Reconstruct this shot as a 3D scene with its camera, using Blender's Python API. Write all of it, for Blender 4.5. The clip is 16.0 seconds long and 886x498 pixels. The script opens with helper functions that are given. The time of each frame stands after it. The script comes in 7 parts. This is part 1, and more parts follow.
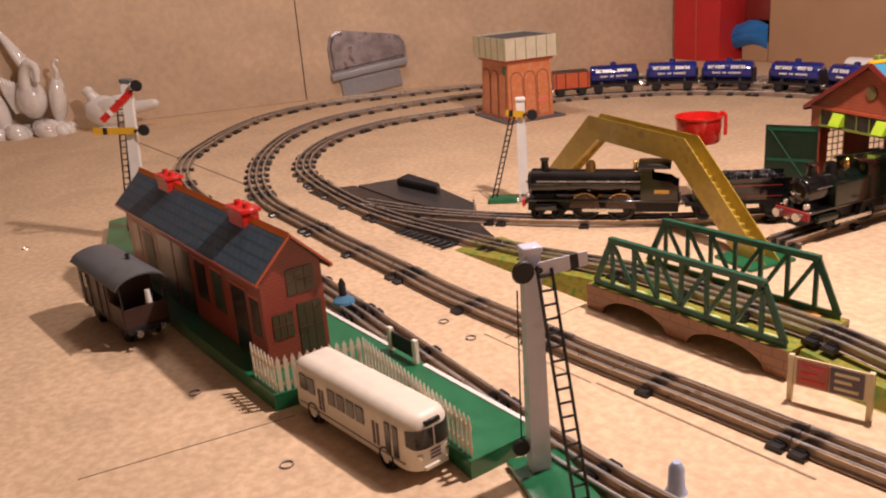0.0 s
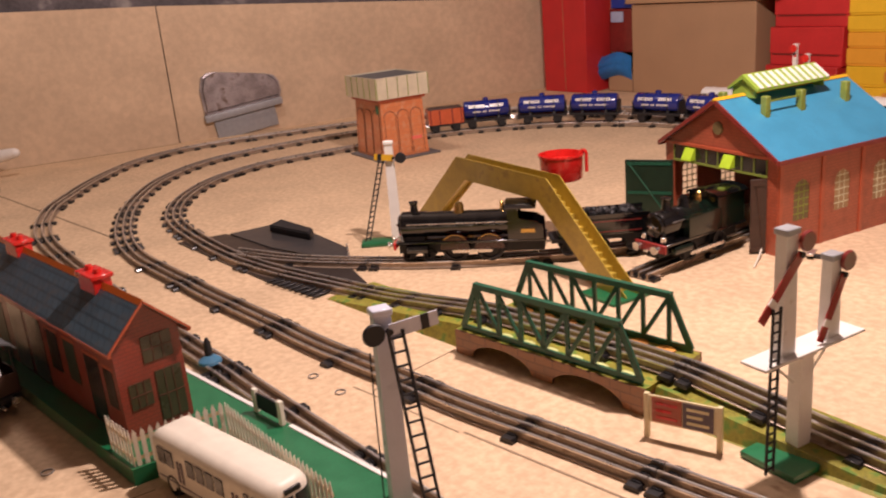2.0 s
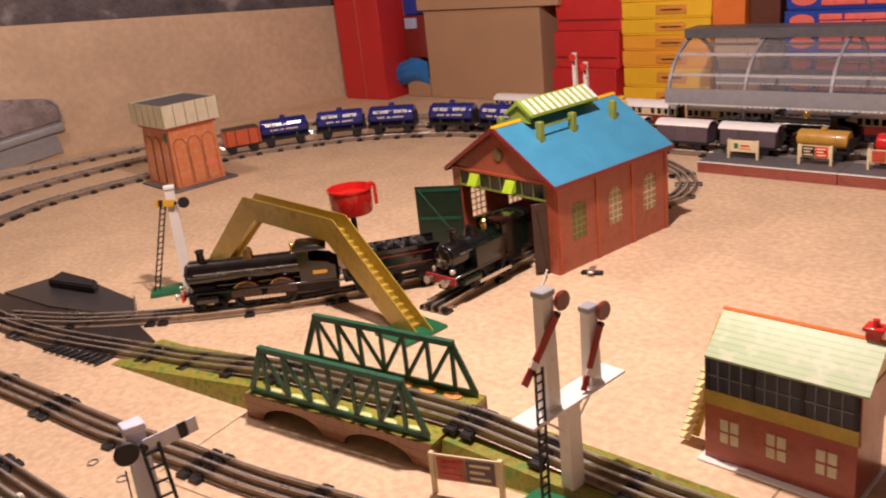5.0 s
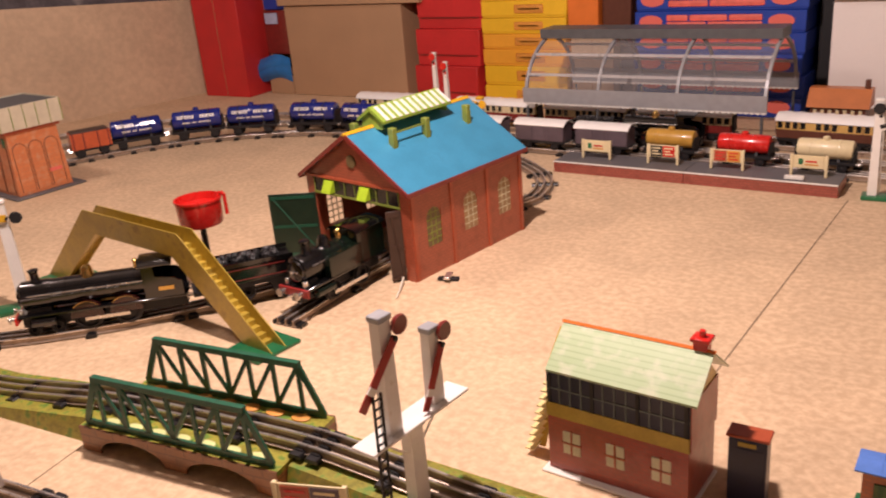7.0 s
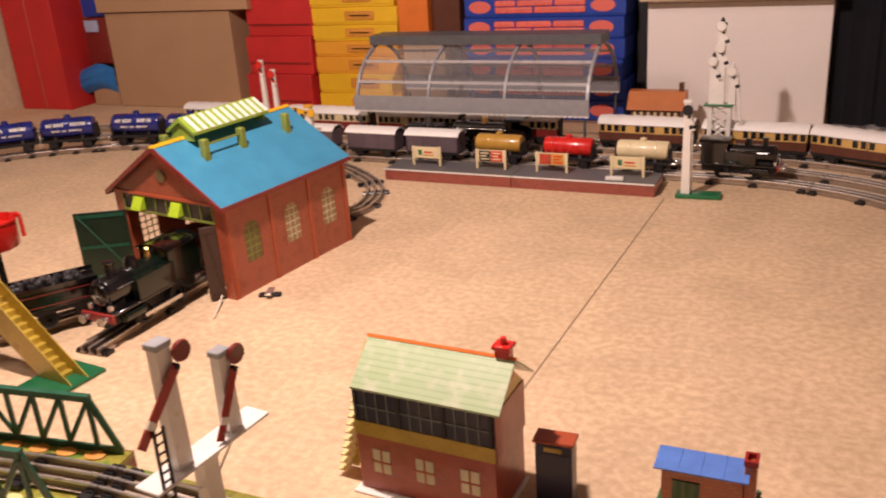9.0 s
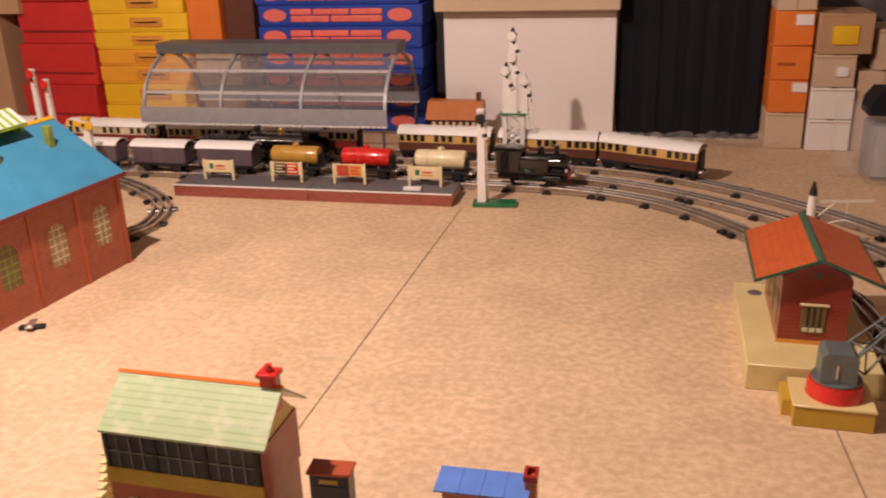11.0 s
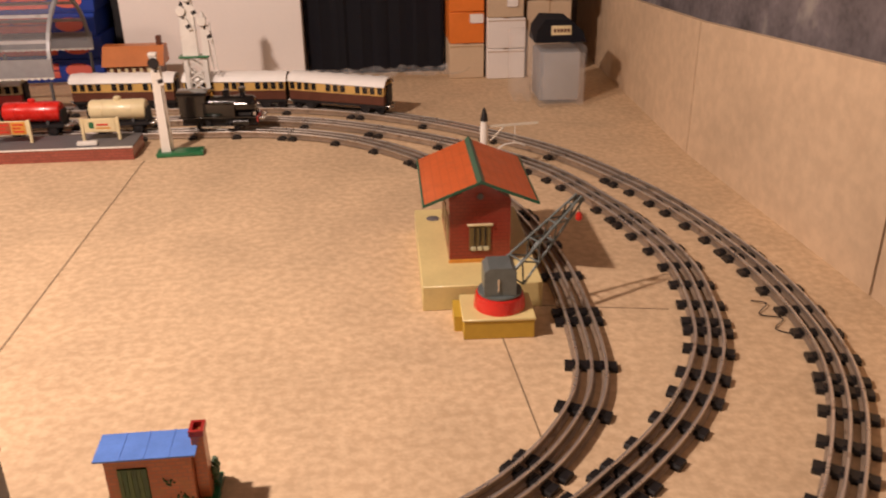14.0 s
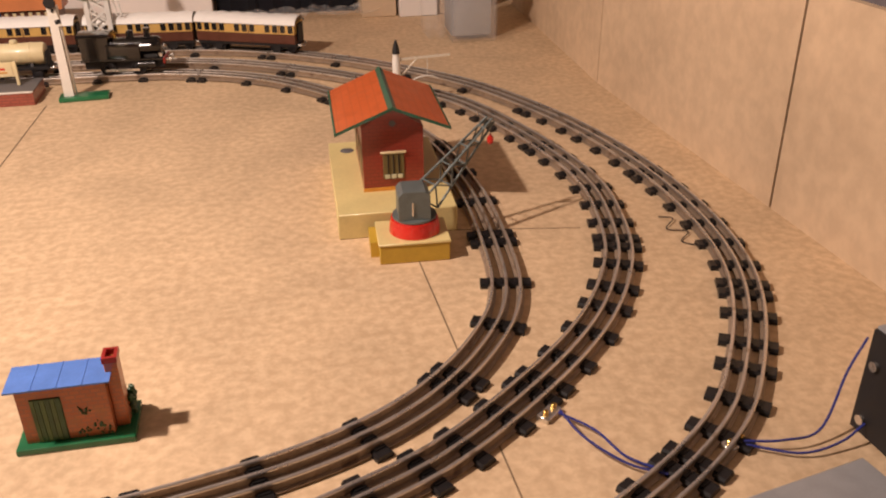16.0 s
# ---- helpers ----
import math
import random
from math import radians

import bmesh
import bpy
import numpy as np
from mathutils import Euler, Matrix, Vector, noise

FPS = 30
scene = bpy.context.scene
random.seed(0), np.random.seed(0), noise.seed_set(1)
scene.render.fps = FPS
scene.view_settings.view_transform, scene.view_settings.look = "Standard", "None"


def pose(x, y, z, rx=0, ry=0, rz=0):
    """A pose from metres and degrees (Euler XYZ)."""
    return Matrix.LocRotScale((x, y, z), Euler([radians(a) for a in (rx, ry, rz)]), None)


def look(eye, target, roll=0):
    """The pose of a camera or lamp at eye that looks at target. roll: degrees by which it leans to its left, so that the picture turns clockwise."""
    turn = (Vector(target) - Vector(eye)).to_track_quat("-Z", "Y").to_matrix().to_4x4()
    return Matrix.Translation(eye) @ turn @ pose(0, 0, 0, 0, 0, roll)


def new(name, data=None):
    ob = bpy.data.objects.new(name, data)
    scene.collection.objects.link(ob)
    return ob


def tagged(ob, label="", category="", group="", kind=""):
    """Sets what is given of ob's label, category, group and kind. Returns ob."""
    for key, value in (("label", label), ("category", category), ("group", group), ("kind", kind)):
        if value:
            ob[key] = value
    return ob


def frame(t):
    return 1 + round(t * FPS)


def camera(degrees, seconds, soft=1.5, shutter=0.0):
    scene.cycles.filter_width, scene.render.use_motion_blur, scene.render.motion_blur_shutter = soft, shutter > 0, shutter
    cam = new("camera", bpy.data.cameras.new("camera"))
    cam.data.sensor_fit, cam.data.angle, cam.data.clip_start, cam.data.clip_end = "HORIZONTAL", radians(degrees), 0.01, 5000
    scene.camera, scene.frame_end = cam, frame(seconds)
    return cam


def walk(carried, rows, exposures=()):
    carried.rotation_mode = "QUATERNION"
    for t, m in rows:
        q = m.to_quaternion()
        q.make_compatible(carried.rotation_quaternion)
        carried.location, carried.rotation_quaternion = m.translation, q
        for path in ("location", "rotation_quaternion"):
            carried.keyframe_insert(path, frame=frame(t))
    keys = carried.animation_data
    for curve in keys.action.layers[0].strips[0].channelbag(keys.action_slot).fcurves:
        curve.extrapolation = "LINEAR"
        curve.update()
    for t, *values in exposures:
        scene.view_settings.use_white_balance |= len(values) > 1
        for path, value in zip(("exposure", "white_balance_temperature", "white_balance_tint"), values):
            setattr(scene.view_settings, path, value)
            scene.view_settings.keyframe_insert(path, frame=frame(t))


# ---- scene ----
cam = camera(54.1, 16.0, soft=2.0, shutter=0.5)
METRES, EYE, TILT, LEAN, TURN = 0.6, 0.50, -21.0, 0.0, 0.0
PATH = [
    (0, (0.172, 0.045, 0.498), (-1.515, 0.908, -0.144), -4.5),
    (0.5, (0.171, 0.053, 0.503), (-1.497, 0.958, -0.129), -4.5),
    (1, (0.175, 0.064, 0.509), (-1.465, 1.025, -0.112), -4.5),
    (1.5, (0.18, 0.076, 0.517), (-1.427, 1.098, -0.095), -4.8),
    (2, (0.186, 0.089, 0.524), (-1.386, 1.169, -0.076), -5.1),
    (2.5, (0.192, 0.103, 0.533), (-1.344, 1.24, -0.057), -5.4),
    (3, (0.197, 0.117, 0.547), (-1.301, 1.304, -0.042), -5.8),
    (3.5, (0.198, 0.132, 0.558), (-1.258, 1.367, -0.04), -6.1),
    (4, (0.2, 0.146, 0.572), (-1.208, 1.424, -0.047), -6.3),
    (6.5, (0.218, 0.214, 0.621), (-0.928, 1.693, -0.085), -5.5),
    (7, (0.225, 0.227, 0.621), (-0.864, 1.747, -0.09), -5.1),
    (7.5, (0.234, 0.238, 0.622), (-0.793, 1.798, -0.094), -4.8),
    (8, (0.246, 0.248, 0.626), (-0.713, 1.847, -0.097), -4.7),
    (8.5, (0.258, 0.269, 0.618), (-0.634, 1.908, -0.103), -4.5),
    (11, (0.306, 0.366, 0.587), (-0.137, 2.182, -0.125), -2.0),
    (11.5, (0.32, 0.373, 0.59), (-0.023, 2.211, -0.121), -1.6),
    (12, (0.333, 0.379, 0.588), (0.094, 2.231, -0.13), -1.2),
    (12.5, (0.35, 0.379, 0.588), (0.211, 2.23, -0.156), -1.3),
    (13, (0.364, 0.382, 0.583), (0.329, 2.224, -0.195), -1.1),
    (13.5, (0.379, 0.382, 0.583), (0.444, 2.207, -0.232), -0.9),
    (14, (0.392, 0.385, 0.576), (0.539, 2.192, -0.269), -0.7),
    (14.5, (0.401, 0.384, 0.568), (0.612, 2.173, -0.301), -0.6),
    (15, (0.407, 0.377, 0.562), (0.665, 2.147, -0.334), -0.7),
    (15.5, (0.405, 0.368, 0.554), (0.697, 2.121, -0.364), -0.6),
    (16, (0.405, 0.359, 0.546), (0.71, 2.097, -0.396), -0.7),
]
# the camera's own exposure and white balance drift on the way
EXPOSURE = [(0, 0.03, 6380, 11), (4, -0.04, 6430, 13), (8, -0.05, 6560, 12), (11.5, -0.09, 6950, 12), (13.5, 0.03, 6950, 8), (16, 0.12, 6900, 5)]
walk(cam, [(t, look(eye, target, roll)) for t, eye, target, roll in PATH], EXPOSURE)
# ---- body ----
# light: a warm bulb over the layout, an added unseen fill lamp, faint light of the rest of the attic
world = bpy.data.worlds.new("attic")
scene.world = world
world.use_nodes = True
world.node_tree.nodes["Background"].inputs[0].default_value = (1.0, 0.82, 0.66, 1)
world.node_tree.nodes["Background"].inputs[1].default_value = 0.008


def lamp(name, place, watts, size, colour):
    data = bpy.data.lights.new(name, "POINT")
    data.energy, data.shadow_soft_size, data.color = watts, size, colour
    ob = new(name, data)
    ob.location = place
    return tagged(ob, "warm light above the layout, out of view", "lamp", kind="structure")


lamp("bulb_main", (-0.50, 1.04, 1.27), 103, 0.03, (1.0, 0.785, 0.725))
# soft fill with no known source, added to brighten the west end
lamp("fill_far", (-2.05, 0.85, 1.9), 46, 0.12, (1.0, 0.785, 0.71))


# ---- materials ----
def surf(name, col, rough=0.5, metal=0.0, var=0.15, scale=60.0, fine=600.0, bump=0.05, coat=0.0, dirt=None, dirt_at=0.62, dirt_soft=0.1):
    """A surface with broad blotches, fine grain, uneven gloss and a little relief; dirt: a colour of worn patches, or
    the china's shading.
    """
    m = bpy.data.materials.new(name)
    m.use_nodes = True
    nt = m.node_tree
    N, L = nt.nodes.new, nt.links.new
    bsdf = nt.nodes["Principled BSDF"]
    tc = N("ShaderNodeTexCoord")
    broad, grain = N("ShaderNodeTexNoise"), N("ShaderNodeTexNoise")
    for node, s, d in ((broad, scale, 4), (grain, fine, 2)):
        node.inputs["Scale"].default_value, node.inputs["Detail"].default_value = s, d
        L(tc.outputs["Object"], node.inputs["Vector"])
    add = N("ShaderNodeMath")
    add.operation = "MULTIPLY_ADD"
    add.inputs[1].default_value = 0.45
    L(grain.outputs["Fac"], add.inputs[0])
    L(broad.outputs["Fac"], add.inputs[2])
    info = N("ShaderNodeObjectInfo")
    ramp = N("ShaderNodeValToRGB")
    lo, hi = ramp.color_ramp.elements
    lo.position, hi.position = 0.45, 1.0
    lo.color = (*[c * (1 - var) for c in col], 1)
    hi.color = (*[min(1, c * (1 + var)) for c in col], 1)
    L(add.outputs[0], ramp.inputs[0])
    out = ramp.outputs[0]
    hue = N("ShaderNodeHueSaturation")
    rnd = N("ShaderNodeMapRange")
    rnd.inputs["To Min"].default_value, rnd.inputs["To Max"].default_value = 1 - var * 0.5, 1 + var * 0.5
    L(info.outputs["Random"], rnd.inputs["Value"])
    L(rnd.outputs[0], hue.inputs["Value"])
    L(out, hue.inputs["Color"])
    out = hue.outputs[0]
    if dirt:
        mix, cut = N("ShaderNodeMix"), N("ShaderNodeValToRGB")
        mix.data_type = "RGBA"
        cut.color_ramp.elements[0].position, cut.color_ramp.elements[1].position = dirt_at, dirt_at + dirt_soft
        L(broad.outputs["Fac"], cut.inputs[0])
        L(cut.outputs[0], mix.inputs["Factor"])
        L(out, mix.inputs["A"])
        mix.inputs["B"].default_value = (*dirt, 1)
        out = mix.outputs["Result"]
    L(out, bsdf.inputs["Base Color"])
    rr = N("ShaderNodeMapRange")
    rr.inputs["To Min"].default_value, rr.inputs["To Max"].default_value = max(0.03, rough - 0.12), min(1, rough + 0.12)
    L(broad.outputs["Fac"], rr.inputs["Value"])
    L(rr.outputs[0], bsdf.inputs["Roughness"])
    bsdf.inputs["Metallic"].default_value = metal
    bsdf.inputs["Coat Weight"].default_value = coat
    bsdf.inputs["Coat Roughness"].default_value = 0.12
    if bump:
        b = N("ShaderNodeBump")
        b.inputs["Strength"].default_value, b.inputs["Distance"].default_value = bump, 0.002
        L(add.outputs[0], b.inputs["Height"])
        L(b.outputs[0], bsdf.inputs["Normal"])
    return m


def mottled(name, light, dark, scale, broad, rough=0.72):
    """Pressed hardboard: short wandering fibre clots, paler specks and wide stains."""
    m = bpy.data.materials.new(name)
    m.use_nodes = True
    nt = m.node_tree
    N, L = nt.nodes.new, nt.links.new
    bsdf = nt.nodes["Principled BSDF"]
    tc = N("ShaderNodeTexCoord")
    fields = []
    for sc, det, dist in ((scale, 2.0, 0.0), (scale * 2.6, 2.0, 0.0), (broad, 4.0, 0.4)):
        n = N("ShaderNodeTexNoise")
        n.inputs["Scale"].default_value, n.inputs["Detail"].default_value, n.inputs["Distortion"].default_value = sc, det, dist
        L(tc.outputs["Object"], n.inputs["Vector"])
        fields.append(n)
    clots, specks, stains = fields
    mixed = N("ShaderNodeMath")
    mixed.operation = "MULTIPLY_ADD"
    mixed.inputs[1].default_value = 0.22
    L(specks.outputs["Fac"], mixed.inputs[0])
    L(clots.outputs["Fac"], mixed.inputs[2])
    ramp = N("ShaderNodeValToRGB")
    lo, hi = ramp.color_ramp.elements
    lo.position, hi.position = 0.46, 0.78
    lo.color, hi.color = (*dark, 1), (*light, 1)
    L(mixed.outputs[0], ramp.inputs[0])
    soil = N("ShaderNodeMapRange")
    soil.inputs["From Min"].default_value, soil.inputs["From Max"].default_value = 0.35, 0.68
    soil.inputs["To Min"].default_value, soil.inputs["To Max"].default_value = 1.03, 0.88
    L(stains.outputs["Fac"], soil.inputs["Value"])
    hue = N("ShaderNodeHueSaturation")
    L(soil.outputs[0], hue.inputs["Value"])
    L(ramp.outputs[0], hue.inputs["Color"])
    L(hue.outputs[0], bsdf.inputs["Base Color"])
    gloss = N("ShaderNodeMapRange")
    gloss.inputs["To Min"].default_value, gloss.inputs["To Max"].default_value = rough - 0.12, min(1.0, rough + 0.12)
    L(clots.outputs["Fac"], gloss.inputs["Value"])
    L(gloss.outputs[0], bsdf.inputs["Roughness"])
    b = N("ShaderNodeBump")
    b.inputs["Strength"].default_value, b.inputs["Distance"].default_value = 0.05, 0.0015
    L(mixed.outputs[0], b.inputs["Height"])
    L(b.outputs[0], bsdf.inputs["Normal"])
    return m


def printed(name, c1, c2, joint, width, height, gap=0.0012, rough=0.35, coat=0.3, blotch=None):
    """Lithographed tinplate: a printed course pattern, at its printed size, under varnish."""
    m = surf(name, c1, rough, 0.0, 0.1, 40, 500, 0.02, coat)
    nt = m.node_tree
    N, L = nt.nodes.new, nt.links.new
    bsdf = nt.nodes["Principled BSDF"]
    tc, sep, com, add = N("ShaderNodeTexCoord"), N("ShaderNodeSeparateXYZ"), N("ShaderNodeCombineXYZ"), N("ShaderNodeMath")
    L(tc.outputs["Object"], sep.inputs[0])
    L(sep.outputs[0], add.inputs[0])
    L(sep.outputs[1], add.inputs[1])
    L(add.outputs[0], com.inputs[0])
    L(sep.outputs[2], com.inputs[1])
    br = N("ShaderNodeTexBrick")
    br.inputs["Scale"].default_value = 1.0
    br.inputs["Brick Width"].default_value, br.inputs["Row Height"].default_value = width, height
    br.inputs["Mortar Size"].default_value = gap
    br.inputs["Color1"].default_value, br.inputs["Color2"].default_value = (*c1, 1), (*c2, 1)
    br.inputs["Mortar"].default_value = (*joint, 1)
    L(com.outputs[0], br.inputs["Vector"])
    noi, cut, mix = N("ShaderNodeTexNoise"), N("ShaderNodeValToRGB"), N("ShaderNodeMix")
    noi.inputs["Scale"].default_value = 55
    noi.inputs["Detail"].default_value = 5
    L(tc.outputs["Object"], noi.inputs["Vector"])
    cut.color_ramp.elements[0].position, cut.color_ramp.elements[1].position = 0.5, 0.78
    L(noi.outputs["Fac"], cut.inputs[0])
    mix.data_type = "RGBA"
    L(cut.outputs[0], mix.inputs["Factor"])
    L(br.outputs["Color"], mix.inputs["A"])
    mix.inputs["B"].default_value = (*(blotch or [c * 0.6 for c in c1]), 1)
    L(mix.outputs["Result"], bsdf.inputs["Base Color"])
    return m


def clear(name, tint=(1, 1, 1), rough=0.06, film=(0.05, 0.14)):
    m = bpy.data.materials.new(name)
    m.use_nodes = True
    nt = m.node_tree
    bsdf = nt.nodes["Principled BSDF"]
    bsdf.inputs["Base Color"].default_value = (*tint, 1)
    bsdf.inputs["Roughness"].default_value = rough
    see, mix = nt.nodes.new("ShaderNodeBsdfTransparent"), nt.nodes.new("ShaderNodeMixShader")
    noi = nt.nodes.new("ShaderNodeTexNoise")
    noi.inputs["Scale"].default_value = 30
    mr = nt.nodes.new("ShaderNodeMapRange")
    mr.inputs["To Min"].default_value, mr.inputs["To Max"].default_value = film
    nt.links.new(noi.outputs["Fac"], mr.inputs["Value"])
    nt.links.new(mr.outputs[0], mix.inputs[0])
    nt.links.new(see.outputs[0], mix.inputs[1])
    nt.links.new(bsdf.outputs[0], mix.inputs[2])
    nt.links.new(mix.outputs[0], nt.nodes["Material Output"].inputs[0])
    return m


M = dict(
    board=mottled("hardboard", (0.73, 0.54, 0.345), (0.585, 0.415, 0.255), 80, 7),
    wallboard=mottled("wall_board", (0.67, 0.50, 0.335), (0.59, 0.435, 0.29), 40, 4, 0.8),
    stone=surf("bare_stone", (0.17, 0.145, 0.15), 0.9, 0, 0.5, 9, 70, 1.0, 0, (0.36, 0.32, 0.29), 0.60),
    plaster=surf("attic_plaster", (0.16, 0.13, 0.105), 0.9, 0, 0.1, 3, 60, 0.2),
    seam=surf("dark_gap", (0.26, 0.185, 0.115), 0.9),
    rail=surf("rail_tin", (0.80, 0.75, 0.70), 0.30, 0.85, 0.15, 30, 300, 0.08, 0, (0.52, 0.43, 0.35), 0.62),
    # dull tin sides, browned further for the shade on them
    railside=surf("dull_shaded_rail_side", (0.34, 0.26, 0.195), 0.40, 0.35, 0.25, 40, 300, 0.08, 0, (0.17, 0.115, 0.08), 0.6),
    shiny=surf("bright_tin", (0.75, 0.72, 0.68), 0.25, 0.9, 0.1),
    sleeper=surf("sleeper_black", (0.011, 0.010, 0.011), 0.42, 0.2, 0.4, 90, 500, 0.1, 0.2),
    black=surf("black_enamel", (0.004, 0.0038, 0.0042), 0.13, 0.0, 0.3, 60, 400, 0.006, 0.85),
    splash=surf("dark_maroon_enamel", (0.045, 0.010, 0.008), 0.25, 0, 0.2, 50, 300, 0.02, 0.5),
    matt=surf("black_matt", (0.012, 0.011, 0.0125), 0.6),
    grey=surf("dark_grey_roof", (0.11, 0.115, 0.12), 0.45, 0.1),
    white=surf("white_enamel", (0.80, 0.78, 0.73), 0.35, 0, 0.06, 40, 300, 0.03, 0.3, (0.62, 0.56, 0.46), 0.68),
    roofwhite=surf("white_roof_paint", (0.88, 0.86, 0.82), 0.4, 0, 0.04, 40, 300, 0.02, 0.2),
    stnpane=surf("dim_printed_window", (0.06, 0.045, 0.022), 0.3, 0, 0.2, 60, 300, 0.01, 0.3),
    cream=surf("cream_paint", (0.74, 0.63, 0.38), 0.4, 0, 0.08, 50, 300, 0.03, 0.2),
    offwhite=surf("ivory_plastic", (0.78, 0.72, 0.60), 0.45, 0, 0.06),
    beamred=surf("dull_red_enamel", (0.30, 0.018, 0.016), 0.4, 0, 0.15, 50, 300, 0.03, 0.2),
    navypaint=surf("navy_paint", (0.012, 0.014, 0.045), 0.4, 0, 0.2, 50, 300, 0.03, 0.2),
    red=surf("red_enamel", (0.62, 0.02, 0.015), 0.28, 0, 0.15, 50, 300, 0.03, 0.5),
    armred=surf("signal_arm_red", (0.32, 0.03, 0.025), 0.35, 0, 0.15, 50, 300, 0.03, 0.3),
    maroon=surf("maroon_enamel", (0.20, 0.022, 0.018), 0.35, 0, 0.2, 50, 300, 0.03, 0.4),
    brickred=surf("brick_red_tin", (0.42, 0.085, 0.035), 0.35, 0, 0.15, 45, 400, 0.03, 0.3),
    green=surf("green_enamel", (0.012, 0.145, 0.055), 0.33, 0, 0.2, 40, 300, 0.03, 0.4),
    truss=surf("truss_green", (0.014, 0.092, 0.05), 0.42, 0, 0.25, 60, 400, 0.05, 0.2, (0.012, 0.07, 0.035), 0.6),
    locogreen=surf("loco_green", (0.004, 0.010, 0.006), 0.22, 0, 0.2, 50, 300, 0.02, 0.5),
    lime=surf("lime_paint", (0.42, 0.62, 0.03), 0.4, 0, 0.15),
    olive=surf("olive_tin", (0.22, 0.27, 0.045), 0.4, 0, 0.2),
    mustard=surf("mustard_tin", (0.50, 0.36, 0.055), 0.36, 0.15, 0.2, 35, 300, 0.03, 0.3, (0.36, 0.25, 0.05), 0.6),
    yellow=surf("yellow_enamel", (0.75, 0.42, 0.02), 0.35, 0, 0.1, 50, 300, 0.02, 0.3),
    blue=surf("roof_blue", (0.05, 0.27, 0.45), 0.4, 0, 0.12, 20, 300, 0.03, 0.3, (0.04, 0.2, 0.34), 0.62),
    hutblue=surf("hut_roof_blue", (0.10, 0.22, 0.62), 0.4, 0, 0.12, 40, 300, 0.03, 0.2),
    ochretank=surf("ochre_tank_enamel", (0.52, 0.29, 0.05), 0.35, 0, 0.15, 40, 300, 0.03, 0.3),
    tankblue=surf("tank_blue", (0.012, 0.022, 0.20), 0.22, 0, 0.15, 50, 300, 0.02, 0.6),
    wagonred=surf("wagon_orange_red", (0.55, 0.10, 0.03), 0.4, 0, 0.15, 40, 300, 0.03, 0.3),
    burntorange=surf("burnt_orange_tin", (0.50, 0.15, 0.03), 0.45, 0, 0.12, 30, 250, 0.03, 0.2),
    orange=surf("orange_card", (0.78, 0.20, 0.03), 0.5, 0, 0.1, 20, 200),
    rooforange=printed("roof_tile_print", (0.60, 0.125, 0.035), (0.57, 0.118, 0.033), (0.52, 0.105, 0.03), 0.020, 0.0046, 0.0005, blotch=(0.46, 0.10, 0.03)),
    house=printed("house_print", (0.30, 0.040, 0.025), (0.26, 0.035, 0.02), (0.20, 0.03, 0.02), 0.011, 0.0055, 0.0006, blotch=(0.24, 0.032, 0.02)),
    stnwall=printed("station_brick_print", (0.28, 0.045, 0.026), (0.25, 0.042, 0.026), (0.19, 0.036, 0.022), 0.010, 0.005, 0.0006, blotch=(0.21, 0.04, 0.026)),
    hutwall=printed("hut_brick_print", (0.50, 0.14, 0.05), (0.42, 0.11, 0.04), (0.34, 0.12, 0.06), 0.010, 0.005, 0.0007, blotch=(0.36, 0.14, 0.05)),
    cabwall=printed("cabin_brick_print", (0.40, 0.075, 0.045), (0.35, 0.06, 0.04), (0.30, 0.08, 0.055), 0.010, 0.005, 0.0006),
    shedwall=printed("shed_brick_print", (0.42, 0.10, 0.05), (0.38, 0.09, 0.045), (0.30, 0.075, 0.04), 0.012, 0.006, 0.0007),
    tower=printed("tower_brick_print", (0.66, 0.22, 0.08), (0.60, 0.19, 0.07), (0.55, 0.20, 0.09), 0.022, 0.010, 0.0008, blotch=(0.62, 0.34, 0.20)),
    platbrick=printed("platform_brick_print", (0.34, 0.085, 0.06), (0.30, 0.075, 0.05), (0.22, 0.06, 0.045), 0.016, 0.006, 0.0008),
    slate=printed("slate_print", (0.06, 0.105, 0.145), (0.05, 0.09, 0.125), (0.036, 0.062, 0.085), 0.018, 0.010, 0.0012, blotch=(0.09, 0.10, 0.11)),
    # pale blotches paint the cabin roof's white gloss over the tile print
    palegreen=printed("pale_green_tile_print", (0.40, 0.52, 0.29), (0.44, 0.55, 0.32), (0.34, 0.46, 0.25), 0.5, 0.0046, 0.0006, blotch=(0.60, 0.62, 0.46)),
    bridge=printed("bridge_stone_print", (0.30, 0.12, 0.045), (0.25, 0.10, 0.04), (0.16, 0.065, 0.03), 0.03, 0.012, 0.001, blotch=(0.2, 0.10, 0.05)),
    bank=surf("embankment_litho", (0.32, 0.29, 0.04), 0.45, 0, 0.5, 60, 300, 0.05, 0.3, (0.12, 0.22, 0.03), 0.52),
    plattop=surf("platform_top", (0.12, 0.115, 0.12), 0.5),
    dark=surf("window_dark", (0.02, 0.018, 0.018), 0.2, 0, 0.2, 60, 300, 0, 0.4),
    olivepane=surf("olive_printed_window", (0.16, 0.12, 0.05), 0.35),
    greenpane=surf("green_printed_door", (0.035, 0.09, 0.03), 0.35, 0, 0.3),
    limepale=surf("pale_lime_litho", (0.62, 0.66, 0.30), 0.4, 0, 0.1),
    mossgreen=surf("moss_green_print", (0.075, 0.13, 0.04), 0.4, 0, 0.25),
    tanpane=surf("tan_printed_window", (0.36, 0.24, 0.12), 0.4, 0, 0.2),
    palepane=surf("pale_printed_window", (0.62, 0.60, 0.42), 0.4),
    wood=surf("brown_panel", (0.12, 0.042, 0.025), 0.4),
    vanbrown=surf("van_brown", (0.055, 0.028, 0.020), 0.45),
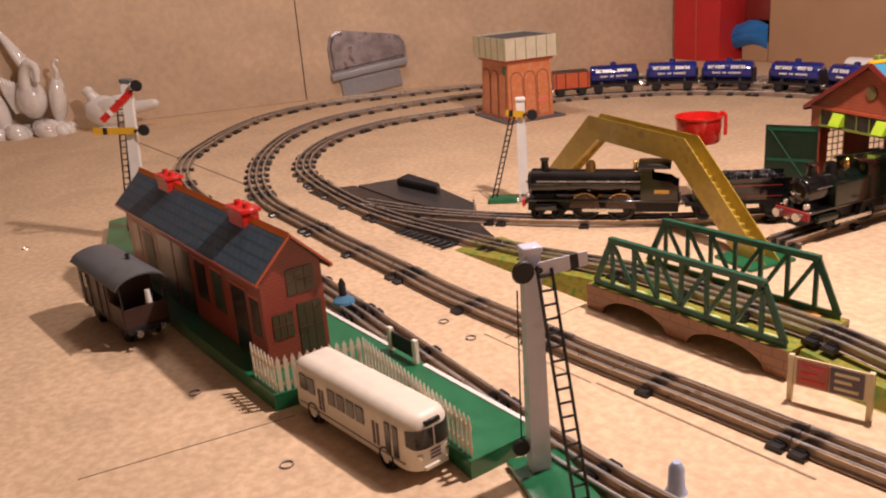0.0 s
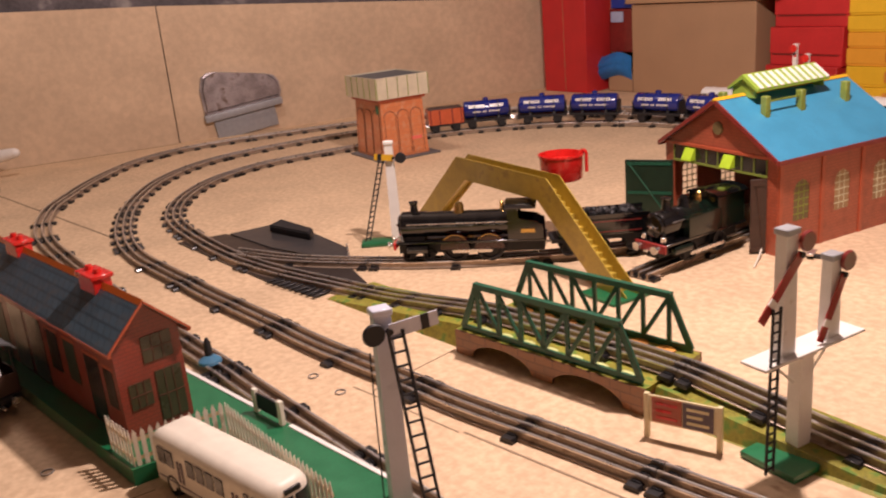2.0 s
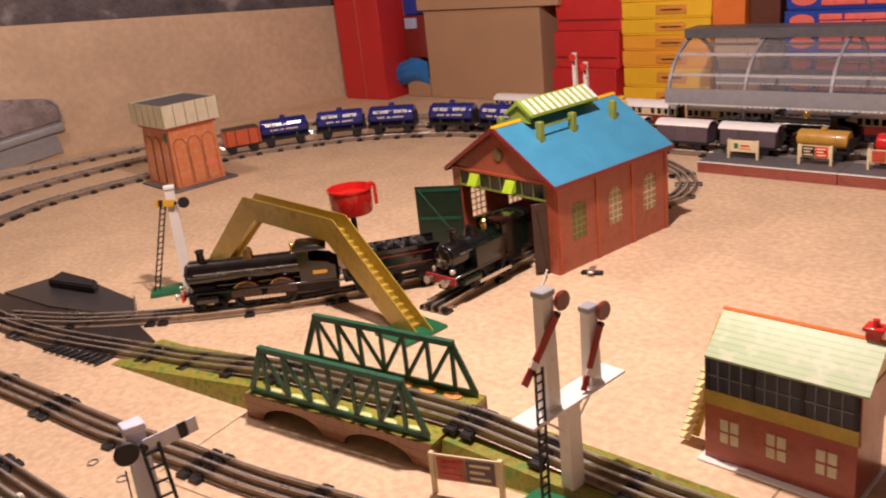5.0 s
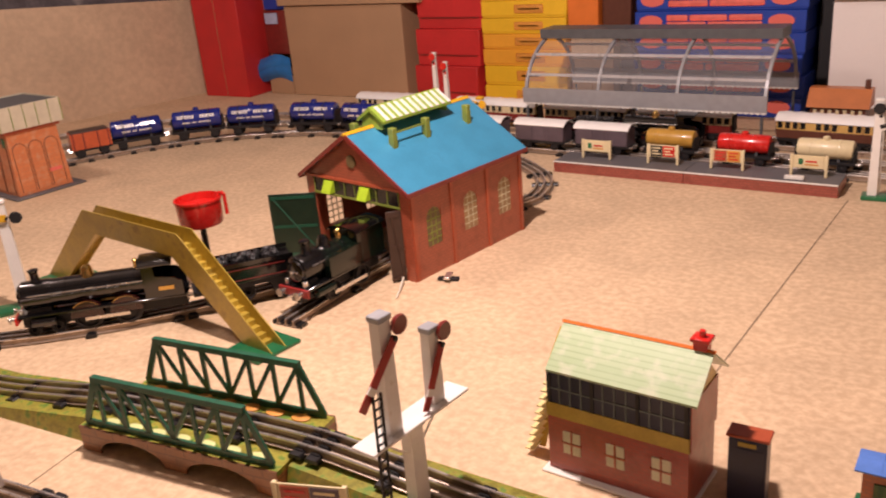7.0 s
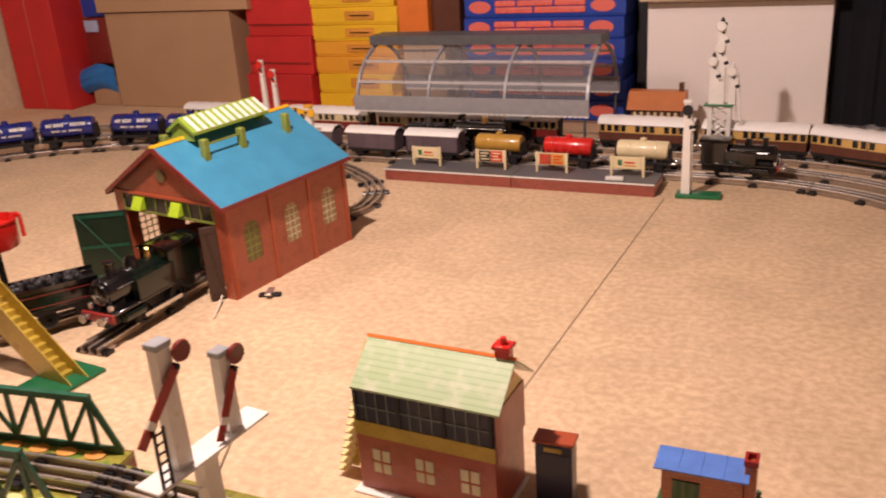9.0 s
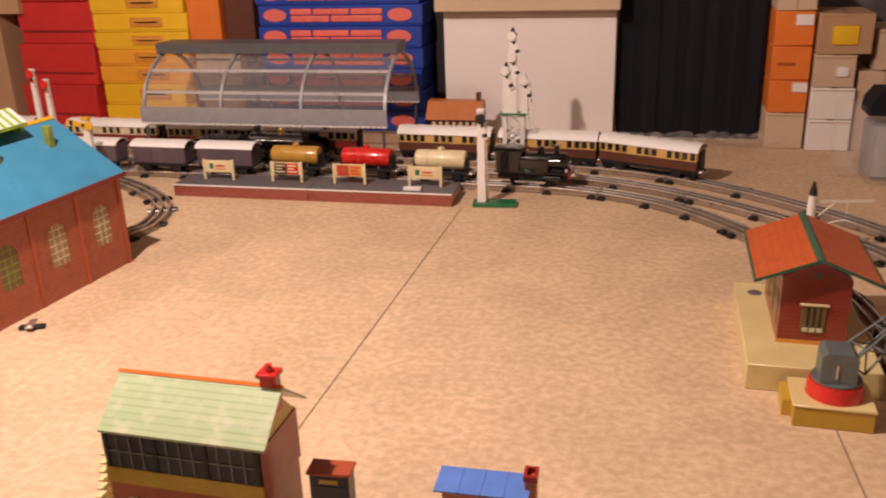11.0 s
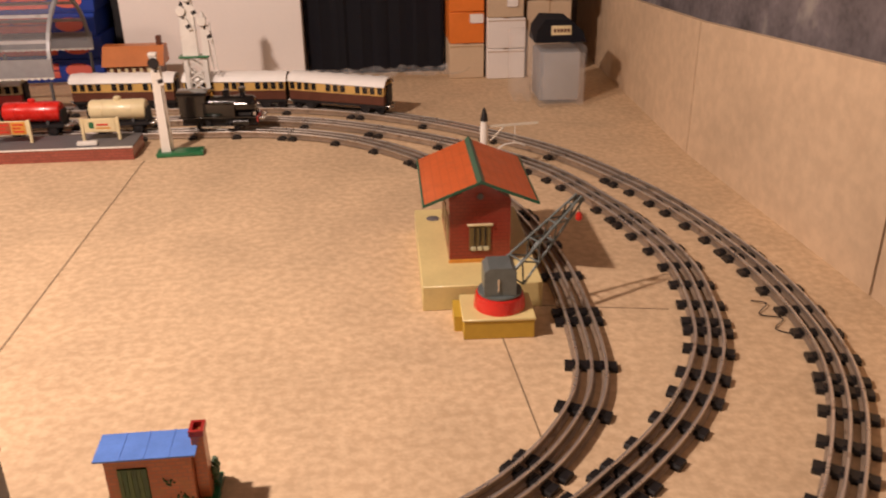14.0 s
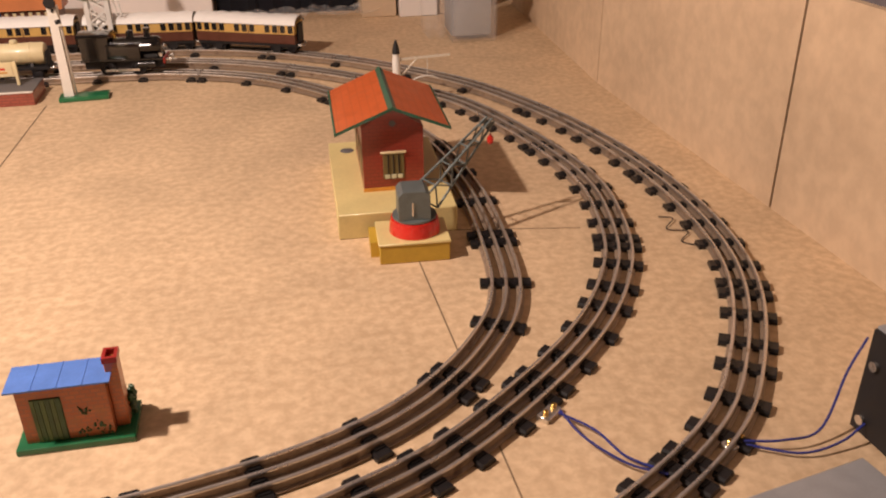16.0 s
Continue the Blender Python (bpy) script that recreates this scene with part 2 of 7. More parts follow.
    doorgreen=surf("shed_door_green", (0.012, 0.030, 0.015), 0.4, 0, 0.25),
    tape=surf("parcel_tape", (0.40, 0.24, 0.12), 0.3, 0, 0.1, 30, 200, 0.02, 0.3),
    grain=surf("coach_cream", (0.70, 0.44, 0.14), 0.35, 0, 0.1, 50, 300, 0.02, 0.3),
    plum=surf("grey_plum_van", (0.115, 0.085, 0.10), 0.45, 0, 0.12),
    card=surf("brown_cardboard", (0.44, 0.27, 0.15), 0.8, 0, 0.08, 6, 160, 0.15),
    redcard=surf("red_card", (0.55, 0.025, 0.025), 0.55, 0, 0.12, 12, 200, 0.1),
    yellowcard=surf("yellow_card", (0.82, 0.50, 0.02), 0.55, 0, 0.08, 12, 200, 0.1),
    ambercard=surf("amber_card", (0.82, 0.38, 0.03), 0.55, 0, 0.08, 12, 200, 0.1),
    bluecard=surf("blue_card", (0.015, 0.055, 0.36), 0.45, 0, 0.12, 12, 200, 0.05, 0.2),
    skyblue=surf("blue_bag", (0.02, 0.16, 0.45), 0.35),
    pinkprint=surf("salmon_print", (0.80, 0.17, 0.13), 0.5),
    ochreprint=surf("ochre_print", (0.68, 0.30, 0.05), 0.55),
    whitecard=surf("white_card", (0.82, 0.77, 0.73), 0.65, 0, 0.03, 6, 120, 0.05),
    navy=surf("black_cloth", (0.0016, 0.0018, 0.0055), 1.0, 0, 0.3, 14, 300, 0.02),
    polythene=clear("clear_plastic", (0.85, 0.85, 0.85), 0.2),
    glass=clear("canopy_glazing", (0.42, 0.43, 0.46), 0.08, (0.14, 0.30)),
    whitegrey=surf("pale_grey_enamel", (0.55, 0.55, 0.56), 0.3, 0.2, 0.1, 40, 300, 0.02, 0.3),
    turnoutbrown=surf("dark_brown_tin", (0.035, 0.026, 0.022), 0.4, 0.2, 0.3, 50, 300, 0.06, 0.2),
    turnoutgrey=surf("dark_slate_tin", (0.045, 0.042, 0.042), 0.4, 0.2, 0.2, 50, 300, 0.04, 0.2),
    ventgreen=surf("ventilator_green", (0.27, 0.40, 0.05), 0.4, 0, 0.15),
    bottleblue=surf("glossy_blue_plastic", (0.075, 0.21, 0.34), 0.15, 0, 0.15, 40, 300, 0.02, 0.6),
    canopy=surf("canopy_grey", (0.34, 0.345, 0.36), 0.4, 0.2, 0.1),
    # the china's second colour paints pinkish shading onto the white
    china=surf("white_china", (0.80, 0.76, 0.70), 0.18, 0, 0.12, 18, 100, 0.02, 0.6, (0.55, 0.42, 0.34), 0.6),
    steel=surf("galvanised", (0.33, 0.30, 0.31), 0.38, 0.8, 0.4, 22, 200, 0.1, 0, (0.2, 0.15, 0.13), 0.6),
    brass=surf("brass", (0.75, 0.50, 0.16), 0.22, 1.0, 0.1),
    coal=surf("coal", (0.02, 0.02, 0.022), 0.3, 0, 0.5, 200, 900, 0.8),
    wire=surf("blue_wire", (0.025, 0.035, 0.22), 0.4),
    cranegrey=surf("crane_grey", (0.16, 0.19, 0.19), 0.4, 0.3, 0.2),
    tankcream=surf("aged_cream_tin", (0.64, 0.58, 0.43), 0.45, 0, 0.1, 30, 250, 0.03, 0.2),
    boxcream=surf("box_cream", (0.72, 0.60, 0.28), 0.45, 0, 0.1, 20, 200, 0.03, 0.2),
    ochre=surf("crane_base_ochre", (0.55, 0.36, 0.05), 0.4, 0, 0.1),
    # white enamel with its bluish sheen put into the colour
    mastwhite=surf("sheen_white_enamel", (0.62, 0.64, 0.74), 0.3, 0, 0.06, 40, 300, 0.03, 0.4),
    paleblue=surf("pale_blue_paint", (0.42, 0.50, 0.68), 0.4, 0, 0.12),
    palecard=surf("pale_tan_card", (0.58, 0.44, 0.30), 0.75, 0, 0.08, 10, 160, 0.1),
)


# ---- shape helpers ----
def mesh():
    return bmesh.new()


def box(bm, x0, x1, y0, y1, z0, z1, turn=None):
    vs = [bm.verts.new((x, y, z)) for x in (x0, x1) for y in (y0, y1) for z in (z0, z1)]
    for q in ((0, 1, 3, 2), (4, 6, 7, 5), (0, 4, 5, 1), (2, 3, 7, 6), (0, 2, 6, 4), (1, 5, 7, 3)):
        bm.faces.new([vs[i] for i in q])
    if turn:
        for v in vs:
            v.co = turn @ v.co
    return vs


def rbox(bm, x0, x1, y0, y1, z0, z1, w=0.002, seg=2):
    """A box with rounded edges."""
    b = bmesh.new()
    box(b, x0, x1, y0, y1, z0, z1)
    bmesh.ops.bevel(b, geom=b.edges[:], offset=w, segments=seg, affect="EDGES", profile=0.6)
    add_to(bm, b)


def add_to(bm, b):
    vs = {v: bm.verts.new(v.co) for v in b.verts}
    for f in b.faces:
        bm.faces.new([vs[v] for v in f.verts])
    b.free()


def prism(bm, pts, axis, a, b):
    """A polygon in the plane across the axis, drawn out from a to b. Points: (y, z) for x, (x, z) for y, (x, y) for z."""
    def at(p, c):
        return {"x": (c, p[0], p[1]), "y": (p[0], c, p[1]), "z": (p[0], p[1], c)}[axis]
    A = [bm.verts.new(at(p, a)) for p in pts]
    B = [bm.verts.new(at(p, b)) for p in pts]
    bm.faces.new(A)
    bm.faces.new(B[::-1])
    for i in range(len(pts)):
        j = (i + 1) % len(pts)
        bm.faces.new((A[j], A[i], B[i], B[j]))


def cyl(bm, p, q, r, r2=None, n=12):
    p, q = Vector(p), Vector(q)
    r2 = r if r2 is None else r2
    turn = (q - p).to_track_quat("Z", "Y")
    rings = []
    for c, rr in ((p, r), (q, r2)):
        rings.append([bm.verts.new(c + turn @ Vector((math.cos(2 * math.pi * i / n) * rr, math.sin(2 * math.pi * i / n) * rr, 0))) for i in range(n)])
    bm.faces.new(rings[0][::-1])
    bm.faces.new(rings[1])
    for i in range(n):
        j = (i + 1) % n
        bm.faces.new((rings[0][i], rings[0][j], rings[1][j], rings[1][i]))


def lathe(bm, prof, n=20, centre=(0, 0, 0), axis="z"):
    """Turn a profile of (radius, height) about an axis."""
    c = Vector(centre)
    rings = []
    for r, h in prof:
        ring = []
        for i in range(n):
            a = 2 * math.pi * i / n
            u, v = r * math.cos(a), r * math.sin(a)
            ring.append(bm.verts.new(c + Vector({"z": (u, v, h), "x": (h, u, v), "y": (u, h, v)}[axis])))
        rings.append(ring)
    for A, B in zip(rings, rings[1:]):
        for i in range(n):
            j = (i + 1) % n
            bm.faces.new((A[i], A[j], B[j], B[i]))
    bm.faces.new(rings[0][::-1])
    bm.faces.new(rings[-1])


def tube(bm, pts, r, n=6):
    for p, q in zip(pts, pts[1:]):
        cyl(bm, p, q, r, n=n)


def ball(bm, c, r, sc=(1, 1, 1), turn=None):
    m = Matrix.Translation(c) @ (turn or Matrix()) @ Matrix.Diagonal((*[r * s for s in sc], 1))
    bmesh.ops.create_uvsphere(bm, u_segments=16, v_segments=10, radius=1, matrix=m)


def part(name, bm, material, parent=None, label="", kind=""):
    bmesh.ops.recalc_face_normals(bm, faces=bm.faces[:])
    me = bpy.data.meshes.new(name)
    bm.to_mesh(me)
    bm.free()
    me.shade_smooth()
    me.set_sharp_from_angle(angle=radians(38))
    me.materials.append(M[material])
    ob = new(name, me)
    if parent:
        ob.parent = parent
    return tagged(ob, label, kind=kind)


def thing(name, label, category, m=None, group="", kind=""):
    ob = new(name)
    ob.empty_display_size = 0.02
    ob.matrix_basis = m or Matrix()
    return tagged(ob, label, category, group, kind)


def one(name, bm, material, label, category, m=None, group="", kind=""):
    """A thing of a single mesh."""
    ob = part(name, bm, material)
    ob.matrix_basis = m or Matrix()
    return tagged(ob, label, category, group, kind)


def shared(name, me, parent, m=None):
    ob = new(name, me)
    ob.parent = parent
    if m:
        ob.matrix_basis = m
    return ob


# ---- setting: baseboard, walls, roof ----
bm = mesh()
box(bm, -3.6, 1.6, -1.4, 3.3, -0.03, 0)
one("floor", bm, "board", "mottled tan hardboard baseboard laid flat", "floor", kind="structure")


def strip(name, a, b, w, z, mat, label, cat):
    a, b = Vector((*a, 0)), Vector((*b, 0))
    n = (b - a).normalized().cross(Vector((0, 0, 1))) * w / 2
    bm = mesh()
    prism(bm, [(p.x, p.y) for p in (a + n, b + n, b - n, a - n)], "z", -0.004, z)
    return one(name, bm, mat, label, cat, kind="structure")


for a, b, w in (((-0.105, 0.90), (-0.075, 2.11), 0.0022), ((0.545, 1.34), (0.572, 0.80), 0.0016), ((-2.75, 0.46), (-1.88, 0.575), 0.005),
                ((-0.72, 0.29), (-0.728, 0.05), 0.0012), ((-0.575, 0.619), (-0.30, 0.664), 0.003), ((-0.78, 0.585), (-0.58, 0.614), 0.0016),
                ((-0.777, 0.757), (-0.75, 0.60), 0.0016), ((0.60, 1.42), (0.78, 1.39), 0.0016)):
    strip("trim", a, b, w, 0.0006, "seam", "dark narrow joint between two boards", "joint")


def wall(name, a, b, thick, z0, z1, mat, label, z2=None):
    """An upright slab from a to b, its face on the line, its back to the right of the way; z2: the top at b."""
    a, b = Vector((*a, 0)), Vector((*b, 0))
    n = (b - a).normalized().cross(Vector((0, 0, 1))) * thick
    bm = mesh()
    lo = [bm.verts.new((p.x, p.y, z0)) for p in (a, b, b + n, a + n)]
    tops = (z1, z2 or z1, z2 or z1, z1)
    hi = [bm.verts.new((p.x, p.y, z)) for p, z in zip((a, b, b + n, a + n), tops)]
    bm.faces.new(lo[::-1])
    bm.faces.new(hi)
    for i in range(4):
        j = (i + 1) % 4
        bm.faces.new((lo[i], lo[j], hi[j], hi[i]))
    return one(name, bm, mat, label, "wall", kind="structure")


wall("wall_west_board", (-2.74, 2.85), (-3.078, 1.166), 0.012, 0, 0.385, "wallboard", "tan hardboard panel standing along the wall", 0.505)
wall("wall_west_board_b", (-3.079, 1.162), (-3.46, -0.75), 0.012, 0, 0.505, "wallboard", "tan hardboard panel standing along the wall", 0.60)
strip("baseboard", (-3.064, 1.166), (-3.446, -0.75), 0.007, 0.0008, "seam", "dark narrow strip along the foot of the wall boards", "joint")
wall("wall_west", (-2.82, 3.1), (-3.62, -1.4), 0.2, -0.03, 2.3, "stone", "bare dark stone wall above the panels")
wall("wall_east_board", (1.110, 0.85), (1.070, 1.395), 0.012, 0, 0.318, "wallboard", "tan hardboard panel standing along the wall", 0.312)
wall("wall_east_board_b", (1.0695, 1.400), (1.025, 2.02), 0.012, 0, 0.312, "wallboard", "tan hardboard panel standing along the wall", 0.265)
wall("wall_east_board_c", (1.025, 2.024), (1.04, 3.1), 0.012, 0, 0.265, "wallboard", "tan hardboard panel standing along the wall", 0.19)
wall("wall_east_board_d", (1.157, -1.3), (1.110, 0.846), 0.012, 0, 0.34, "wallboard", "tan hardboard panel standing along the wall", 0.318)
wall("wall_east", (1.24, -1.4), (1.10, 3.1), 0.2, -0.03, 2.3, "stone", "bare dark stone wall above the panels")
wall("wall_north", (1.4, 3.1), (-3.2, 3.1), 0.2, -0.03, 2.3, "stone", "bare stone wall behind the stacked boxes")
# unseen south wall and ceiling close the room; dark to hold down bounced light
wall("wall_south", (-3.8, -1.4), (1.6, -1.4), 0.2, -0.03, 2.3, "plaster", "plain dark wall closing the room, out of view")
bm = mesh()
box(bm, -4.0, 1.7, -1.7, 3.4, 2.3, 2.4)
one("ceiling", bm, "plaster", "plain dark ceiling closing the room, out of view", "ceiling", kind="structure")


# ---- track ----
def spline(pts, step=0.012):
    """Evenly spaced points of a smooth line through the given ones (x, y, z)."""
    P = [Vector(p if len(p) == 3 else (*p, 0)) for p in pts]
    P = [2 * P[0] - P[1]] + P + [2 * P[-1] - P[-2]]
    fine = []
    for a, b, c, d in zip(P, P[1:], P[2:], P[3:]):
        for i in range(24):
            t = i / 24
            fine.append(0.5 * ((2 * b) + (c - a) * t + (2 * a - 5 * b + 4 * c - d) * t * t + (3 * b - a - 3 * c + d) * t ** 3))
    fine.append(P[-2])
    out, left = [fine[0]], step
    for a, b in zip(fine, fine[1:]):
        d = (b - a).length
        while d >= left:
            a = a + (b - a) * (left / d)
            out.append(a.copy())
            d, left = (b - a).length, step
        left -= d
    return out


def side(P, i):
    t = (P[min(i + 1, len(P) - 1)] - P[max(i - 1, 0)]).normalized()
    return t, t.cross(Vector((0, 0, 1))).normalized()


RAIL = ((-0.0048, 0.0022), (0.0048, 0.0022), (0.0048, 0.0032), (0.0013, 0.0042), (0.0013, 0.0108), (0.0019, 0.0118), (0.0019, 0.0134), (0.0010, 0.0144),
        (-0.0010, 0.0144), (-0.0019, 0.0134), (-0.0019, 0.0118), (-0.0013, 0.0108), (-0.0013, 0.0042), (-0.0048, 0.0032))
RAIL_HEAD = (5, 6, 7, 8, 9)
bm = mesh()
prism(bm, [(-0.0095, 0), (-0.0092, 0.0035), (-0.0074, 0.0062), (0.0074, 0.0062), (0.0092, 0.0035), (0.0095, 0)], "x", -0.0315, 0.0315)
for s in (-0.0172, 0, 0.0172):
    box(bm, s - 0.0052, s + 0.0052, -0.0058, 0.0058, 0.0060, 0.0078)
bmesh.ops.recalc_face_normals(bm, faces=bm.faces[:])
SLEEPER = bpy.data.meshes.new("sleeper")
bm.to_mesh(SLEEPER)
bm.free()
SLEEPER.materials.append(M["sleeper"])
GAUGE = 0.0172


def track(pts, group, length=0.35, count=lambda p: 4, label="three-rail tinplate track section with black sleepers"):
    """Lay sections of track along a line; count: how many sleepers a section at that place has."""
    P = spline(pts)
    n = max(1, round(len(P) * 0.012 / length))
    cuts = [round(i * (len(P) - 1) / n) for i in range(n + 1)]
    for a, b in zip(cuts, cuts[1:]):
        seg = P[a:b + 1]
        mid = seg[len(seg) // 2]
        sec = thing("track_section", label, "track", pose(*mid), group)
        frames = [side(P, i) for i in range(a, b + 1)]
        for off in (-GAUGE, 0, GAUGE):
            bm = mesh()
            rings = []
            for k, (p, (t, s)) in enumerate(zip(seg, frames)):
                q = p - mid + s * off
                if k == 0:
                    q = q + t * 0.0006
                if k == len(seg) - 1:
                    q = q - t * 0.0006
                rings.append([bm.verts.new(q + s * u + Vector((0, 0, v))) for u, v in RAIL])
            for A, B in zip(rings, rings[1:]):
                for i in range(len(RAIL)):
                    j = (i + 1) % len(RAIL)
                    bm.faces.new((A[i], A[j], B[j], B[i])).material_index = 0 if i in RAIL_HEAD else 1
            bm.faces.new(rings[0][::-1]).material_index = 1
            bm.faces.new(rings[-1]).material_index = 1
            part("rail", bm, "rail", sec).data.materials.append(M["railside"])
        c = count(mid)
        last = len(seg) - 1
        for k in range(c):
            f = 0.02 + 0.96 * k / (c - 1) if c > 1 else 0.5
            i = min(last, max(0, round(f * last)))
            t, s = frames[i]
            rot = Matrix((s, t, s.cross(t))).transposed().to_4x4()
            shared("sleeper", SLEEPER, sec, Matrix.Translation(seg[i] - mid) @ rot)
    return P


inner = track([(-1.07, 0.785), (-1.319, 0.722), (-1.53, 0.70), (-1.81, 0.712), (-1.97, 0.752), (-2.125, 0.842), (-2.253, 0.973), (-2.325, 1.135), (-2.332, 1.277), (-2.30, 1.5),
               (-2.225, 1.80), (-2.02, 2.085), (-1.72, 2.255), (-1.4, 2.285), (-0.9, 2.278), (-0.4, 2.272), (-0.05, 2.266), (0.17, 2.245), (0.37, 2.15), (0.53, 1.96), (0.62, 1.75),
               (0.650, 1.56), (0.652, 1.40), (0.637, 1.24), (0.59, 1.134), (0.504, 1.039), (0.385, 0.975), (0.20, 0.930), (0.02, 0.905), (-0.12, 0.892, 0.002)],
              "sections of the inner loop", count=lambda p: 6 if p.x < -1.9 else 4)
over = track([(-0.12, 0.892, 0.002), (-0.25, 0.880, 0.012), (-0.36, 0.868, 0.028), (-0.46, 0.858, 0.037), (-0.62, 0.838, 0.038), (-0.77, 0.817, 0.036), (-0.86, 0.805, 0.026), (-0.98, 0.793, 0.01), (-1.07, 0.785)],
             "sections over the bridge", 0.3, count=lambda p: 4)
middle = track([(-1.400, 0.572), (-1.640, 0.560), (-1.830, 0.585), (-2.050, 0.655), (-2.245, 0.752), (-2.420, 0.88), (-2.550, 1.06), (-2.590, 1.284), (-2.550, 1.65), (-2.380, 2.02), (-2.100, 2.27), (-1.750, 2.37),
                (-1.400, 2.385), (-0.900, 2.374), (-0.300, 2.368), (0.050, 2.355), (0.300, 2.29), (0.540, 2.13), (0.706, 1.95), (0.783, 1.77), (0.822, 1.62), (0.836, 1.52), (0.830, 1.426), (0.806, 1.31), (0.766, 1.22), (0.709, 1.135),
                (0.631, 1.054), (0.526, 0.968), (0.440, 0.922), (0.300, 0.868), (0.050, 0.793), (-0.150, 0.742), (-0.319, 0.708), (-0.475, 0.680), (-0.622, 0.651), (-0.764, 0.633), (-0.914, 0.611), (-1.084, 0.597), (-1.268, 0.580), (-1.400, 0.572)],
               "sections of the middle loop", count=lambda p: 7 if p.x > 0.4 and p.y < 2.0 else (6 if p.x < -1.8 else 3))
outer = track([(-0.950, 0.470), (-1.300, 0.452), (-1.700, 0.44), (-2.030, 0.45), (-2.290, 0.52), (-2.463, 0.62), (-2.620, 0.73), (-2.780, 0.885), (-2.870, 1.065), (-2.875, 1.22), (-2.830, 1.45), (-2.720, 1.80),
               (-2.500, 2.15), (-2.220, 2.37), (-1.900, 2.465), (-1.500, 2.488), (-0.900, 2.480), (-0.300, 2.475), (0.050, 2.452), (0.200, 2.432), (0.330, 2.39), (0.460, 2.318), (0.590, 2.22), (0.750, 2.05), (0.861, 1.84), (0.921, 1.65), (0.949, 1.46),
               (0.946, 1.30), (0.916, 1.175), (0.853, 1.05), (0.778, 0.95), (0.654, 0.86), (0.460, 0.765), (0.200, 0.66), (-0.100, 0.562), (-0.300, 0.514), (-0.450, 0.492), (-0.700, 0.48), (-0.950, 0.470)],
              "sections of the outer loop", count=lambda p: 7 if p.x > 0.4 and p.y < 2.0 else (6 if p.x < -2.2 else 3))
siding = track([(-1.50, 0.715), (-1.34, 0.785), (-1.2, 0.885), (-1.09, 0.985), (-0.99, 1.105), (-0.93, 1.20), (-0.87, 1.33), (-0.885, 1.42)], "sections of the siding", 0.3, count=lambda p: 3)
shedline = track([(-0.775, 1.148), (-0.783, 1.40), (-0.762, 1.70), (-0.715, 1.83)], "sections of the shed road", 0.3, count=lambda p: 3)
shedtail = track([(-0.715, 1.83), (-0.70, 1.90), (-0.745, 2.03), (-0.87, 2.14), (-1.02, 2.225)], "sections of the shed road", 0.3, count=lambda p: 4)


# ---- rolling stock ----
def bars(parent, mat, rows, m=None, name="lettering"):
    """Plain bars of unreadable or brand writing, each (x0, x1, z0, z1) on the face y = 0 looking to -y."""
    bm = mesh()
    for x0, x1, z0, z1 in rows:
        box(bm, x0, x1, -0.0006, 0.0004, z0, z1)
    ob = part(name, bm, mat, parent, kind="stuff" if len(rows) > 4 else "")
    if m:
        ob.matrix_basis = m
    return ob


def wheel_mesh(r, w=0.006):
    bm = mesh()
    lathe(bm, [(r * 0.3, 0), (r * 0.35, w * 0.9), (r * 0.78, w * 0.55), (r * 0.82, w), (r, w), (r, w * 0.35), (r * 1.12, w * 0.3), (r * 1.12, 0)], 20, axis="y")
    return bm


def wheels(t, xs, r, gauge=0.014, mat="matt", name="wheel"):
    for x in xs:
        bm = mesh()
        cyl(bm, (x, -gauge, r), (x, gauge, r), 0.0018, n=8)
        part("axle", bm, "matt", t)
        for s in (-1, 1):
            ob = part(name, wheel_mesh(r), mat, t)
            ob.matrix_basis = pose(x, s * gauge, r, 0, 0, 0 if s > 0 else 180)


def underframe(t, L, w, z, mat="matt"):
    bm = mesh()
    box(bm, -L / 2, L / 2, -w / 2, w / 2, z - 0.006, z)
    for s in (-1, 1):
        for x in (-L * 0.3, L * 0.3):
            prism(bm, [(x - 0.012, z - 0.006), (x - 0.006, z - 0.020), (x + 0.006, z - 0.020), (x + 0.012, z - 0.006)], "y", s * (w / 2 - 0.006), s * (w / 2 - 0.003))
    part("underframe", bm, mat, t)
    for e in (-1, 1):
        for s in (-1, 1):
            bm = mesh()
            cyl(bm, (e * L / 2, s * 0.015, z - 0.004), (e * (L / 2 + 0.008), s * 0.015, z - 0.004), 0.0018, n=8)
            cyl(bm, (e * (L / 2 + 0.008), s * 0.015, z - 0.004), (e * (L / 2 + 0.010), s * 0.015, z - 0.004), 0.0042, n=12)
            part("buffer", bm, "shiny", t)
        bm = mesh()
        box(bm, min(e * L / 2, e * (L / 2 + 0.014)), max(e * L / 2, e * (L / 2 + 0.014)), -0.002, 0.002, z - 0.009, z - 0.006)
        part("coupling", bm, "shiny", t)


ON_RAIL = 0.0144


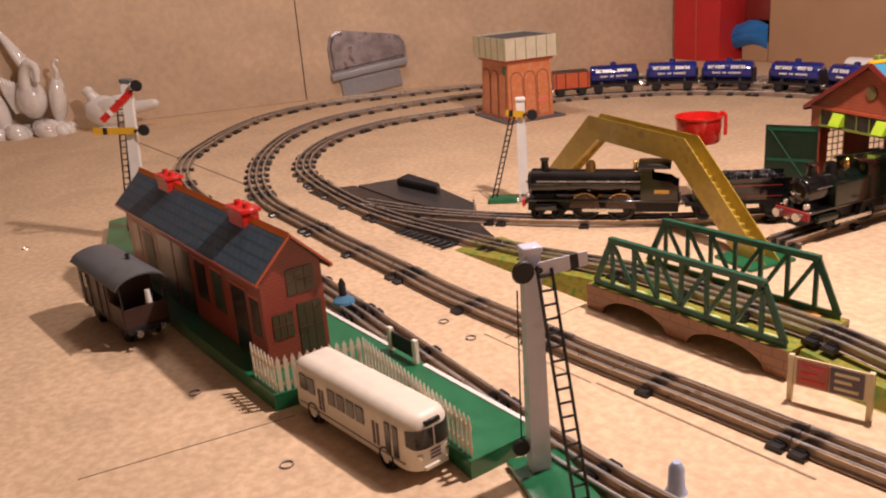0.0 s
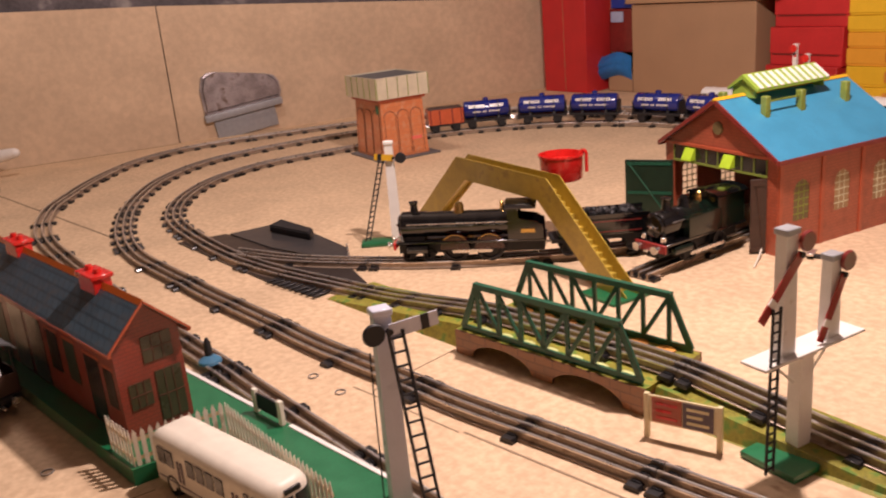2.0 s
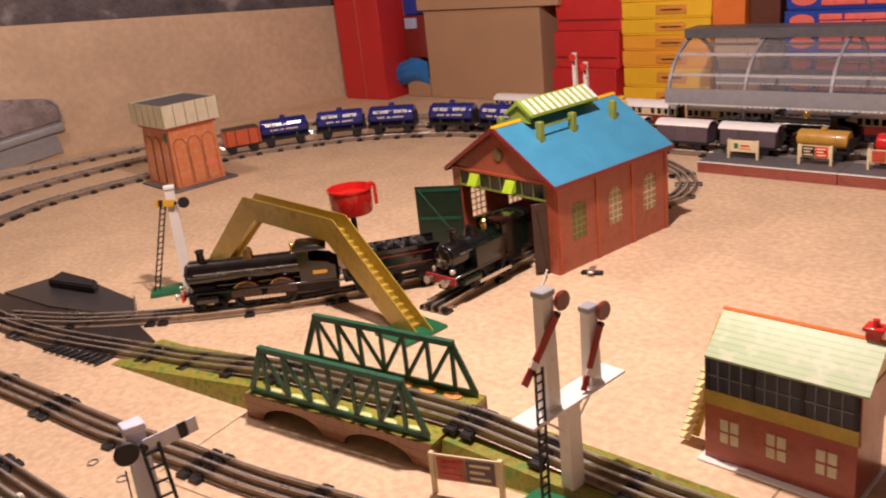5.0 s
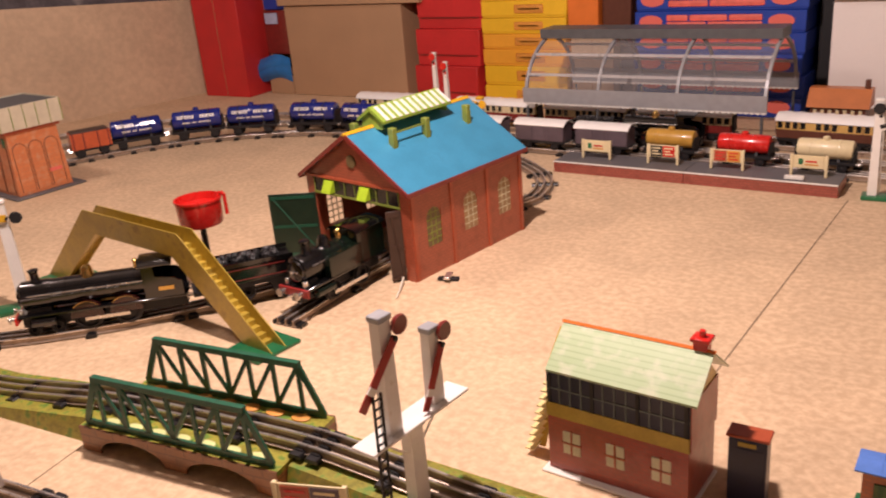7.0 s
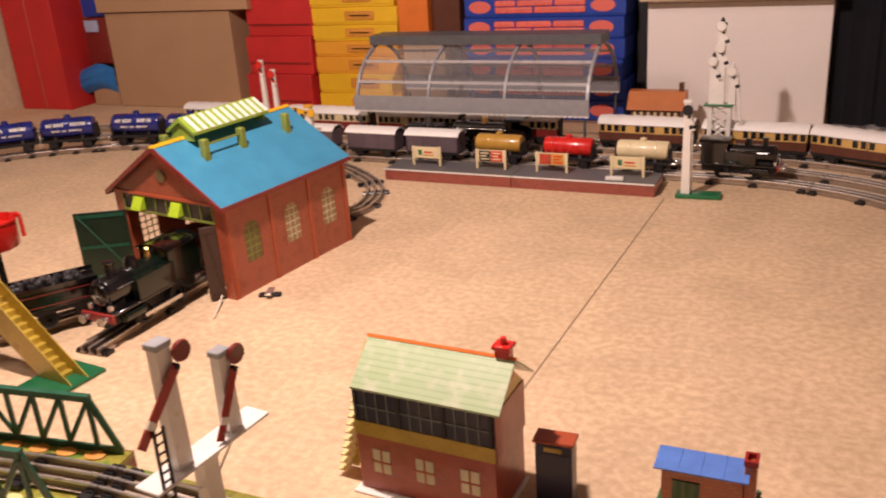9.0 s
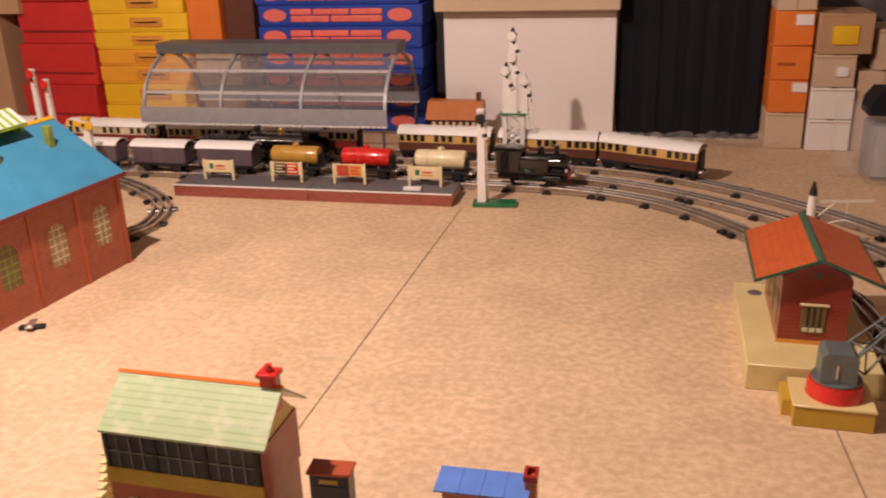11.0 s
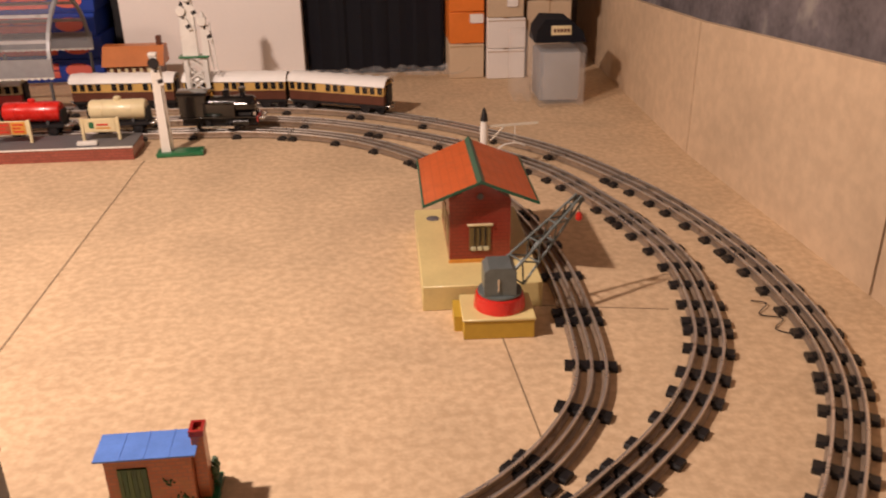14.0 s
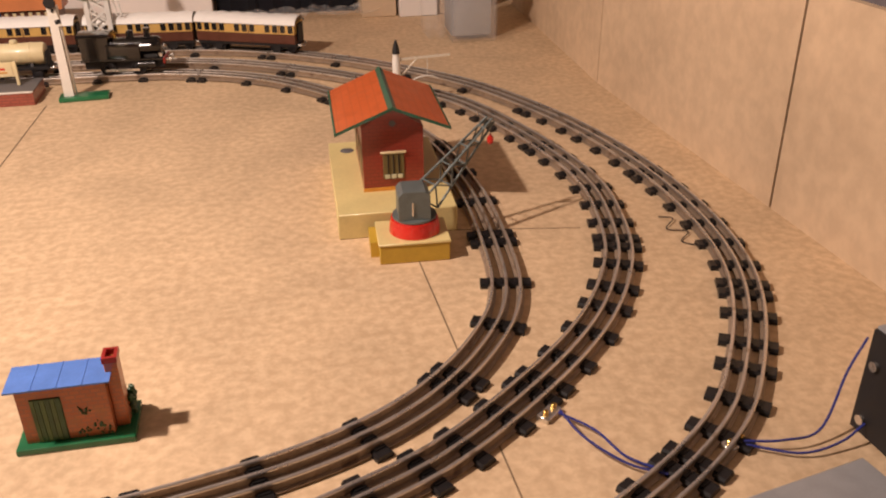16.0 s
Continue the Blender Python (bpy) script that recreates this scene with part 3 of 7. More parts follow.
def tank_wagon(m, colour, label, group, L=0.135, r=0.0235, letters="white"):
    t = thing("tank_wagon", label, "wagon", m, group)
    underframe(t, L, 0.044, 0.026)
    wheels(t, (-L * 0.3, L * 0.3), 0.0105)
    bm = mesh()
    h = L / 2 - 0.008
    lathe(bm, [(r * 0.5, -h - 0.004), (r * 0.9, -h - 0.002), (r, -h + 0.002), (r, h - 0.002), (r * 0.9, h + 0.002), (r * 0.5, h + 0.004)], 28, (0, 0, 0.028 + r), "x")
    tank = part("tank", bm, colour, t)
    bm = mesh()
    lathe(bm, [(0.008, 0), (0.008, 0.006), (0.006, 0.008), (0.002, 0.009)], 16, (0, 0, 0.027 + 2 * r))
    part("filler_cap", bm, colour, tank)
    for x in (-L * 0.24, L * 0.24):
        bm = mesh()
        prism(bm, [(-0.018, 0.026), (0.018, 0.026), (0.014, 0.036), (-0.014, 0.036)], "x", x - 0.003, x + 0.003)
        part("saddle", bm, "matt", t)
        bm = mesh()
        lathe(bm, [(r + 0.0002, x - 0.0015), (r + 0.0008, x - 0.0012), (r + 0.0008, x + 0.0012), (r + 0.0002, x + 0.0015)], 28, (0, 0, 0.028 + r), "x")
        part("strap", bm, "matt" if letters else colour, tank)
    for s in (-1, 1):
        for e in (-1, 1):
            bm = mesh()
            cyl(bm, (e * (h + 0.002), s * 0.018, 0.026), (e * (h + 0.002), s * 0.018, 0.05), 0.0012, n=6)
            part("end_post", bm, "matt", t)
    for e in (-1, 1):
        bm = mesh()
        prism(bm, [(-0.019, 0.026), (0.019, 0.026), (0.019, 0.030 + r), (0.013, 0.034 + r), (-0.013, 0.034 + r), (-0.019, 0.030 + r)], "x", e * (h + 0.0046), e * (h + 0.0062))
        part("end_frame", bm, "matt", t)
    if letters:
        for s in (0, 180):
            # two short rows of white marks, following the side of the tank
            zc = 0.028 + r
            rows = [(-0.048 + 0.0062 * k, -0.0435 + 0.0062 * k, 0.0, 0.0082) for k in range(7)] + [(0.010 + 0.0062 * k, 0.0145 + 0.0062 * k, 0.0, 0.0082) for k in range(6)]
            bars(tank, letters, rows, pose(0, 0, 0, 0, 0, s) @ pose(0, -r * 0.955, zc + 0.0065, -22))
            bars(tank, letters, [(-0.036 + 0.0052 * k, -0.0325 + 0.0052 * k, -0.001, 0.0032) for k in range(14) if k not in (4, 7)], pose(0, 0, 0, 0, 0, s) @ pose(0, -r * 1.0, zc - 0.005, 0))
    return t


def van(m, label, group, body="plum", roof="roofwhite", L=0.145, W=0.052):
    t = thing("goods_van", label, "wagon", m, group)
    underframe(t, L, W - 0.004, 0.024)
    wheels(t, (-L * 0.28, L * 0.28), 0.0105)
    bm = mesh()
    rbox(bm, -L / 2, L / 2, -W / 2, W / 2, 0.0242, 0.068, 0.0012, 1)
    b = part("body", bm, body, t)
    for s in (-1, 1):
        for x in (-0.5, -0.17, 0.17, 0.5):
            bm = mesh()
            box(bm, x * L * 0.96 - 0.0015, x * L * 0.96 + 0.0015, s * W / 2 - 0.0008, s * W / 2 + 0.0010, 0.026, 0.067)
            part("strut", bm, body, b)
        bm = mesh()
        box(bm, -0.016, 0.016, s * W / 2 - 0.0005, s * W / 2 + 0.0007, 0.027, 0.064)
        part("door", bm, body, b)
    bars(b, "white", [(-0.05, -0.034, 0.032, 0.036)], pose(0, -W / 2 - 0.0004, 0))
    bm = mesh()
    arc = [(W / 2 * 1.08 * math.sin(a), 0.066 + 0.013 * math.cos(a) ** 1.2 if abs(a) < 1.57 else 0.066) for a in [radians(-88 + 176 * i / 12) for i in range(13)]]
    arc += [(y * 0.96, z - 0.0018) for y, z in arc[::-1]]
    prism(bm, arc, "x", -L / 2 - 0.004, L / 2 + 0.004)
    part("roof", bm, roof, t)
    return t


def roof_arc(w, z, rise, thick=0.002, n=14):
    arc = [(-w / 2 + w * i / n, z + rise * (1 - (2 * i / n - 1) ** 2) ** 0.6) for i in range(n + 1)]
    return arc + [(y * 0.97, zz - thick) for y, zz in arc[::-1]]


def coach(m, label, group, lower="wood", upper="grain", L=0.27, W=0.056, roof="roofwhite", vents=True):
    t = thing("passenger_coach", label, "coach", m, group)
    underframe(t, L, W - 0.006, 0.022)
    for e in (-1, 1):
        bm = mesh()
        box(bm, e * L * 0.36 - 0.032, e * L * 0.36 + 0.032, -0.019, 0.019, 0.010, 0.0155)
        part("bogie", bm, "matt", t)
    wheels(t, [e * L * 0.36 + d for e in (-1, 1) for d in (-0.02, 0.02)], 0.009)
    bm = mesh()
    rbox(bm, -L / 2, L / 2, -W / 2, W / 2, 0.0222, 0.043, 0.001, 1)
    low = part("lower_body", bm, lower, t)
    bm = mesh()
    rbox(bm, -L / 2, L / 2, -W / 2, W / 2, 0.0431, 0.068, 0.001, 1)
    up = part("upper_body", bm, upper, t)
    n = 13
    for s in (-1, 1):
        for i in range(n):
            x = -L / 2 + L * (i + 0.5) / n
            if i in (4, 8):
                continue
            bm = mesh()
            box(bm, x - 0.0058, x + 0.0058, s * W / 2 - 0.0005, s * W / 2 + 0.0007, 0.047, 0.064)
            part("window_pane", bm, "dark", up)
        for i in (2, 6, 10):
            x = -L / 2 + L * (i + 1.0) / n
            bm = mesh()
            box(bm, x - 0.0008, x + 0.0008, s * W / 2 - 0.0005, s * W / 2 + 0.0012, 0.024, 0.067)
            part("door_strip", bm, lower, low)
    for e in (-1, 1):
        bm = mesh()
        box(bm, min(e * L / 2, e * (L / 2 + 0.005)), max(e * L / 2, e * (L / 2 + 0.005)), -0.014, 0.014, 0.026, 0.065)
        part("gangway", bm, "matt", t)
    bm = mesh()
    prism(bm, roof_arc(W + 0.006, 0.066, 0.016), "x", -L / 2 - 0.003, L / 2 + 0.003)
    r = part("roof", bm, roof, t)
    if vents:
        for i in range(7):
            x = -L / 2 + L * (i + 0.5) / 7
            bm = mesh()
            box(bm, x - 0.008, x + 0.008, 0.008, 0.013, 0.0775, 0.0815)
            part("ventilator", bm, roof, r)
    return t


def locomotive(m, label, body="black", L=0.25, tank=False, group=""):
    """Facing +x; the wheels' foot at z = 0."""
    t = thing("steam_locomotive", label, "locomotive", m, group)
    h = L / 2
    bm = mesh()
    rbox(bm, -h, h, -0.027, 0.027, 0.031, 0.035, 0.001, 1)
    part("running_plate", bm, "black", t)
    bm = mesh()
    box(bm, -h + 0.004, h - 0.004, -0.011, 0.011, 0.012, 0.031)
    part("frames", bm, "matt", t)
    br = 0.0185 if tank else 0.0205
    zc = 0.056 if tank else 0.058
    front = h - 0.012
    back = -h + 0.054 if not tank else -h + 0.055
    bm = mesh()
    lathe(bm, [(br, back), (br, front - 0.04), (br * 1.0, front - 0.0395)], 28, (0, 0, zc), "x")
    boiler = part("boiler", bm, body, t)
    bm = mesh()
    lathe(bm, [(br * 1.06, front - 0.0394), (br * 1.06, front), (br * 0.98, front + 0.002), (br * 0.86, front + 0.003), (br * 0.8, front + 0.006), (br * 0.3, front + 0.008)], 28, (0, 0, zc), "x")
    smoke = part("smokebox", bm, "black", t)
    bm = mesh()
    cyl(bm, (front + 0.008, -0.008, zc), (front + 0.008, 0.008, zc), 0.001, n=6)
    cyl(bm, (front + 0.006, 0, zc), (front + 0.012, 0, zc), 0.002, n=8)
    part("door_handle", bm, "shiny", smoke)
    bm = mesh()
    prism(bm, [(-0.014, 0.035), (0.014, 0.035), (0.010, zc - 0.012), (-0.010, zc - 0.012)], "x", front - 0.036, front - 0.004)
    part("saddle", bm, "black", t)
    for x in [back + 0.02 + i * (front - 0.05 - back) / 4 for i in range(4)]:
        bm = mesh()
        lathe(bm, [(br + 0.0001, x - 0.0012), (br + 0.0007, x - 0.001), (br + 0.0007, x + 0.001), (br + 0.0001, x + 0.0012)], 28, (0, 0, zc), "x")
        part("boiler_band", bm, "black", boiler)
    for s in (-1, 1):
        bm = mesh()
        cyl(bm, (back, s * (br + 0.002), zc + 0.006), (front - 0.01, s * (br + 0.002), zc + 0.006), 0.0009, n=6)
        part("handrail", bm, "shiny", boiler)
    top = zc + br
    bm = mesh()
    lathe(bm, [(0.010, -0.003), (0.0065, 0.003), (0.0058, 0.013), (0.0075, 0.015), (0.0078, 0.018), (0.006, 0.0185)], 18, (front - 0.02, 0, top))
    part("chimney", bm, "black", t)
    bm = mesh()
    mid = (front + back) / 2 - 0.004
    lathe(bm, [(0.011, -0.004), (0.0085, 0.002), (0.0082, 0.009), (0.006, 0.0135), (0.002, 0.015)], 18, (mid, 0, top))
    part("dome", bm, "brass" if not tank else "black", t)
    bm = mesh()
    lathe(bm, [(0.005, -0.002), (0.0035, 0.002), (0.003, 0.010), (0.004, 0.012), (0.002, 0.014)], 12, (back + 0.016, 0, top))
    part("safety_valve", bm, "brass", t)
    # cab
    ca, cb = (-h + 0.004, back + 0.006)
    for s in (-1, 1):
        bm = mesh()
        prism(bm, [(ca, 0.035), (cb, 0.035), (cb, 0.088), (cb - 0.016, 0.088), (cb - 0.018, 0.068), (ca + 0.012, 0.064), (ca + 0.004, 0.058), (ca, 0.058)] if not tank else
              [(ca, 0.035), (cb, 0.035), (cb, 0.084), (ca, 0.084)], "y", s * 0.0245, s * 0.026)
        part("cab_side", bm, body, t)
        if tank:
            bm = mesh()
            rbox(bm, back, front - 0.035, s * 0.0225 - 0.006, s * 0.0225 + 0.006, 0.0352, 0.066, 0.002, 2)
            part("side_tank", bm, body, t)
    bm = mesh()
    ct = 0.083 if tank else 0.088
    prism(bm, [(-0.0245, 0.035), (0.0245, 0.035), (0.0245, ct), (0, ct + 0.004), (-0.0245, ct)], "x", cb - 0.002, cb)
    spec = part("cab_front", bm, body, t)
    for s in (-1, 1):
        bm = mesh()
        cyl(bm, (cb - 0.0005, s * 0.0165, 0.076), (cb + 0.0008, s * 0.0165, 0.076), 0.004, n=14)
        part("spectacle", bm, "brass", spec)
    bm = mesh()
    prism(bm, roof_arc(0.058, ct - 0.001, 0.007), "x", ca + (0.01 if not tank else -0.004), cb + 0.004)
    part("cab_roof", bm, "black", t)
    # wheels, splashers, rods
    big = 0.021 if not tank else 0.015
    drive = (-0.032, 0.024) if not tank else (-0.034, 0.028)
    for x in drive:
        for s in (-1, 1):
            ob = part("driving_wheel", wheel_mesh(big, 0.007), "matt", t)
            ob.matrix_basis = pose(x, s * 0.0145, big, 0, 0, 0 if s > 0 else 180)
            if not tank:
                bm = mesh()
                prism(bm, [(x + (big + 0.003) * math.cos(a), big + (big + 0.003) * math.sin(a)) for a in [math.pi * i / 14 for i in range(15)]], "y", s * 0.016, s * 0.0245)
                part("splasher", bm, "splash", t, "dark maroon splasher with a brass edge")
                bm = mesh()
                pts = [(x + (big + 0.0032) * math.cos(a), s * 0.0248, big + (big + 0.0032) * math.sin(a)) for a in [0.75 + (math.pi - 1.5) * i / 10 for i in range(11)]]
                tube(bm, pts, 0.0008)
                part("splasher_edge", bm, "brass", t)
    for s in (-1, 1):
        bm = mesh()
        box(bm, drive[0] - 0.004, drive[1] + 0.004, s * 0.0245 - 0.001, s * 0.0245 + 0.001, big - 0.006, big - 0.001)
        part("coupling_rod", bm, "shiny", t)
        bm = mesh()
        lathe(bm, [(0.0075, front - 0.042), (0.0075, front - 0.008), (0.004, front - 0.006)], 16, (0, s * 0.021, 0.022), "x")
        part("cylinder", bm, body, t)
    if not tank:
        wheels(t, (front - 0.042, front - 0.008), 0.0095)
    bm = mesh()
    rbox(bm, h - 0.002, h + 0.002, -0.028, 0.028, 0.023, 0.035, 0.0006, 1)
    beam = part("buffer_beam", bm, "red" if not tank else "beamred", t, "red buffer beam")
    for s in (-1, 1):
        bm = mesh()
        lathe(bm, [(0.0035, h + 0.002), (0.0028, h + 0.010), (0.006, h + 0.0105), (0.006, h + 0.0125)], 14, (0, s * 0.0165, 0.029), "x")
        part("buffer", bm, "shiny", beam)
    for s in (-1, 1):
        bm = mesh()
        rbox(bm, h - 0.010, h - 0.004, s * 0.017 - 0.003, s * 0.017 + 0.003, 0.035, 0.044, 0.0008, 1)
        part("lamp_iron", bm, "shiny", t)
    bm = mesh()
    box(bm, h + 0.002, h + 0.012, -0.002, 0.002, 0.024, 0.027)
    part("coupling", bm, "shiny", t)
    if not tank:
        for s in (-1, 1):
            bars(t, "brass", [(-0.011, 0.011, 0, 0.006)], pose(ca + 0.024, s * 0.0262, 0.046, 0, 0, 0 if s < 0 else 180), "number_plate")
    return t


def tender(m, label):
    t = thing("tender", label, "tender", m)
    L = 0.16
    underframe(t, L, 0.048, 0.030)
    wheels(t, (-0.052, 0, 0.052), 0.0125)
    bm = mesh()
    rbox(bm, -L / 2 + 0.004, L / 2 - 0.01, -0.026, 0.026, 0.0302, 0.058, 0.0015, 1)
    body = part("body", bm, "black", t)
    for s in (-1, 1):
        bm = mesh()
        prism(bm, [(-L / 2 + 0.004, 0.0582), (L / 2 - 0.012, 0.0582), (L / 2 - 0.02, 0.065), (-L / 2 + 0.004, 0.065)], "y", s * 0.0255, s * 0.027)
        part("coping", bm, "black", body)
        bm = mesh()
        for z0, z1 in ((0.036, 0.0372), (0.053, 0.0542)):
            box(bm, -0.062, 0.056, s * 0.026 - 0.0004, s * 0.026 + 0.0005, z0, z1)
        part("lining", bm, "maroon", body)
    bm = mesh()
    rnd = random.Random(4)
    for _ in range(46):
        bmesh.ops.create_icosphere(bm, subdivisions=1, radius=rnd.uniform(0.004, 0.008), matrix=pose(rnd.uniform(-0.06, 0.05), rnd.uniform(-0.018, 0.018), 0.060 + rnd.uniform(0, 0.006), rnd.uniform(0, 90), rnd.uniform(0, 90), 0))
    part("coal_load", bm, "coal", t, kind="stuff")
    return t


def along(P, x, y, flip=False, z=0.0):
    """The pose on a line of track at its point nearest to (x, y)."""
    i = min(range(len(P)), key=lambda k: (P[k].x - x) ** 2 + (P[k].y - y) ** 2)
    t = P[min(i + 5, len(P) - 1)] - P[max(i - 5, 0)]
    return pose(P[i].x, P[i].y, P[i].z + ON_RAIL + z, 0, 0, math.degrees(math.atan2(t.y, t.x)) + (180 if flip else 0))


# milk tanks and a small open wagon on the far bend
for x, y in ((-2.155, 1.93), (-2.035, 2.07), (-1.88, 2.178), (-1.69, 2.255), (-1.50, 2.283)):
    tank_wagon(along(inner, x, y) @ Matrix.Scale(1.24, 4), "tankblue", "glossy dark blue tank wagon with white markings on black underframe", "blue tank wagons")
t = thing("open_wagon", "orange-red high-sided wagon with a dark load behind the water tower", "wagon", along(inner, -2.225, 1.80) @ Matrix.Scale(1.2, 4))
underframe(t, 0.10, 0.044, 0.024)
wheels(t, (-0.03, 0.03), 0.0105)
bm = mesh()
for x0, x1, y0, y1 in ((-0.05, 0.05, -0.025, -0.023), (-0.05, 0.05, 0.023, 0.025), (-0.05, -0.048, -0.023, 0.023), (0.048, 0.05, -0.023, 0.023)):
    box(bm, x0, x1, y0, y1, 0.0242, 0.066)
box(bm, -0.048, 0.048, -0.023, 0.023, 0.0242, 0.027)
body = part("body", bm, "wagonred", t)
for s in (-1, 1):
    for x in (-0.044, -0.018, 0.018, 0.044):
        bm = mesh()
        box(bm, x - 0.0016, x + 0.0016, s * 0.0245, s * 0.0264, 0.0242, 0.066)
        part("strut", bm, "maroon", body)
bm = mesh()
rbox(bm, -0.0475, 0.0475, -0.0225, 0.0225, 0.060, 0.070, 0.003, 2)
part("load", bm, "vanbrown", t)
# goods train behind the platform
for x in (-1.065, -0.88, -0.69):
    van(along(inner, x, 2.27, True), "plum-grey goods van with a white roof", "goods vans")
for x, c, l in ((-0.515, "ochretank", "ochre yellow tank wagon standing behind the platform"), (-0.335, "red", "bright red tank wagon standing behind the platform"), (-0.155, "cream", "cream tank wagon standing behind the platform")):
    tank_wagon(along(inner, x, 2.27, True), c, l, "tank wagons at the platform", 0.13, 0.022, letters=None)
locomotive(along(inner, 0.055, 2.26), "black tank locomotive at the head of the goods train", "black", 0.17, True)
# passenger trains
for x, y in ((0.318, 2.39), (0.070, 2.45), (-0.19, 2.47)):
    coach(along(outer, x, y), "brown and cream coach with a white roof", "brown and cream coaches", L=0.238)
for x, y in ((-1.53, 2.49), (-1.14, 2.485), (-0.84, 2.48), (-0.55, 2.48)):
    coach(along(outer, x, y), "maroon and cream coach with a white roof", "maroon and cream coaches", "maroon", "cream", 0.28 if x < -0.9 else 0.25)
locomotive(along(middle, -0.58, 2.37, True), "black locomotive standing under the glazed canopy", "black", 0.22)
tender(along(middle, -0.77, 2.37, True), "black tender with coal under the canopy")
# engine on the siding and engine in the shed
locomotive(pose(-1.066, 1.016, ON_RAIL, 0, 0, 180 + 44.5) @ Matrix.Scale(1.15, 4), "glossy black express locomotive with brass dome on the siding", "black", 0.246)
tender(pose(-0.912, 1.196, ON_RAIL, 0, 0, 180 + 55) @ Matrix.Scale(1.15, 4), "black tender with maroon lining and coal load")
locomotive(pose(-0.774, 1.288, ON_RAIL, 0, 0, -92) @ Matrix.Scale(1.24, 4), "dark green tank locomotive half inside the engine shed", "locogreen", 0.17, True)


# ---- brake van and bus ----
t = thing("brake_van", "grey-roofed brown brake van with open end platform", "wagon", pose(-1.135, 0.170, 0, 0, 0, 11) @ Matrix.Scale(1.2, 4))
underframe(t, 0.16, 0.05, 0.026)
wheels(t, (-0.045, 0.045), 0.0105)
bm = mesh()
rbox(bm, -0.075, 0.035, -0.027, 0.027, 0.0262, 0.078, 0.001, 1)
body = part("body", bm, "vanbrown", t)
for s in (-1, 1):
    for x in (-0.06, -0.035, 0.0, 0.025):
        bm = mesh()
        box(bm, x - 0.001, x + 0.001, s * 0.0265, s * 0.0283, 0.027, 0.077)
        part("strut", bm, "vanbrown", body)
    bm = mesh()
    box(bm, -0.054, -0.042, s * 0.0268, s * 0.0277, 0.05, 0.07)
    part("window_pane", bm, "dark", body)
    bm = mesh()
    box(bm, 0.0352, 0.075, s * 0.0265 - 0.0008, s * 0.0265 + 0.0008, 0.0262, 0.052)
    part("platform_side", bm, "vanbrown", t)
    for x in (0.074,):
        bm = mesh()
        cyl(bm, (x, s * 0.025, 0.03), (x, s * 0.025, 0.078), 0.0012, n=6)
        part("end_post", bm, "matt", t)
bm = mesh()
box(bm, 0.0742, 0.076, -0.0255, 0.0255, 0.0262, 0.05)
part("platform_end", bm, "vanbrown", t)
bm = mesh()
cyl(bm, (0.07, 0.008, 0.05), (0.07, 0.008, 0.066), 0.004, 0.003, 10)
part("tail_lamp", bm, "white", t)
bm = mesh()
prism(bm, roof_arc(0.064, 0.078, 0.013), "x", -0.082, 0.08)
roof = part("roof", bm, "grey", t)
bm = mesh()
cyl(bm, (0.01, 0.012, 0.086), (0.01, 0.012, 0.097), 0.0025, n=10)
part("stove_pipe", bm, "matt", roof)

bus = thing("toy_bus", "cream-white toy single-deck bus with rounded nose", "bus", pose(-0.624, 0.346, 0, 0, 0, 12))


def bus_plan(inset, r_nose=0.021, r_tail=0.012):
    """Outline of the bus seen from above, from the tail's right corner anticlockwise."""
    x1, y1 = 0.113 - inset, 0.028 - inset
    pts = []
    for cx, cy, r, a0 in ((-x1, -y1, r_tail, 180), (x1, -y1, r_nose, 270), (x1, y1, r_nose, 0), (-x1, y1, r_tail, 90)):
        r = max(0.004, r - inset)
        ox, oy = cx - math.copysign(r, cx), cy - math.copysign(r, cy)
        for k in range(7):
            a = math.radians(a0 + 15 * k)
            pts.append((ox + r * math.cos(a), oy + r * math.sin(a)))
    return pts


bm = mesh()
rings = [[bm.verts.new((x, y, z)) for x, y in bus_plan(s)] for z, s in ((0.012, 0.001), (0.015, 0), (0.056, 0.0004), (0.062, 0.0016), (0.067, 0.0045), (0.0705, 0.009), (0.0722, 0.016))]
for lo, hi in zip(rings, rings[1:]):
    for k in range(len(lo)):
        n = (k + 1) % len(lo)
        bm.faces.new((lo[k], lo[n], hi[n], hi[k]))
bm.faces.new(rings[0][::-1])
bm.faces.new(rings[-1])
body = part("body", bm, "offwhite", bus)
for s in (-1, 1):
    for i, x in enumerate((-0.088, -0.071, -0.03, -0.012, 0.006, 0.024, 0.072, 0.085)):
        wdt = 0.0074 if i < 6 else 0.0046
        bm = mesh()
        rbox(bm, x - wdt, x + wdt, s * 0.0282 - 0.0006, s * 0.0282 + 0.0006, (0.038 if i < 6 else 0.022), 0.0575, 0.0005, 1)
        part("window_pane", bm, "dark", body)
    for x in (-0.055, -0.048, 0.048, 0.055):
        bm = mesh()
        box(bm, x - 0.0018, x + 0.0018, s * 0.0282 - 0.0005, s * 0.0282 + 0.0006, 0.024, 0.05)
        part("louvre", bm, "plum", body)
    for x in (-0.072, 0.066):
        ob = part("wheel", wheel_mesh(0.0125, 0.008), "matt", bus)
        ob.matrix_basis = pose(x, s * 0.0205, 0.0142, 0, 0, 0 if s > 0 else 180)
        bm = mesh()
        lathe(bm, [(0.006, s * 0.0290), (0.003, s * 0.0300)], 14, (x, 0, 0.0142), "y")
        part("hub_cap", bm, "offwhite", bus)
    bm = mesh()
    box(bm, -0.10, 0.098, s * 0.0281 - 0.0004, s * 0.0281 + 0.0008, 0.0195, 0.0208)
    part("trim_strip", bm, "plum", body)
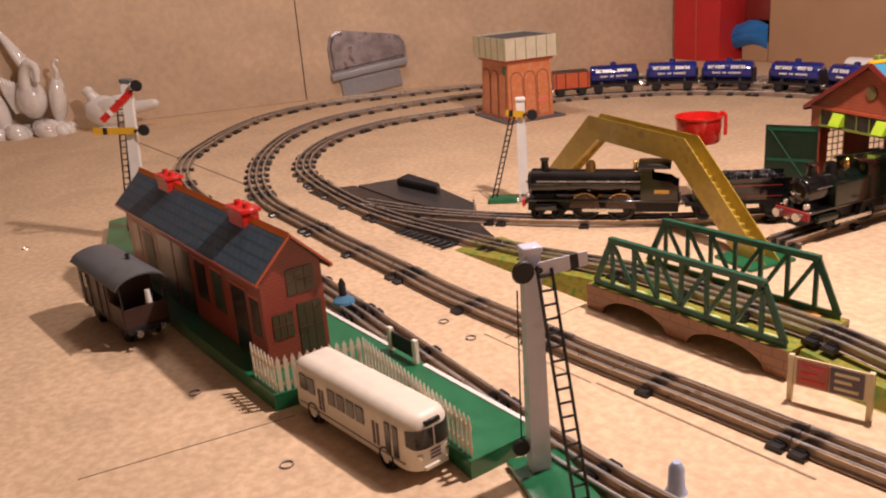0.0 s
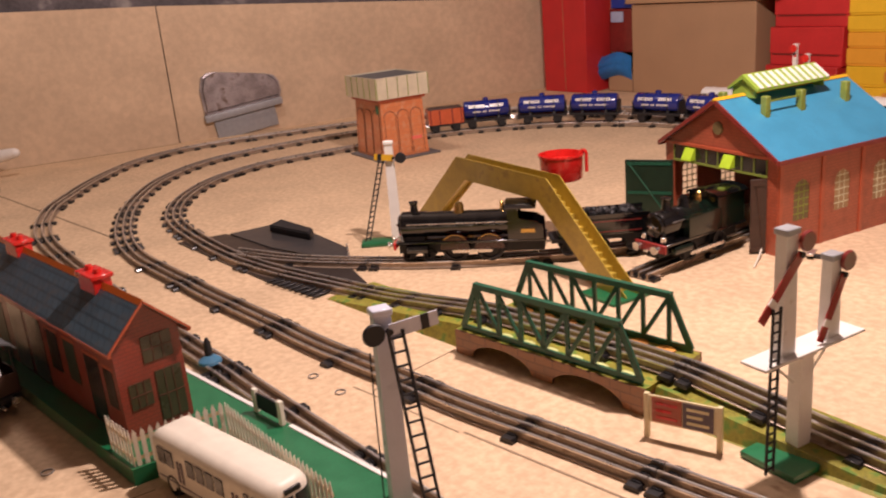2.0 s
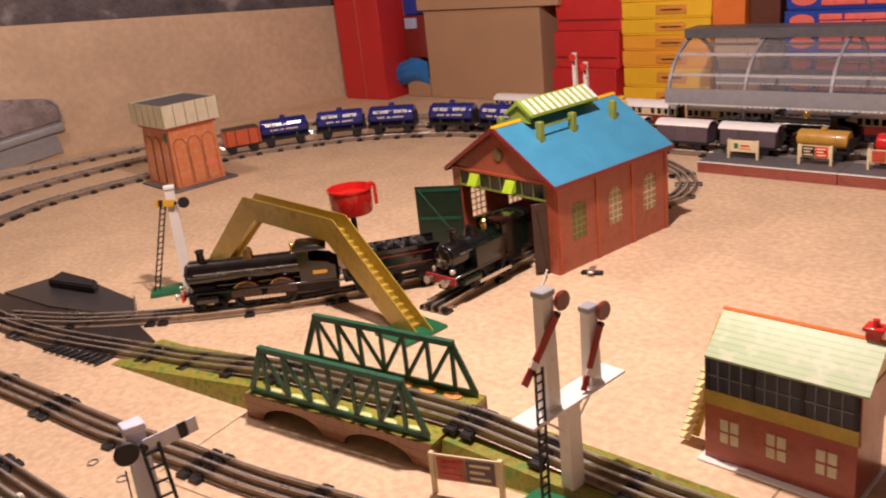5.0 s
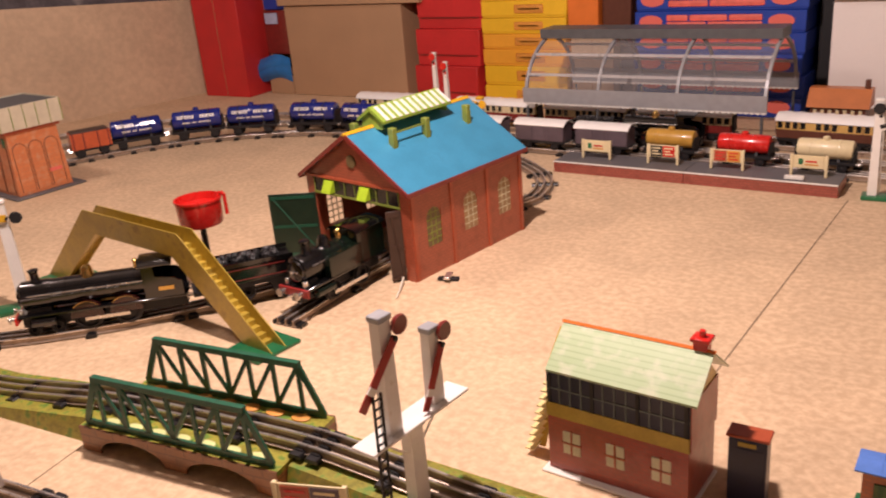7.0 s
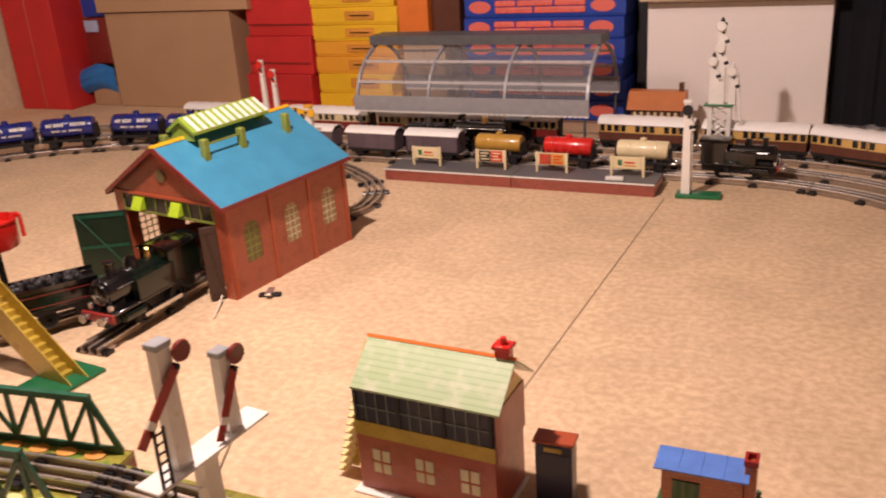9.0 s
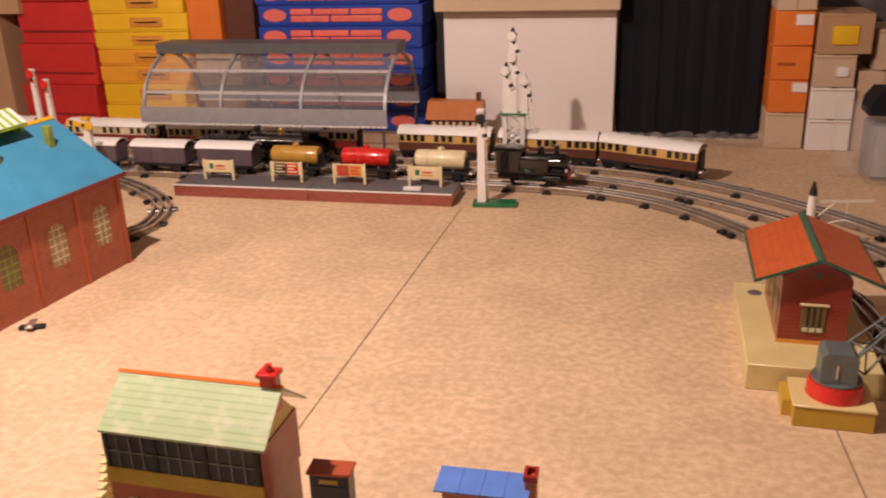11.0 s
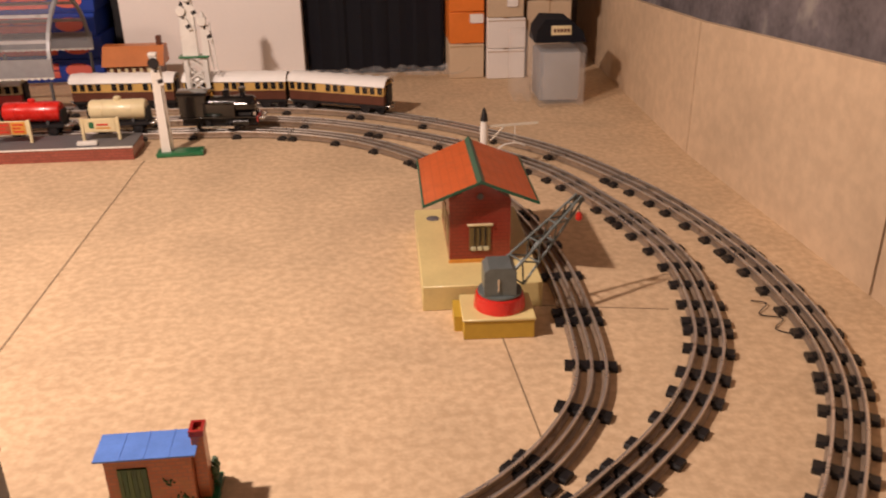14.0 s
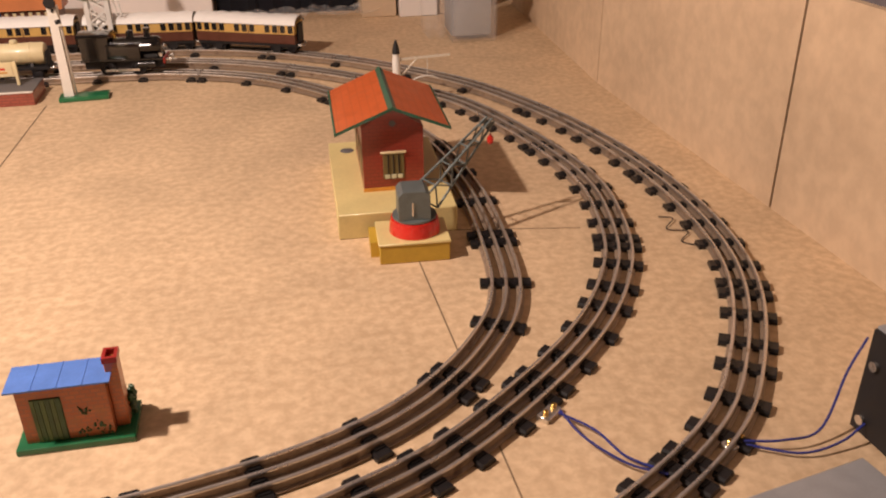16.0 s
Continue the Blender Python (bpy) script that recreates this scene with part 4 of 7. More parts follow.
for s in (-1, 1):
    # half of the windscreen, bent round the nose
    bm = mesh()
    line = [(0.113, s * 0.0012)] + [(0.092 + 0.021 * math.cos(math.radians(a)), s * (0.007 + 0.021 * math.sin(math.radians(a)))) for a in (0, 14, 28, 42, 56, 68)]
    grid = []
    for k, (x, y) in enumerate(line):
        z0 = 0.0365 + 0.002 * max(0, k - 4)
        grid.append([bm.verts.new((x + d, y + s * d * 0.5, z)) for d, z in ((-0.001, z0), (0.0007, z0), (0.0004, 0.0575), (-0.001, 0.0575))])
    for p, q in zip(grid, grid[1:]):
        for k in range(4):
            bm.faces.new((p[k], p[(k + 1) % 4], q[(k + 1) % 4], q[k]))
    bm.faces.new(grid[0])
    bm.faces.new(grid[-1][::-1])
    part("windscreen", bm, "dark", body)
bm = mesh()
rbox(bm, 0.1055, 0.1125, -0.010, 0.010, 0.0600, 0.0652, 0.0006, 1)
part("destination_box", bm, "dark", body)
bm = mesh()
for z in (0.023, 0.027, 0.031):
    box(bm, 0.1120, 0.1136, -0.0065, 0.0065, z, z + 0.0022)
part("grille", bm, "plum", body)
for y in (-0.017, 0.017):
    bm = mesh()
    lathe(bm, [(0.0034, 0.1080), (0.0030, 0.1115), (0.0012, 0.1122)], 12, (0, y, 0.028), "x")
    part("headlight", bm, "shiny", body)
bm = mesh()
rbox(bm, 0.108, 0.1155, -0.015, 0.015, 0.0125, 0.0175, 0.002, 2)
part("bumper", bm, "offwhite", bus)


# ---- station building, platform, fences ----
ST = pose(-1.08, 0.30, 0, 0, 0, 8.1)


def platform_shape(inset, z0, z1):
    bm = mesh()
    i = inset
    prism(bm, [(-0.64 + i, 0.02 + i), (-0.35, -0.072 + i), (0.33, -0.072 + i), (0.347, 0.036 + i), (0.60 - i, 0.010 + i), (0.60 - i, 0.104 - i), (-0.64 + i, 0.104 - i)], "z", z0, z1)
    return bm


pf = thing("station_platform", "green tinplate station platform with white edge line", "platform", ST)
part("slab", platform_shape(0, 0, 0.021), "green", pf)
for x0, x1 in ((0.12, 0.318), (0.392, 0.585), (-0.62, -0.30)):
    bm = mesh()
    box(bm, x0, x1, 0.0985, 0.1045, 0.0205, 0.0225)
    part("white_edging", bm, "white", pf)

st = thing("station_building", "red brick-printed tinplate station with slate-blue roof", "building", ST @ pose(0, 0, 0.0212))
bm = mesh()
prism(bm, [(-0.043, 0), (0.043, 0), (0.043, 0.124), (0, 0.166), (-0.043, 0.124)], "x", -0.262, 0.262)
walls = part("wall_shell", bm, "stnwall", st)
for s in (-1, 1):
    bm = mesh()
    prism(bm, [(s * 0.0, 0.169), (s * 0.052, 0.118), (s * 0.052, 0.1155), (s * 0.0, 0.1665)], "x", -0.282, 0.274)
    part("roof_slope", bm, "slate", st)
bm = mesh()
prism(bm, [(-0.005, 0.1635), (0, 0.1725), (0.005, 0.1635), (0, 0.1705)], "x", -0.284, 0.276)
part("ridge", bm, "orange", st)
for s in (-1, 1):
    bm = mesh()
    prism(bm, [(s * 0.0525, 0.118), (s * 0.0525, 0.1145), (s * 0.048, 0.1145), (s * 0.048, 0.1185)], "x", -0.283, 0.275)
    part("eave", bm, "brickred", st)
    bm = mesh()
    prism(bm, [(s * 0.0005, 0.1705), (s * 0.053, 0.1195), (s * 0.053, 0.1155), (s * 0.0005, 0.1665)], "x", 0.2742, 0.2765)
    part("barge_board", bm, "brickred", st)
for x in (-0.137, 0.142):
    ch = mesh()
    rbox(ch, x - 0.024, x + 0.024, -0.012, 0.012, 0.150, 0.176, 0.001, 1)
    c = part("chimney", ch, "red", st, "red chimney stack")
    bm = mesh()
    rbox(bm, x - 0.027, x + 0.027, -0.015, 0.015, 0.1762, 0.182, 0.001, 1)
    part("chimney_cap", bm, "red", c)
    for d in (-0.013, 0.013):
        bm = mesh()
        lathe(bm, [(0.005, 0.182), (0.0045, 0.188), (0.003, 0.1882)], 12, (x + d, 0, 0))
        part("chimney_pot", bm, "red", c)
# printed windows and doors, near side and gable end
for x, w, z0, z1, mt in ((-0.22, 0.016, 0.04, 0.095, "dark"), (-0.16, 0.022, 0.0, 0.092, "doorgreen"), (-0.08, 0.03, 0.0, 0.10, "dark"), (-0.01, 0.03, 0.0, 0.10, "dark"), (0.06, 0.02, 0.035, 0.095, "dark"),
                         (0.12, 0.018, 0.035, 0.095, "doorgreen"), (0.19, 0.022, 0.0, 0.092, "dark"), (0.238, 0.013, 0.035, 0.088, "dark")):
    for s in (-1, 1):
        bm = mesh()
        box(bm, x - w, x + w, s * 0.0430 - 0.0006, s * 0.0430 + 0.0008, z0 + 0.002, z1)
        p = part("window" if z0 > 0.01 else "door", bm, mt, walls)
        bm = mesh()
        box(bm, x - w - 0.003, x + w + 0.003, s * 0.0430 - 0.0006, s * 0.0430 + 0.0016, z1, z1 + 0.004)
        part("lintel", bm, "brickred", p)
for y, w, z0, z1 in ((-0.018, 0.014, 0.035, 0.068), (0.020, 0.017, 0.008, 0.074), (0.012, 0.019, 0.088, 0.122)):
    bm = mesh()
    box(bm, 0.2615, 0.2632, y - w, y + w, z0, z1)
    p = part("window", bm, "stnpane", walls)
    bm = mesh()
    for k in (-0.33, 0.33):
        box(bm, 0.2630, 0.2638, y + k * w - 0.0006, y + k * w + 0.0006, z0, z1)
    box(bm, 0.2630, 0.2638, y - w, y + w, (z0 + z1) / 2 - 0.0006, (z0 + z1) / 2 + 0.0006)
    part("glazing_bar", bm, "wood", p)


def picket(a, b, z, name_label, group="picket fence panels"):
    """A white picket fence from a to b on the platform."""
    a, b = Vector((*a, 0)), Vector((*b, 0))
    d = b - a
    L = d.length
    t = thing("picket_fence", name_label, "fence", ST @ pose(a.x, a.y, z, 0, 0, math.degrees(math.atan2(d.y, d.x))), group)
    for zz in (0.007, 0.030):
        bm = mesh()
        box(bm, 0, L, 0.0004, 0.0014, zz, zz + 0.0045)
        part("fence_rail", bm, "cream", t)
    n = max(2, round(L / 0.0088))
    bm = mesh()
    prism(bm, [(-0.0026, 0), (0.0026, 0), (0.0026, 0.040), (0, 0.046), (-0.0026, 0.040)], "y", -0.0006, 0.0004)
    me = part("picket", bm, "offwhite", t)
    me.matrix_basis = pose(0.003, 0, 0)
    for i in range(1, n):
        shared("picket", me.data, t, pose(0.003 + (L - 0.006) * i / (n - 1), 0, 0))


picket((0.262, -0.066), (0.327, -0.066), 0.0212, "short ivory picket fence panel beside the station")
picket((0.327, -0.064), (0.350, 0.040), 0.0212, "ivory picket fence panel across the platform")
picket((0.352, 0.041), (0.596, 0.016), 0.0212, "long ivory picket fence panel behind the bus")

nb = thing("station_name_board", "dark board between two cream posts on the platform edge", "sign", ST @ pose(0.354, 0.097, 0.0212))
for x in (-0.028, 0.028):
    bm = mesh()
    rbox(bm, x - 0.004, x + 0.004, -0.003, 0.003, 0, 0.032, 0.0006, 1)
    part("post", bm, "offwhite", nb)
bm = mesh()
rbox(bm, -0.0235, 0.0235, -0.0015, 0.0015, 0.006, 0.028, 0.0005, 1)
part("board", bm, "matt", nb)

# small blue-topped bottle on the near track
t = thing("blue_bottle_cap", "small pale blue cap with a dark nozzle on the track", "cap", pose(-0.985, 0.462, 0.0127))
bm = mesh()
lathe(bm, [(0.018, 0), (0.017, 0.004), (0.009, 0.010), (0.004, 0.012)], 18)
part("cap", bm, "bottleblue", t)
bm = mesh()
lathe(bm, [(0.006, 0.011), (0.0055, 0.030), (0.002, 0.038)], 12)
part("nozzle", bm, "matt", t)


# ---- signals ----
def signal_base(t, x0, x1, y0, y1, mat="green"):
    bm = mesh()
    rbox(bm, x0, x1, y0, y1, 0, 0.009, 0.003, 2)
    part("base", bm, mat, t)


def ladder(t, foot, head, across, n, mat="matt"):
    foot, head, across = Vector(foot), Vector(head), Vector(across)
    for s in (-0.5, 0.5):
        bm = mesh()
        cyl(bm, foot + across * s, head + across * s, 0.0017, n=6)
        part("ladder_rail", bm, mat, t)
    for i in range(n):
        p = foot + (head - foot) * ((i + 0.5) / n)
        bm = mesh()
        cyl(bm, p - across * 0.5, p + across * 0.5, 0.0012, n=6)
        part("rung", bm, mat, t)


def mast(t, x, y, z0, z1, w0, w1, mat="white", cap="grey"):
    bm = mesh()
    a, b = w0 / 2, w1 / 2
    lo = [bm.verts.new((x + i * a, y + j * a * 0.75, z0)) for i, j in ((-1, -1), (1, -1), (1, 1), (-1, 1))]
    hi = [bm.verts.new((x + i * b, y + j * b * 0.75, z1)) for i, j in ((-1, -1), (1, -1), (1, 1), (-1, 1))]
    bm.faces.new(lo[::-1])
    bm.faces.new(hi)
    for i in range(4):
        j = (i + 1) % 4
        bm.faces.new((lo[i], lo[j], hi[j], hi[i]))
    m = part("mast", bm, mat, t)
    bm = mesh()
    rbox(bm, x - b * 1.18, x + b * 1.18, y - b * 1.02, y + b * 1.02, z1 + 0.0002, z1 + 0.007, 0.001, 1)
    part("cap", bm, cap, m)
    return m


def arm(t, x, y, z, length, angle, blade, band, disc="matt", w=0.012, sgn=1):
    """A signal arm in front of the mast (to -y), drawn out along x; the spectacle sits on the other side."""
    a = thing_part("arm", t, pose(x, y, z, 0, angle, 0))
    bm = mesh()
    box(bm, min(0, sgn * length), max(0, sgn * length), -0.001, 0.0005, -w / 2, w / 2)
    bl = part("blade", bm, blade, a)
    bm = mesh()
    c = sgn * length * 0.72
    box(bm, c - 0.004, c + 0.004, -0.0016, -0.0002, -w / 2 - 0.0002, w / 2 + 0.0002)
    part("band", bm, band, bl)
    bm = mesh()
    lathe(bm, [(0.0100, -0.002), (0.0112, 0.0), (0.0100, 0.003)], 18, (-sgn * 0.015, 0, 0.001), "y")
    part("spectacle", bm, disc, a)
    return a


def thing_part(name, parent, m):
    """A small hub that carries pieces of a part."""
    bm = mesh()
    cyl(bm, (0, -0.003, 0), (0, 0.003, 0), 0.003, n=10)
    ob = part(name, bm, "matt", parent)
    ob.matrix_basis = m
    return ob


# nearest signal on the platform end: arm across the tracks, ladder along them
s1 = thing("railway_signal", "white tinplate signal with white black-banded arm on green base", "signal", pose(-0.457, 0.455, 0, 0, 0, 78))
signal_base(s1, -0.026, 0.034, -0.095, 0.025)
mast(s1, 0, 0, 0.009, 0.235, 0.0205, 0.0165, "mastwhite", "mastwhite")
arm(s1, 0.003, -0.013, 0.222, 0.048, -4, "mastwhite", "matt", "matt", 0.014)
ladder(s1, (0.012, -0.075, 0.009), (0.008, -0.014, 0.222), (0.014, 0, 0), 17)
bm = mesh()
cyl(bm, (-0.016, 0.004, 0.03), (-0.014, 0.0, 0.2), 0.0008, n=6)
part("operating_wire", bm, "matt", s1)
bm = mesh()
lathe(bm, [(0.008, -0.003), (0.009, 0), (0.008, 0.003)], 14, (-0.018, 0, 0.035), "y")
part("counterweight", bm, "matt", s1)

s2 = thing("railway_signal", "white signal with red and yellow arms and black ladder", "signal", pose(-1.596, 0.277, 0.0008, 0, 0, 65) @ pose(0, 0, 0, 0, 4, 0))
signal_base(s2, -0.036, 0.018, -0.014, 0.014)
mast(s2, 0, 0, 0.009, 0.312, 0.022, 0.018, "white", "grey")
arm(s2, 0.012, -0.014, 0.297, 0.082, -42, "red", "white", "matt", 0.013, -1)
arm(s2, 0.012, -0.014, 0.222, 0.080, 0, "yellow", "matt", "matt", 0.013, -1)
ladder(s2, (-0.024, 0.0, 0.009), (-0.016, 0.0, 0.28), (0.010, 0.006, 0), 22)

s3 = thing("railway_signal", "white signal with a yellow arm beside the siding", "signal", pose(-1.30, 0.998, 0, 0, 0, 55))
signal_base(s3, -0.075, 0.025, -0.022, 0.022)
mast(s3, 0, 0, 0.009, 0.208, 0.022, 0.017, "white", "white")
arm(s3, 0.008, -0.013, 0.182, 0.038, 8, "yellow", "matt", "matt", 0.013, -1)
ladder(s3, (-0.062, 0, 0.009), (-0.017, 0.0, 0.178), (0.009, 0.008, 0), 15)

s4 = thing("railway_signal", "slim white signal on a green base at the platform end", "signal", pose(-0.035, 2.137, 0, 0, 0, 4))
signal_base(s4, -0.02, 0.075, -0.018, 0.022)
mast(s4, 0, 0, 0.009, 0.205, 0.018, 0.014, "white", "white")
arm(s4, 0.004, -0.011, 0.178, 0.03, 75, "white", "matt", "matt", 0.010, 1)
ladder(s4, (0.012, 0.008, 0.009), (0.010, 0.004, 0.185), (0, 0.010, 0), 12, "white")

sj = thing("bracket_signal", "white bracket signal with two masts and red arms", "signal", pose(-0.282, 0.848, 0, 0, 0, 85))
signal_base(sj, -0.05, 0.05, -0.035, 0.035)
mast(sj, 0, 0, 0.009, 0.118, 0.021, 0.020, "white", "white")
bm = mesh()
rbox(bm, -0.074, 0.082, -0.016, 0.016, 0.1255, 0.129, 0.0008, 1)
br = part("bracket", bm, "white", sj)
for s in (-1, 1):
    bm = mesh()
    cyl(bm, (s * 0.011, 0, 0.09), (s * 0.05, 0, 0.1255), 0.0015, n=6)
    part("stay", bm, "white", br)
mast(sj, -0.029, 0, 0.129, 0.256, 0.019, 0.017, "white", "canopy")
mast(sj, 0.042, 0, 0.129, 0.213, 0.018, 0.0155, "white", "canopy")
arm(sj, -0.022, -0.011, 0.236, 0.080, -46, "armred", "white", "maroon", 0.011, -1)
arm(sj, 0.049, -0.010, 0.197, 0.074, -62, "armred", "white", "maroon", 0.010, -1)
ladder(sj, (-0.062, -0.014, 0.009), (-0.058, -0.014, 0.19), (0.011, 0, 0), 18)

# tall lattice signal group behind the platform, and post pairs left of the canopy
sg = thing("lattice_signal", "tall white lattice signal with green landing and black-tipped arms", "signal", pose(-0.0074, 2.421, 0, 0, 0, 0))
signal_base(sg, -0.030, 0.034, -0.014, 0.014, "green")
for q in (-1, 1):
    for x in (-0.022, 0.022):
        bm = mesh()
        box(bm, x - 0.005, x + 0.005, q * 0.009 - 0.0012, q * 0.009 + 0.0012, 0.009, 0.140)
        part("lattice_leg", bm, "white", sg)
    for i in range(5):
        z = 0.012 + i * 0.0255
        for d in (-1, 1):
            bm = mesh()
            prism(bm, [(-0.019 * d - 0.0028, z), (-0.019 * d + 0.0028, z), (0.019 * d + 0.0028, z + 0.0255), (0.019 * d - 0.0028, z + 0.0255)], "y", q * 0.009 - 0.001 - 0.0004 * d, q * 0.009 + 0.0006)
            part("lattice_brace", bm, "white", sg)
bm = mesh()
rbox(bm, -0.036, 0.032, -0.016, 0.016, 0.140, 0.144, 0.0008, 1)
part("landing", bm, "green", sg)
for x, h, w in ((-0.018, 0.245, 0.018), (-0.002, 0.325, 0.021), (0.026, 0.222, 0.017)):
    mast(sg, x, 0, 0.144, h, w, w * 0.75, "white", "white" if x > 0.02 else "matt")
    bm = mesh()
    lathe(bm, [(0.004, h + 0.007), (0.005, h + 0.012), (0.001, h + 0.020)], 10, (x, 0, 0))
    part("finial", bm, "matt" if x < 0.02 else "white", sg)
    arm(sg, x + 0.004, -0.012, h - 0.014, 0.030, 66, "white", "matt", "white", 0.010, 1)
arm(sg, 0.002, -0.014, 0.262, 0.030, 66, "white", "matt", "white", 0.010, 1)
ladder(sg, (0.044, 0.0, 0.100), (0.034, 0.0, 0.215), (0.010, 0, 0), 9, "white")

for x, h in ((-1.25, 0.262), (-1.213, 0.236)):
    sp = thing("signal_post", "thin white signal post behind the engine shed", "signal", pose(x, 2.325, 0), "thin signal posts")
    signal_base(sp, -0.012, 0.012, -0.010, 0.010, "green")
    mast(sp, 0, 0, 0.009, h - 0.01, 0.016, 0.011, "white", "white")
    arm(sp, 0.002, -0.008, h - 0.03, 0.018, 70, "red", "white", "red", 0.007, 1)
sy = thing("railway_signal", "white signal with a yellow arm behind the engine shed", "signal", pose(-1.00, 2.165, 0))
signal_base(sy, -0.02, 0.02, -0.015, 0.015, "green")
mast(sy, 0, 0, 0.009, 0.165, 0.020, 0.016, "white", "yellow")
arm(sy, -0.002, -0.012, 0.155, 0.042, 10, "yellow", "matt", "yellow", 0.012, -1)

# loading gauge behind the small house
lg = thing("loading_gauge", "white loading gauge with dark cap and braced arm", "gauge", pose(0.597, 1.93, 0, 0, 0, 8))
bm = mesh()
lathe(bm, [(0.008, 0), (0.0075, 0.10), (0.006, 0.112)], 14)
part("post", bm, "white", lg)
bm = mesh()
lathe(bm, [(0.0075, 0.112), (0.006, 0.122), (0.002, 0.136)], 12)
part("finial", bm, "matt", lg)
bm = mesh()
box(bm, 0.004, 0.105, -0.0015, 0.0015, 0.098, 0.102)
part("arm", bm, "offwhite", lg)
bm = mesh()
cyl(bm, (0.006, 0, 0.066), (0.04, 0, 0.099), 0.0016, n=6)
part("brace", bm, "offwhite", lg)
bm = mesh()
tube(bm, [(0.055 + 0.03 * math.cos(a), 0, 0.048 + 0.016 * math.sin(a)) for a in [0.6 + 2.2 * i / 8 for i in range(9)]], 0.0014)
part("hanging_bow", bm, "white", lg)
bm = mesh()
cyl(bm, (0.06, 0, 0.063), (0.06, 0, 0.098), 0.0006, n=5)
part("chain", bm, "white", lg)


# ---- engine shed ----
sh = thing("engine_shed", "brick-printed engine shed with blue roof and open green doors", "building", pose(-0.8135, 1.4135, 0, 0, 0, -8))
W2, D, EV, RG = 0.140, 0.325, 0.176, 0.262
# side walls with window openings that go through: piers, sills and heads
for s in (-1, 1):
    x0, x1 = (W2 - 0.003, W2) if s > 0 else (-W2, -W2 + 0.003)
    wl = mesh()
    box(wl, x0, x1, 0, D, 0, 0.055)
    w = part("side_wall", wl, "shedwall", sh)
    wl = mesh()
    box(wl, x0, x1, 0, D, 0.132, EV)
    part("wall_head", wl, "shedwall", w)
    edges = [0, 0.038, 0.078, 0.143, 0.183, 0.248, 0.288, D]
    for a, b in zip(edges[::2], edges[1::2]):
        wl = mesh()
        box(wl, x0, x1, a, b, 0.055, 0.132)
        part("pier", wl, "shedwall", w)
    for a, b in ((0.038, 0.078), (0.143, 0.183), (0.248, 0.288)):
        bm = mesh()
        xm = (x0 + x1) / 2
        for k in range(1, 3):
            y = a + (b - a) * k / 3
            box(bm, xm - 0.0006, xm + 0.0006, y - 0.001, y + 0.001, 0.055, 0.132)
        for k in range(1, 6):
            z = 0.055 + 0.077 * k / 6
            box(bm, xm - 0.0007, xm + 0.0007, a, b, z - 0.001, z + 0.001)
        # left-wall lattice is pale to carry the lit floor seen through it
        part("window_lattice", bm, "palepane" if a > 0.1 or s < 0 else "olive", w)
        if s > 0:
            bm = mesh()
            box(bm, xm - 0.0004, xm + 0.0002, a, b, 0.055, 0.132)
            part("window_pane", bm, "olivepane" if a < 0.1 else "tanpane", w)
        bm = mesh()
        prism(bm, [(a, 0.1325), (a, 0.112), (a + 0.006, 0.124), ((a + b) / 2, 0.1305), (b - 0.006, 0.124), (b, 0.112), (b, 0.1325)], "x", x0 + 0.0004, x1 - 0.0004)
        part("window_head", bm, "shedwall", w)
    for y in (0.0045, 0.11, 0.215, D - 0.0045):
        bm = mesh()
        xo = x1 if s > 0 else x0
        box(bm, xo - 0.0005, xo + 0.0022 * s if s > 0 else xo + 0.0005, y - 0.0042, y + 0.0042, 0, EV) if s > 0 else box(bm, xo - 0.0022, xo + 0.0005, y - 0.0042, y + 0.0042, 0, EV)
        part("pilaster", bm, "brickred", w)
bm = mesh()
prism(bm, [(-W2, 0), (-W2 + 0.022, 0), (-W2 + 0.022, 0.170), (W2 - 0.022, 0.170), (W2 - 0.022, 0), (W2, 0), (W2, EV), (0, RG), (-W2, EV)], "y", -0.003, 0.0)
fr = part("front_wall", bm, "shedwall", sh)
bm = mesh()
box(bm, -W2, W2, -0.0055, -0.003, 0.1715, 0.1765)
part("string_course", bm, "brickred", fr)
bm = mesh()
lathe(bm, [(0.012, -0.0055), (0.012, -0.003)], 20, (0, 0, 0.214), "y")
part("roundel", bm, "olivepane", fr)
bm = mesh()
box(bm, -W2 + 0.022, W2 - 0.022, -0.0045, -0.0032, 0.1385, 0.1425)
for k in range(9):
    x = -W2 + 0.024 + k * (2 * W2 - 0.048) / 8
    box(bm, x - 0.001, x + 0.001, -0.0042, -0.003, 0.1425, 0.170)
fan = part("fanlight_frame", bm, "olive", fr)
bm = mesh()
box(bm, -W2 + 0.022, W2 - 0.022, -0.0024, -0.0012, 0.1425, 0.170)
part("fanlight_pane", bm, "dark", fan)
for x in (-0.070, 0.030):
    bm = mesh()
    prism(bm, [(-0.018, 0.146), (-0.006, 0.168), (-0.004, 0.168), (-0.004, 0.146)], "x", x - 0.0125, x + 0.0125)
    part("lamp_hood", bm, "lime", fr, "lime green lamp hood over the doors")
bm = mesh()
prism(bm, [(-W2, 0), (-0.034, 0), (-0.034, 0.118), (0.034, 0.118), (0.034, 0), (W2, 0), (W2, EV), (0, RG), (-W2, EV)], "y", D, D + 0.003)
part("back_wall", bm, "shedwall", sh)
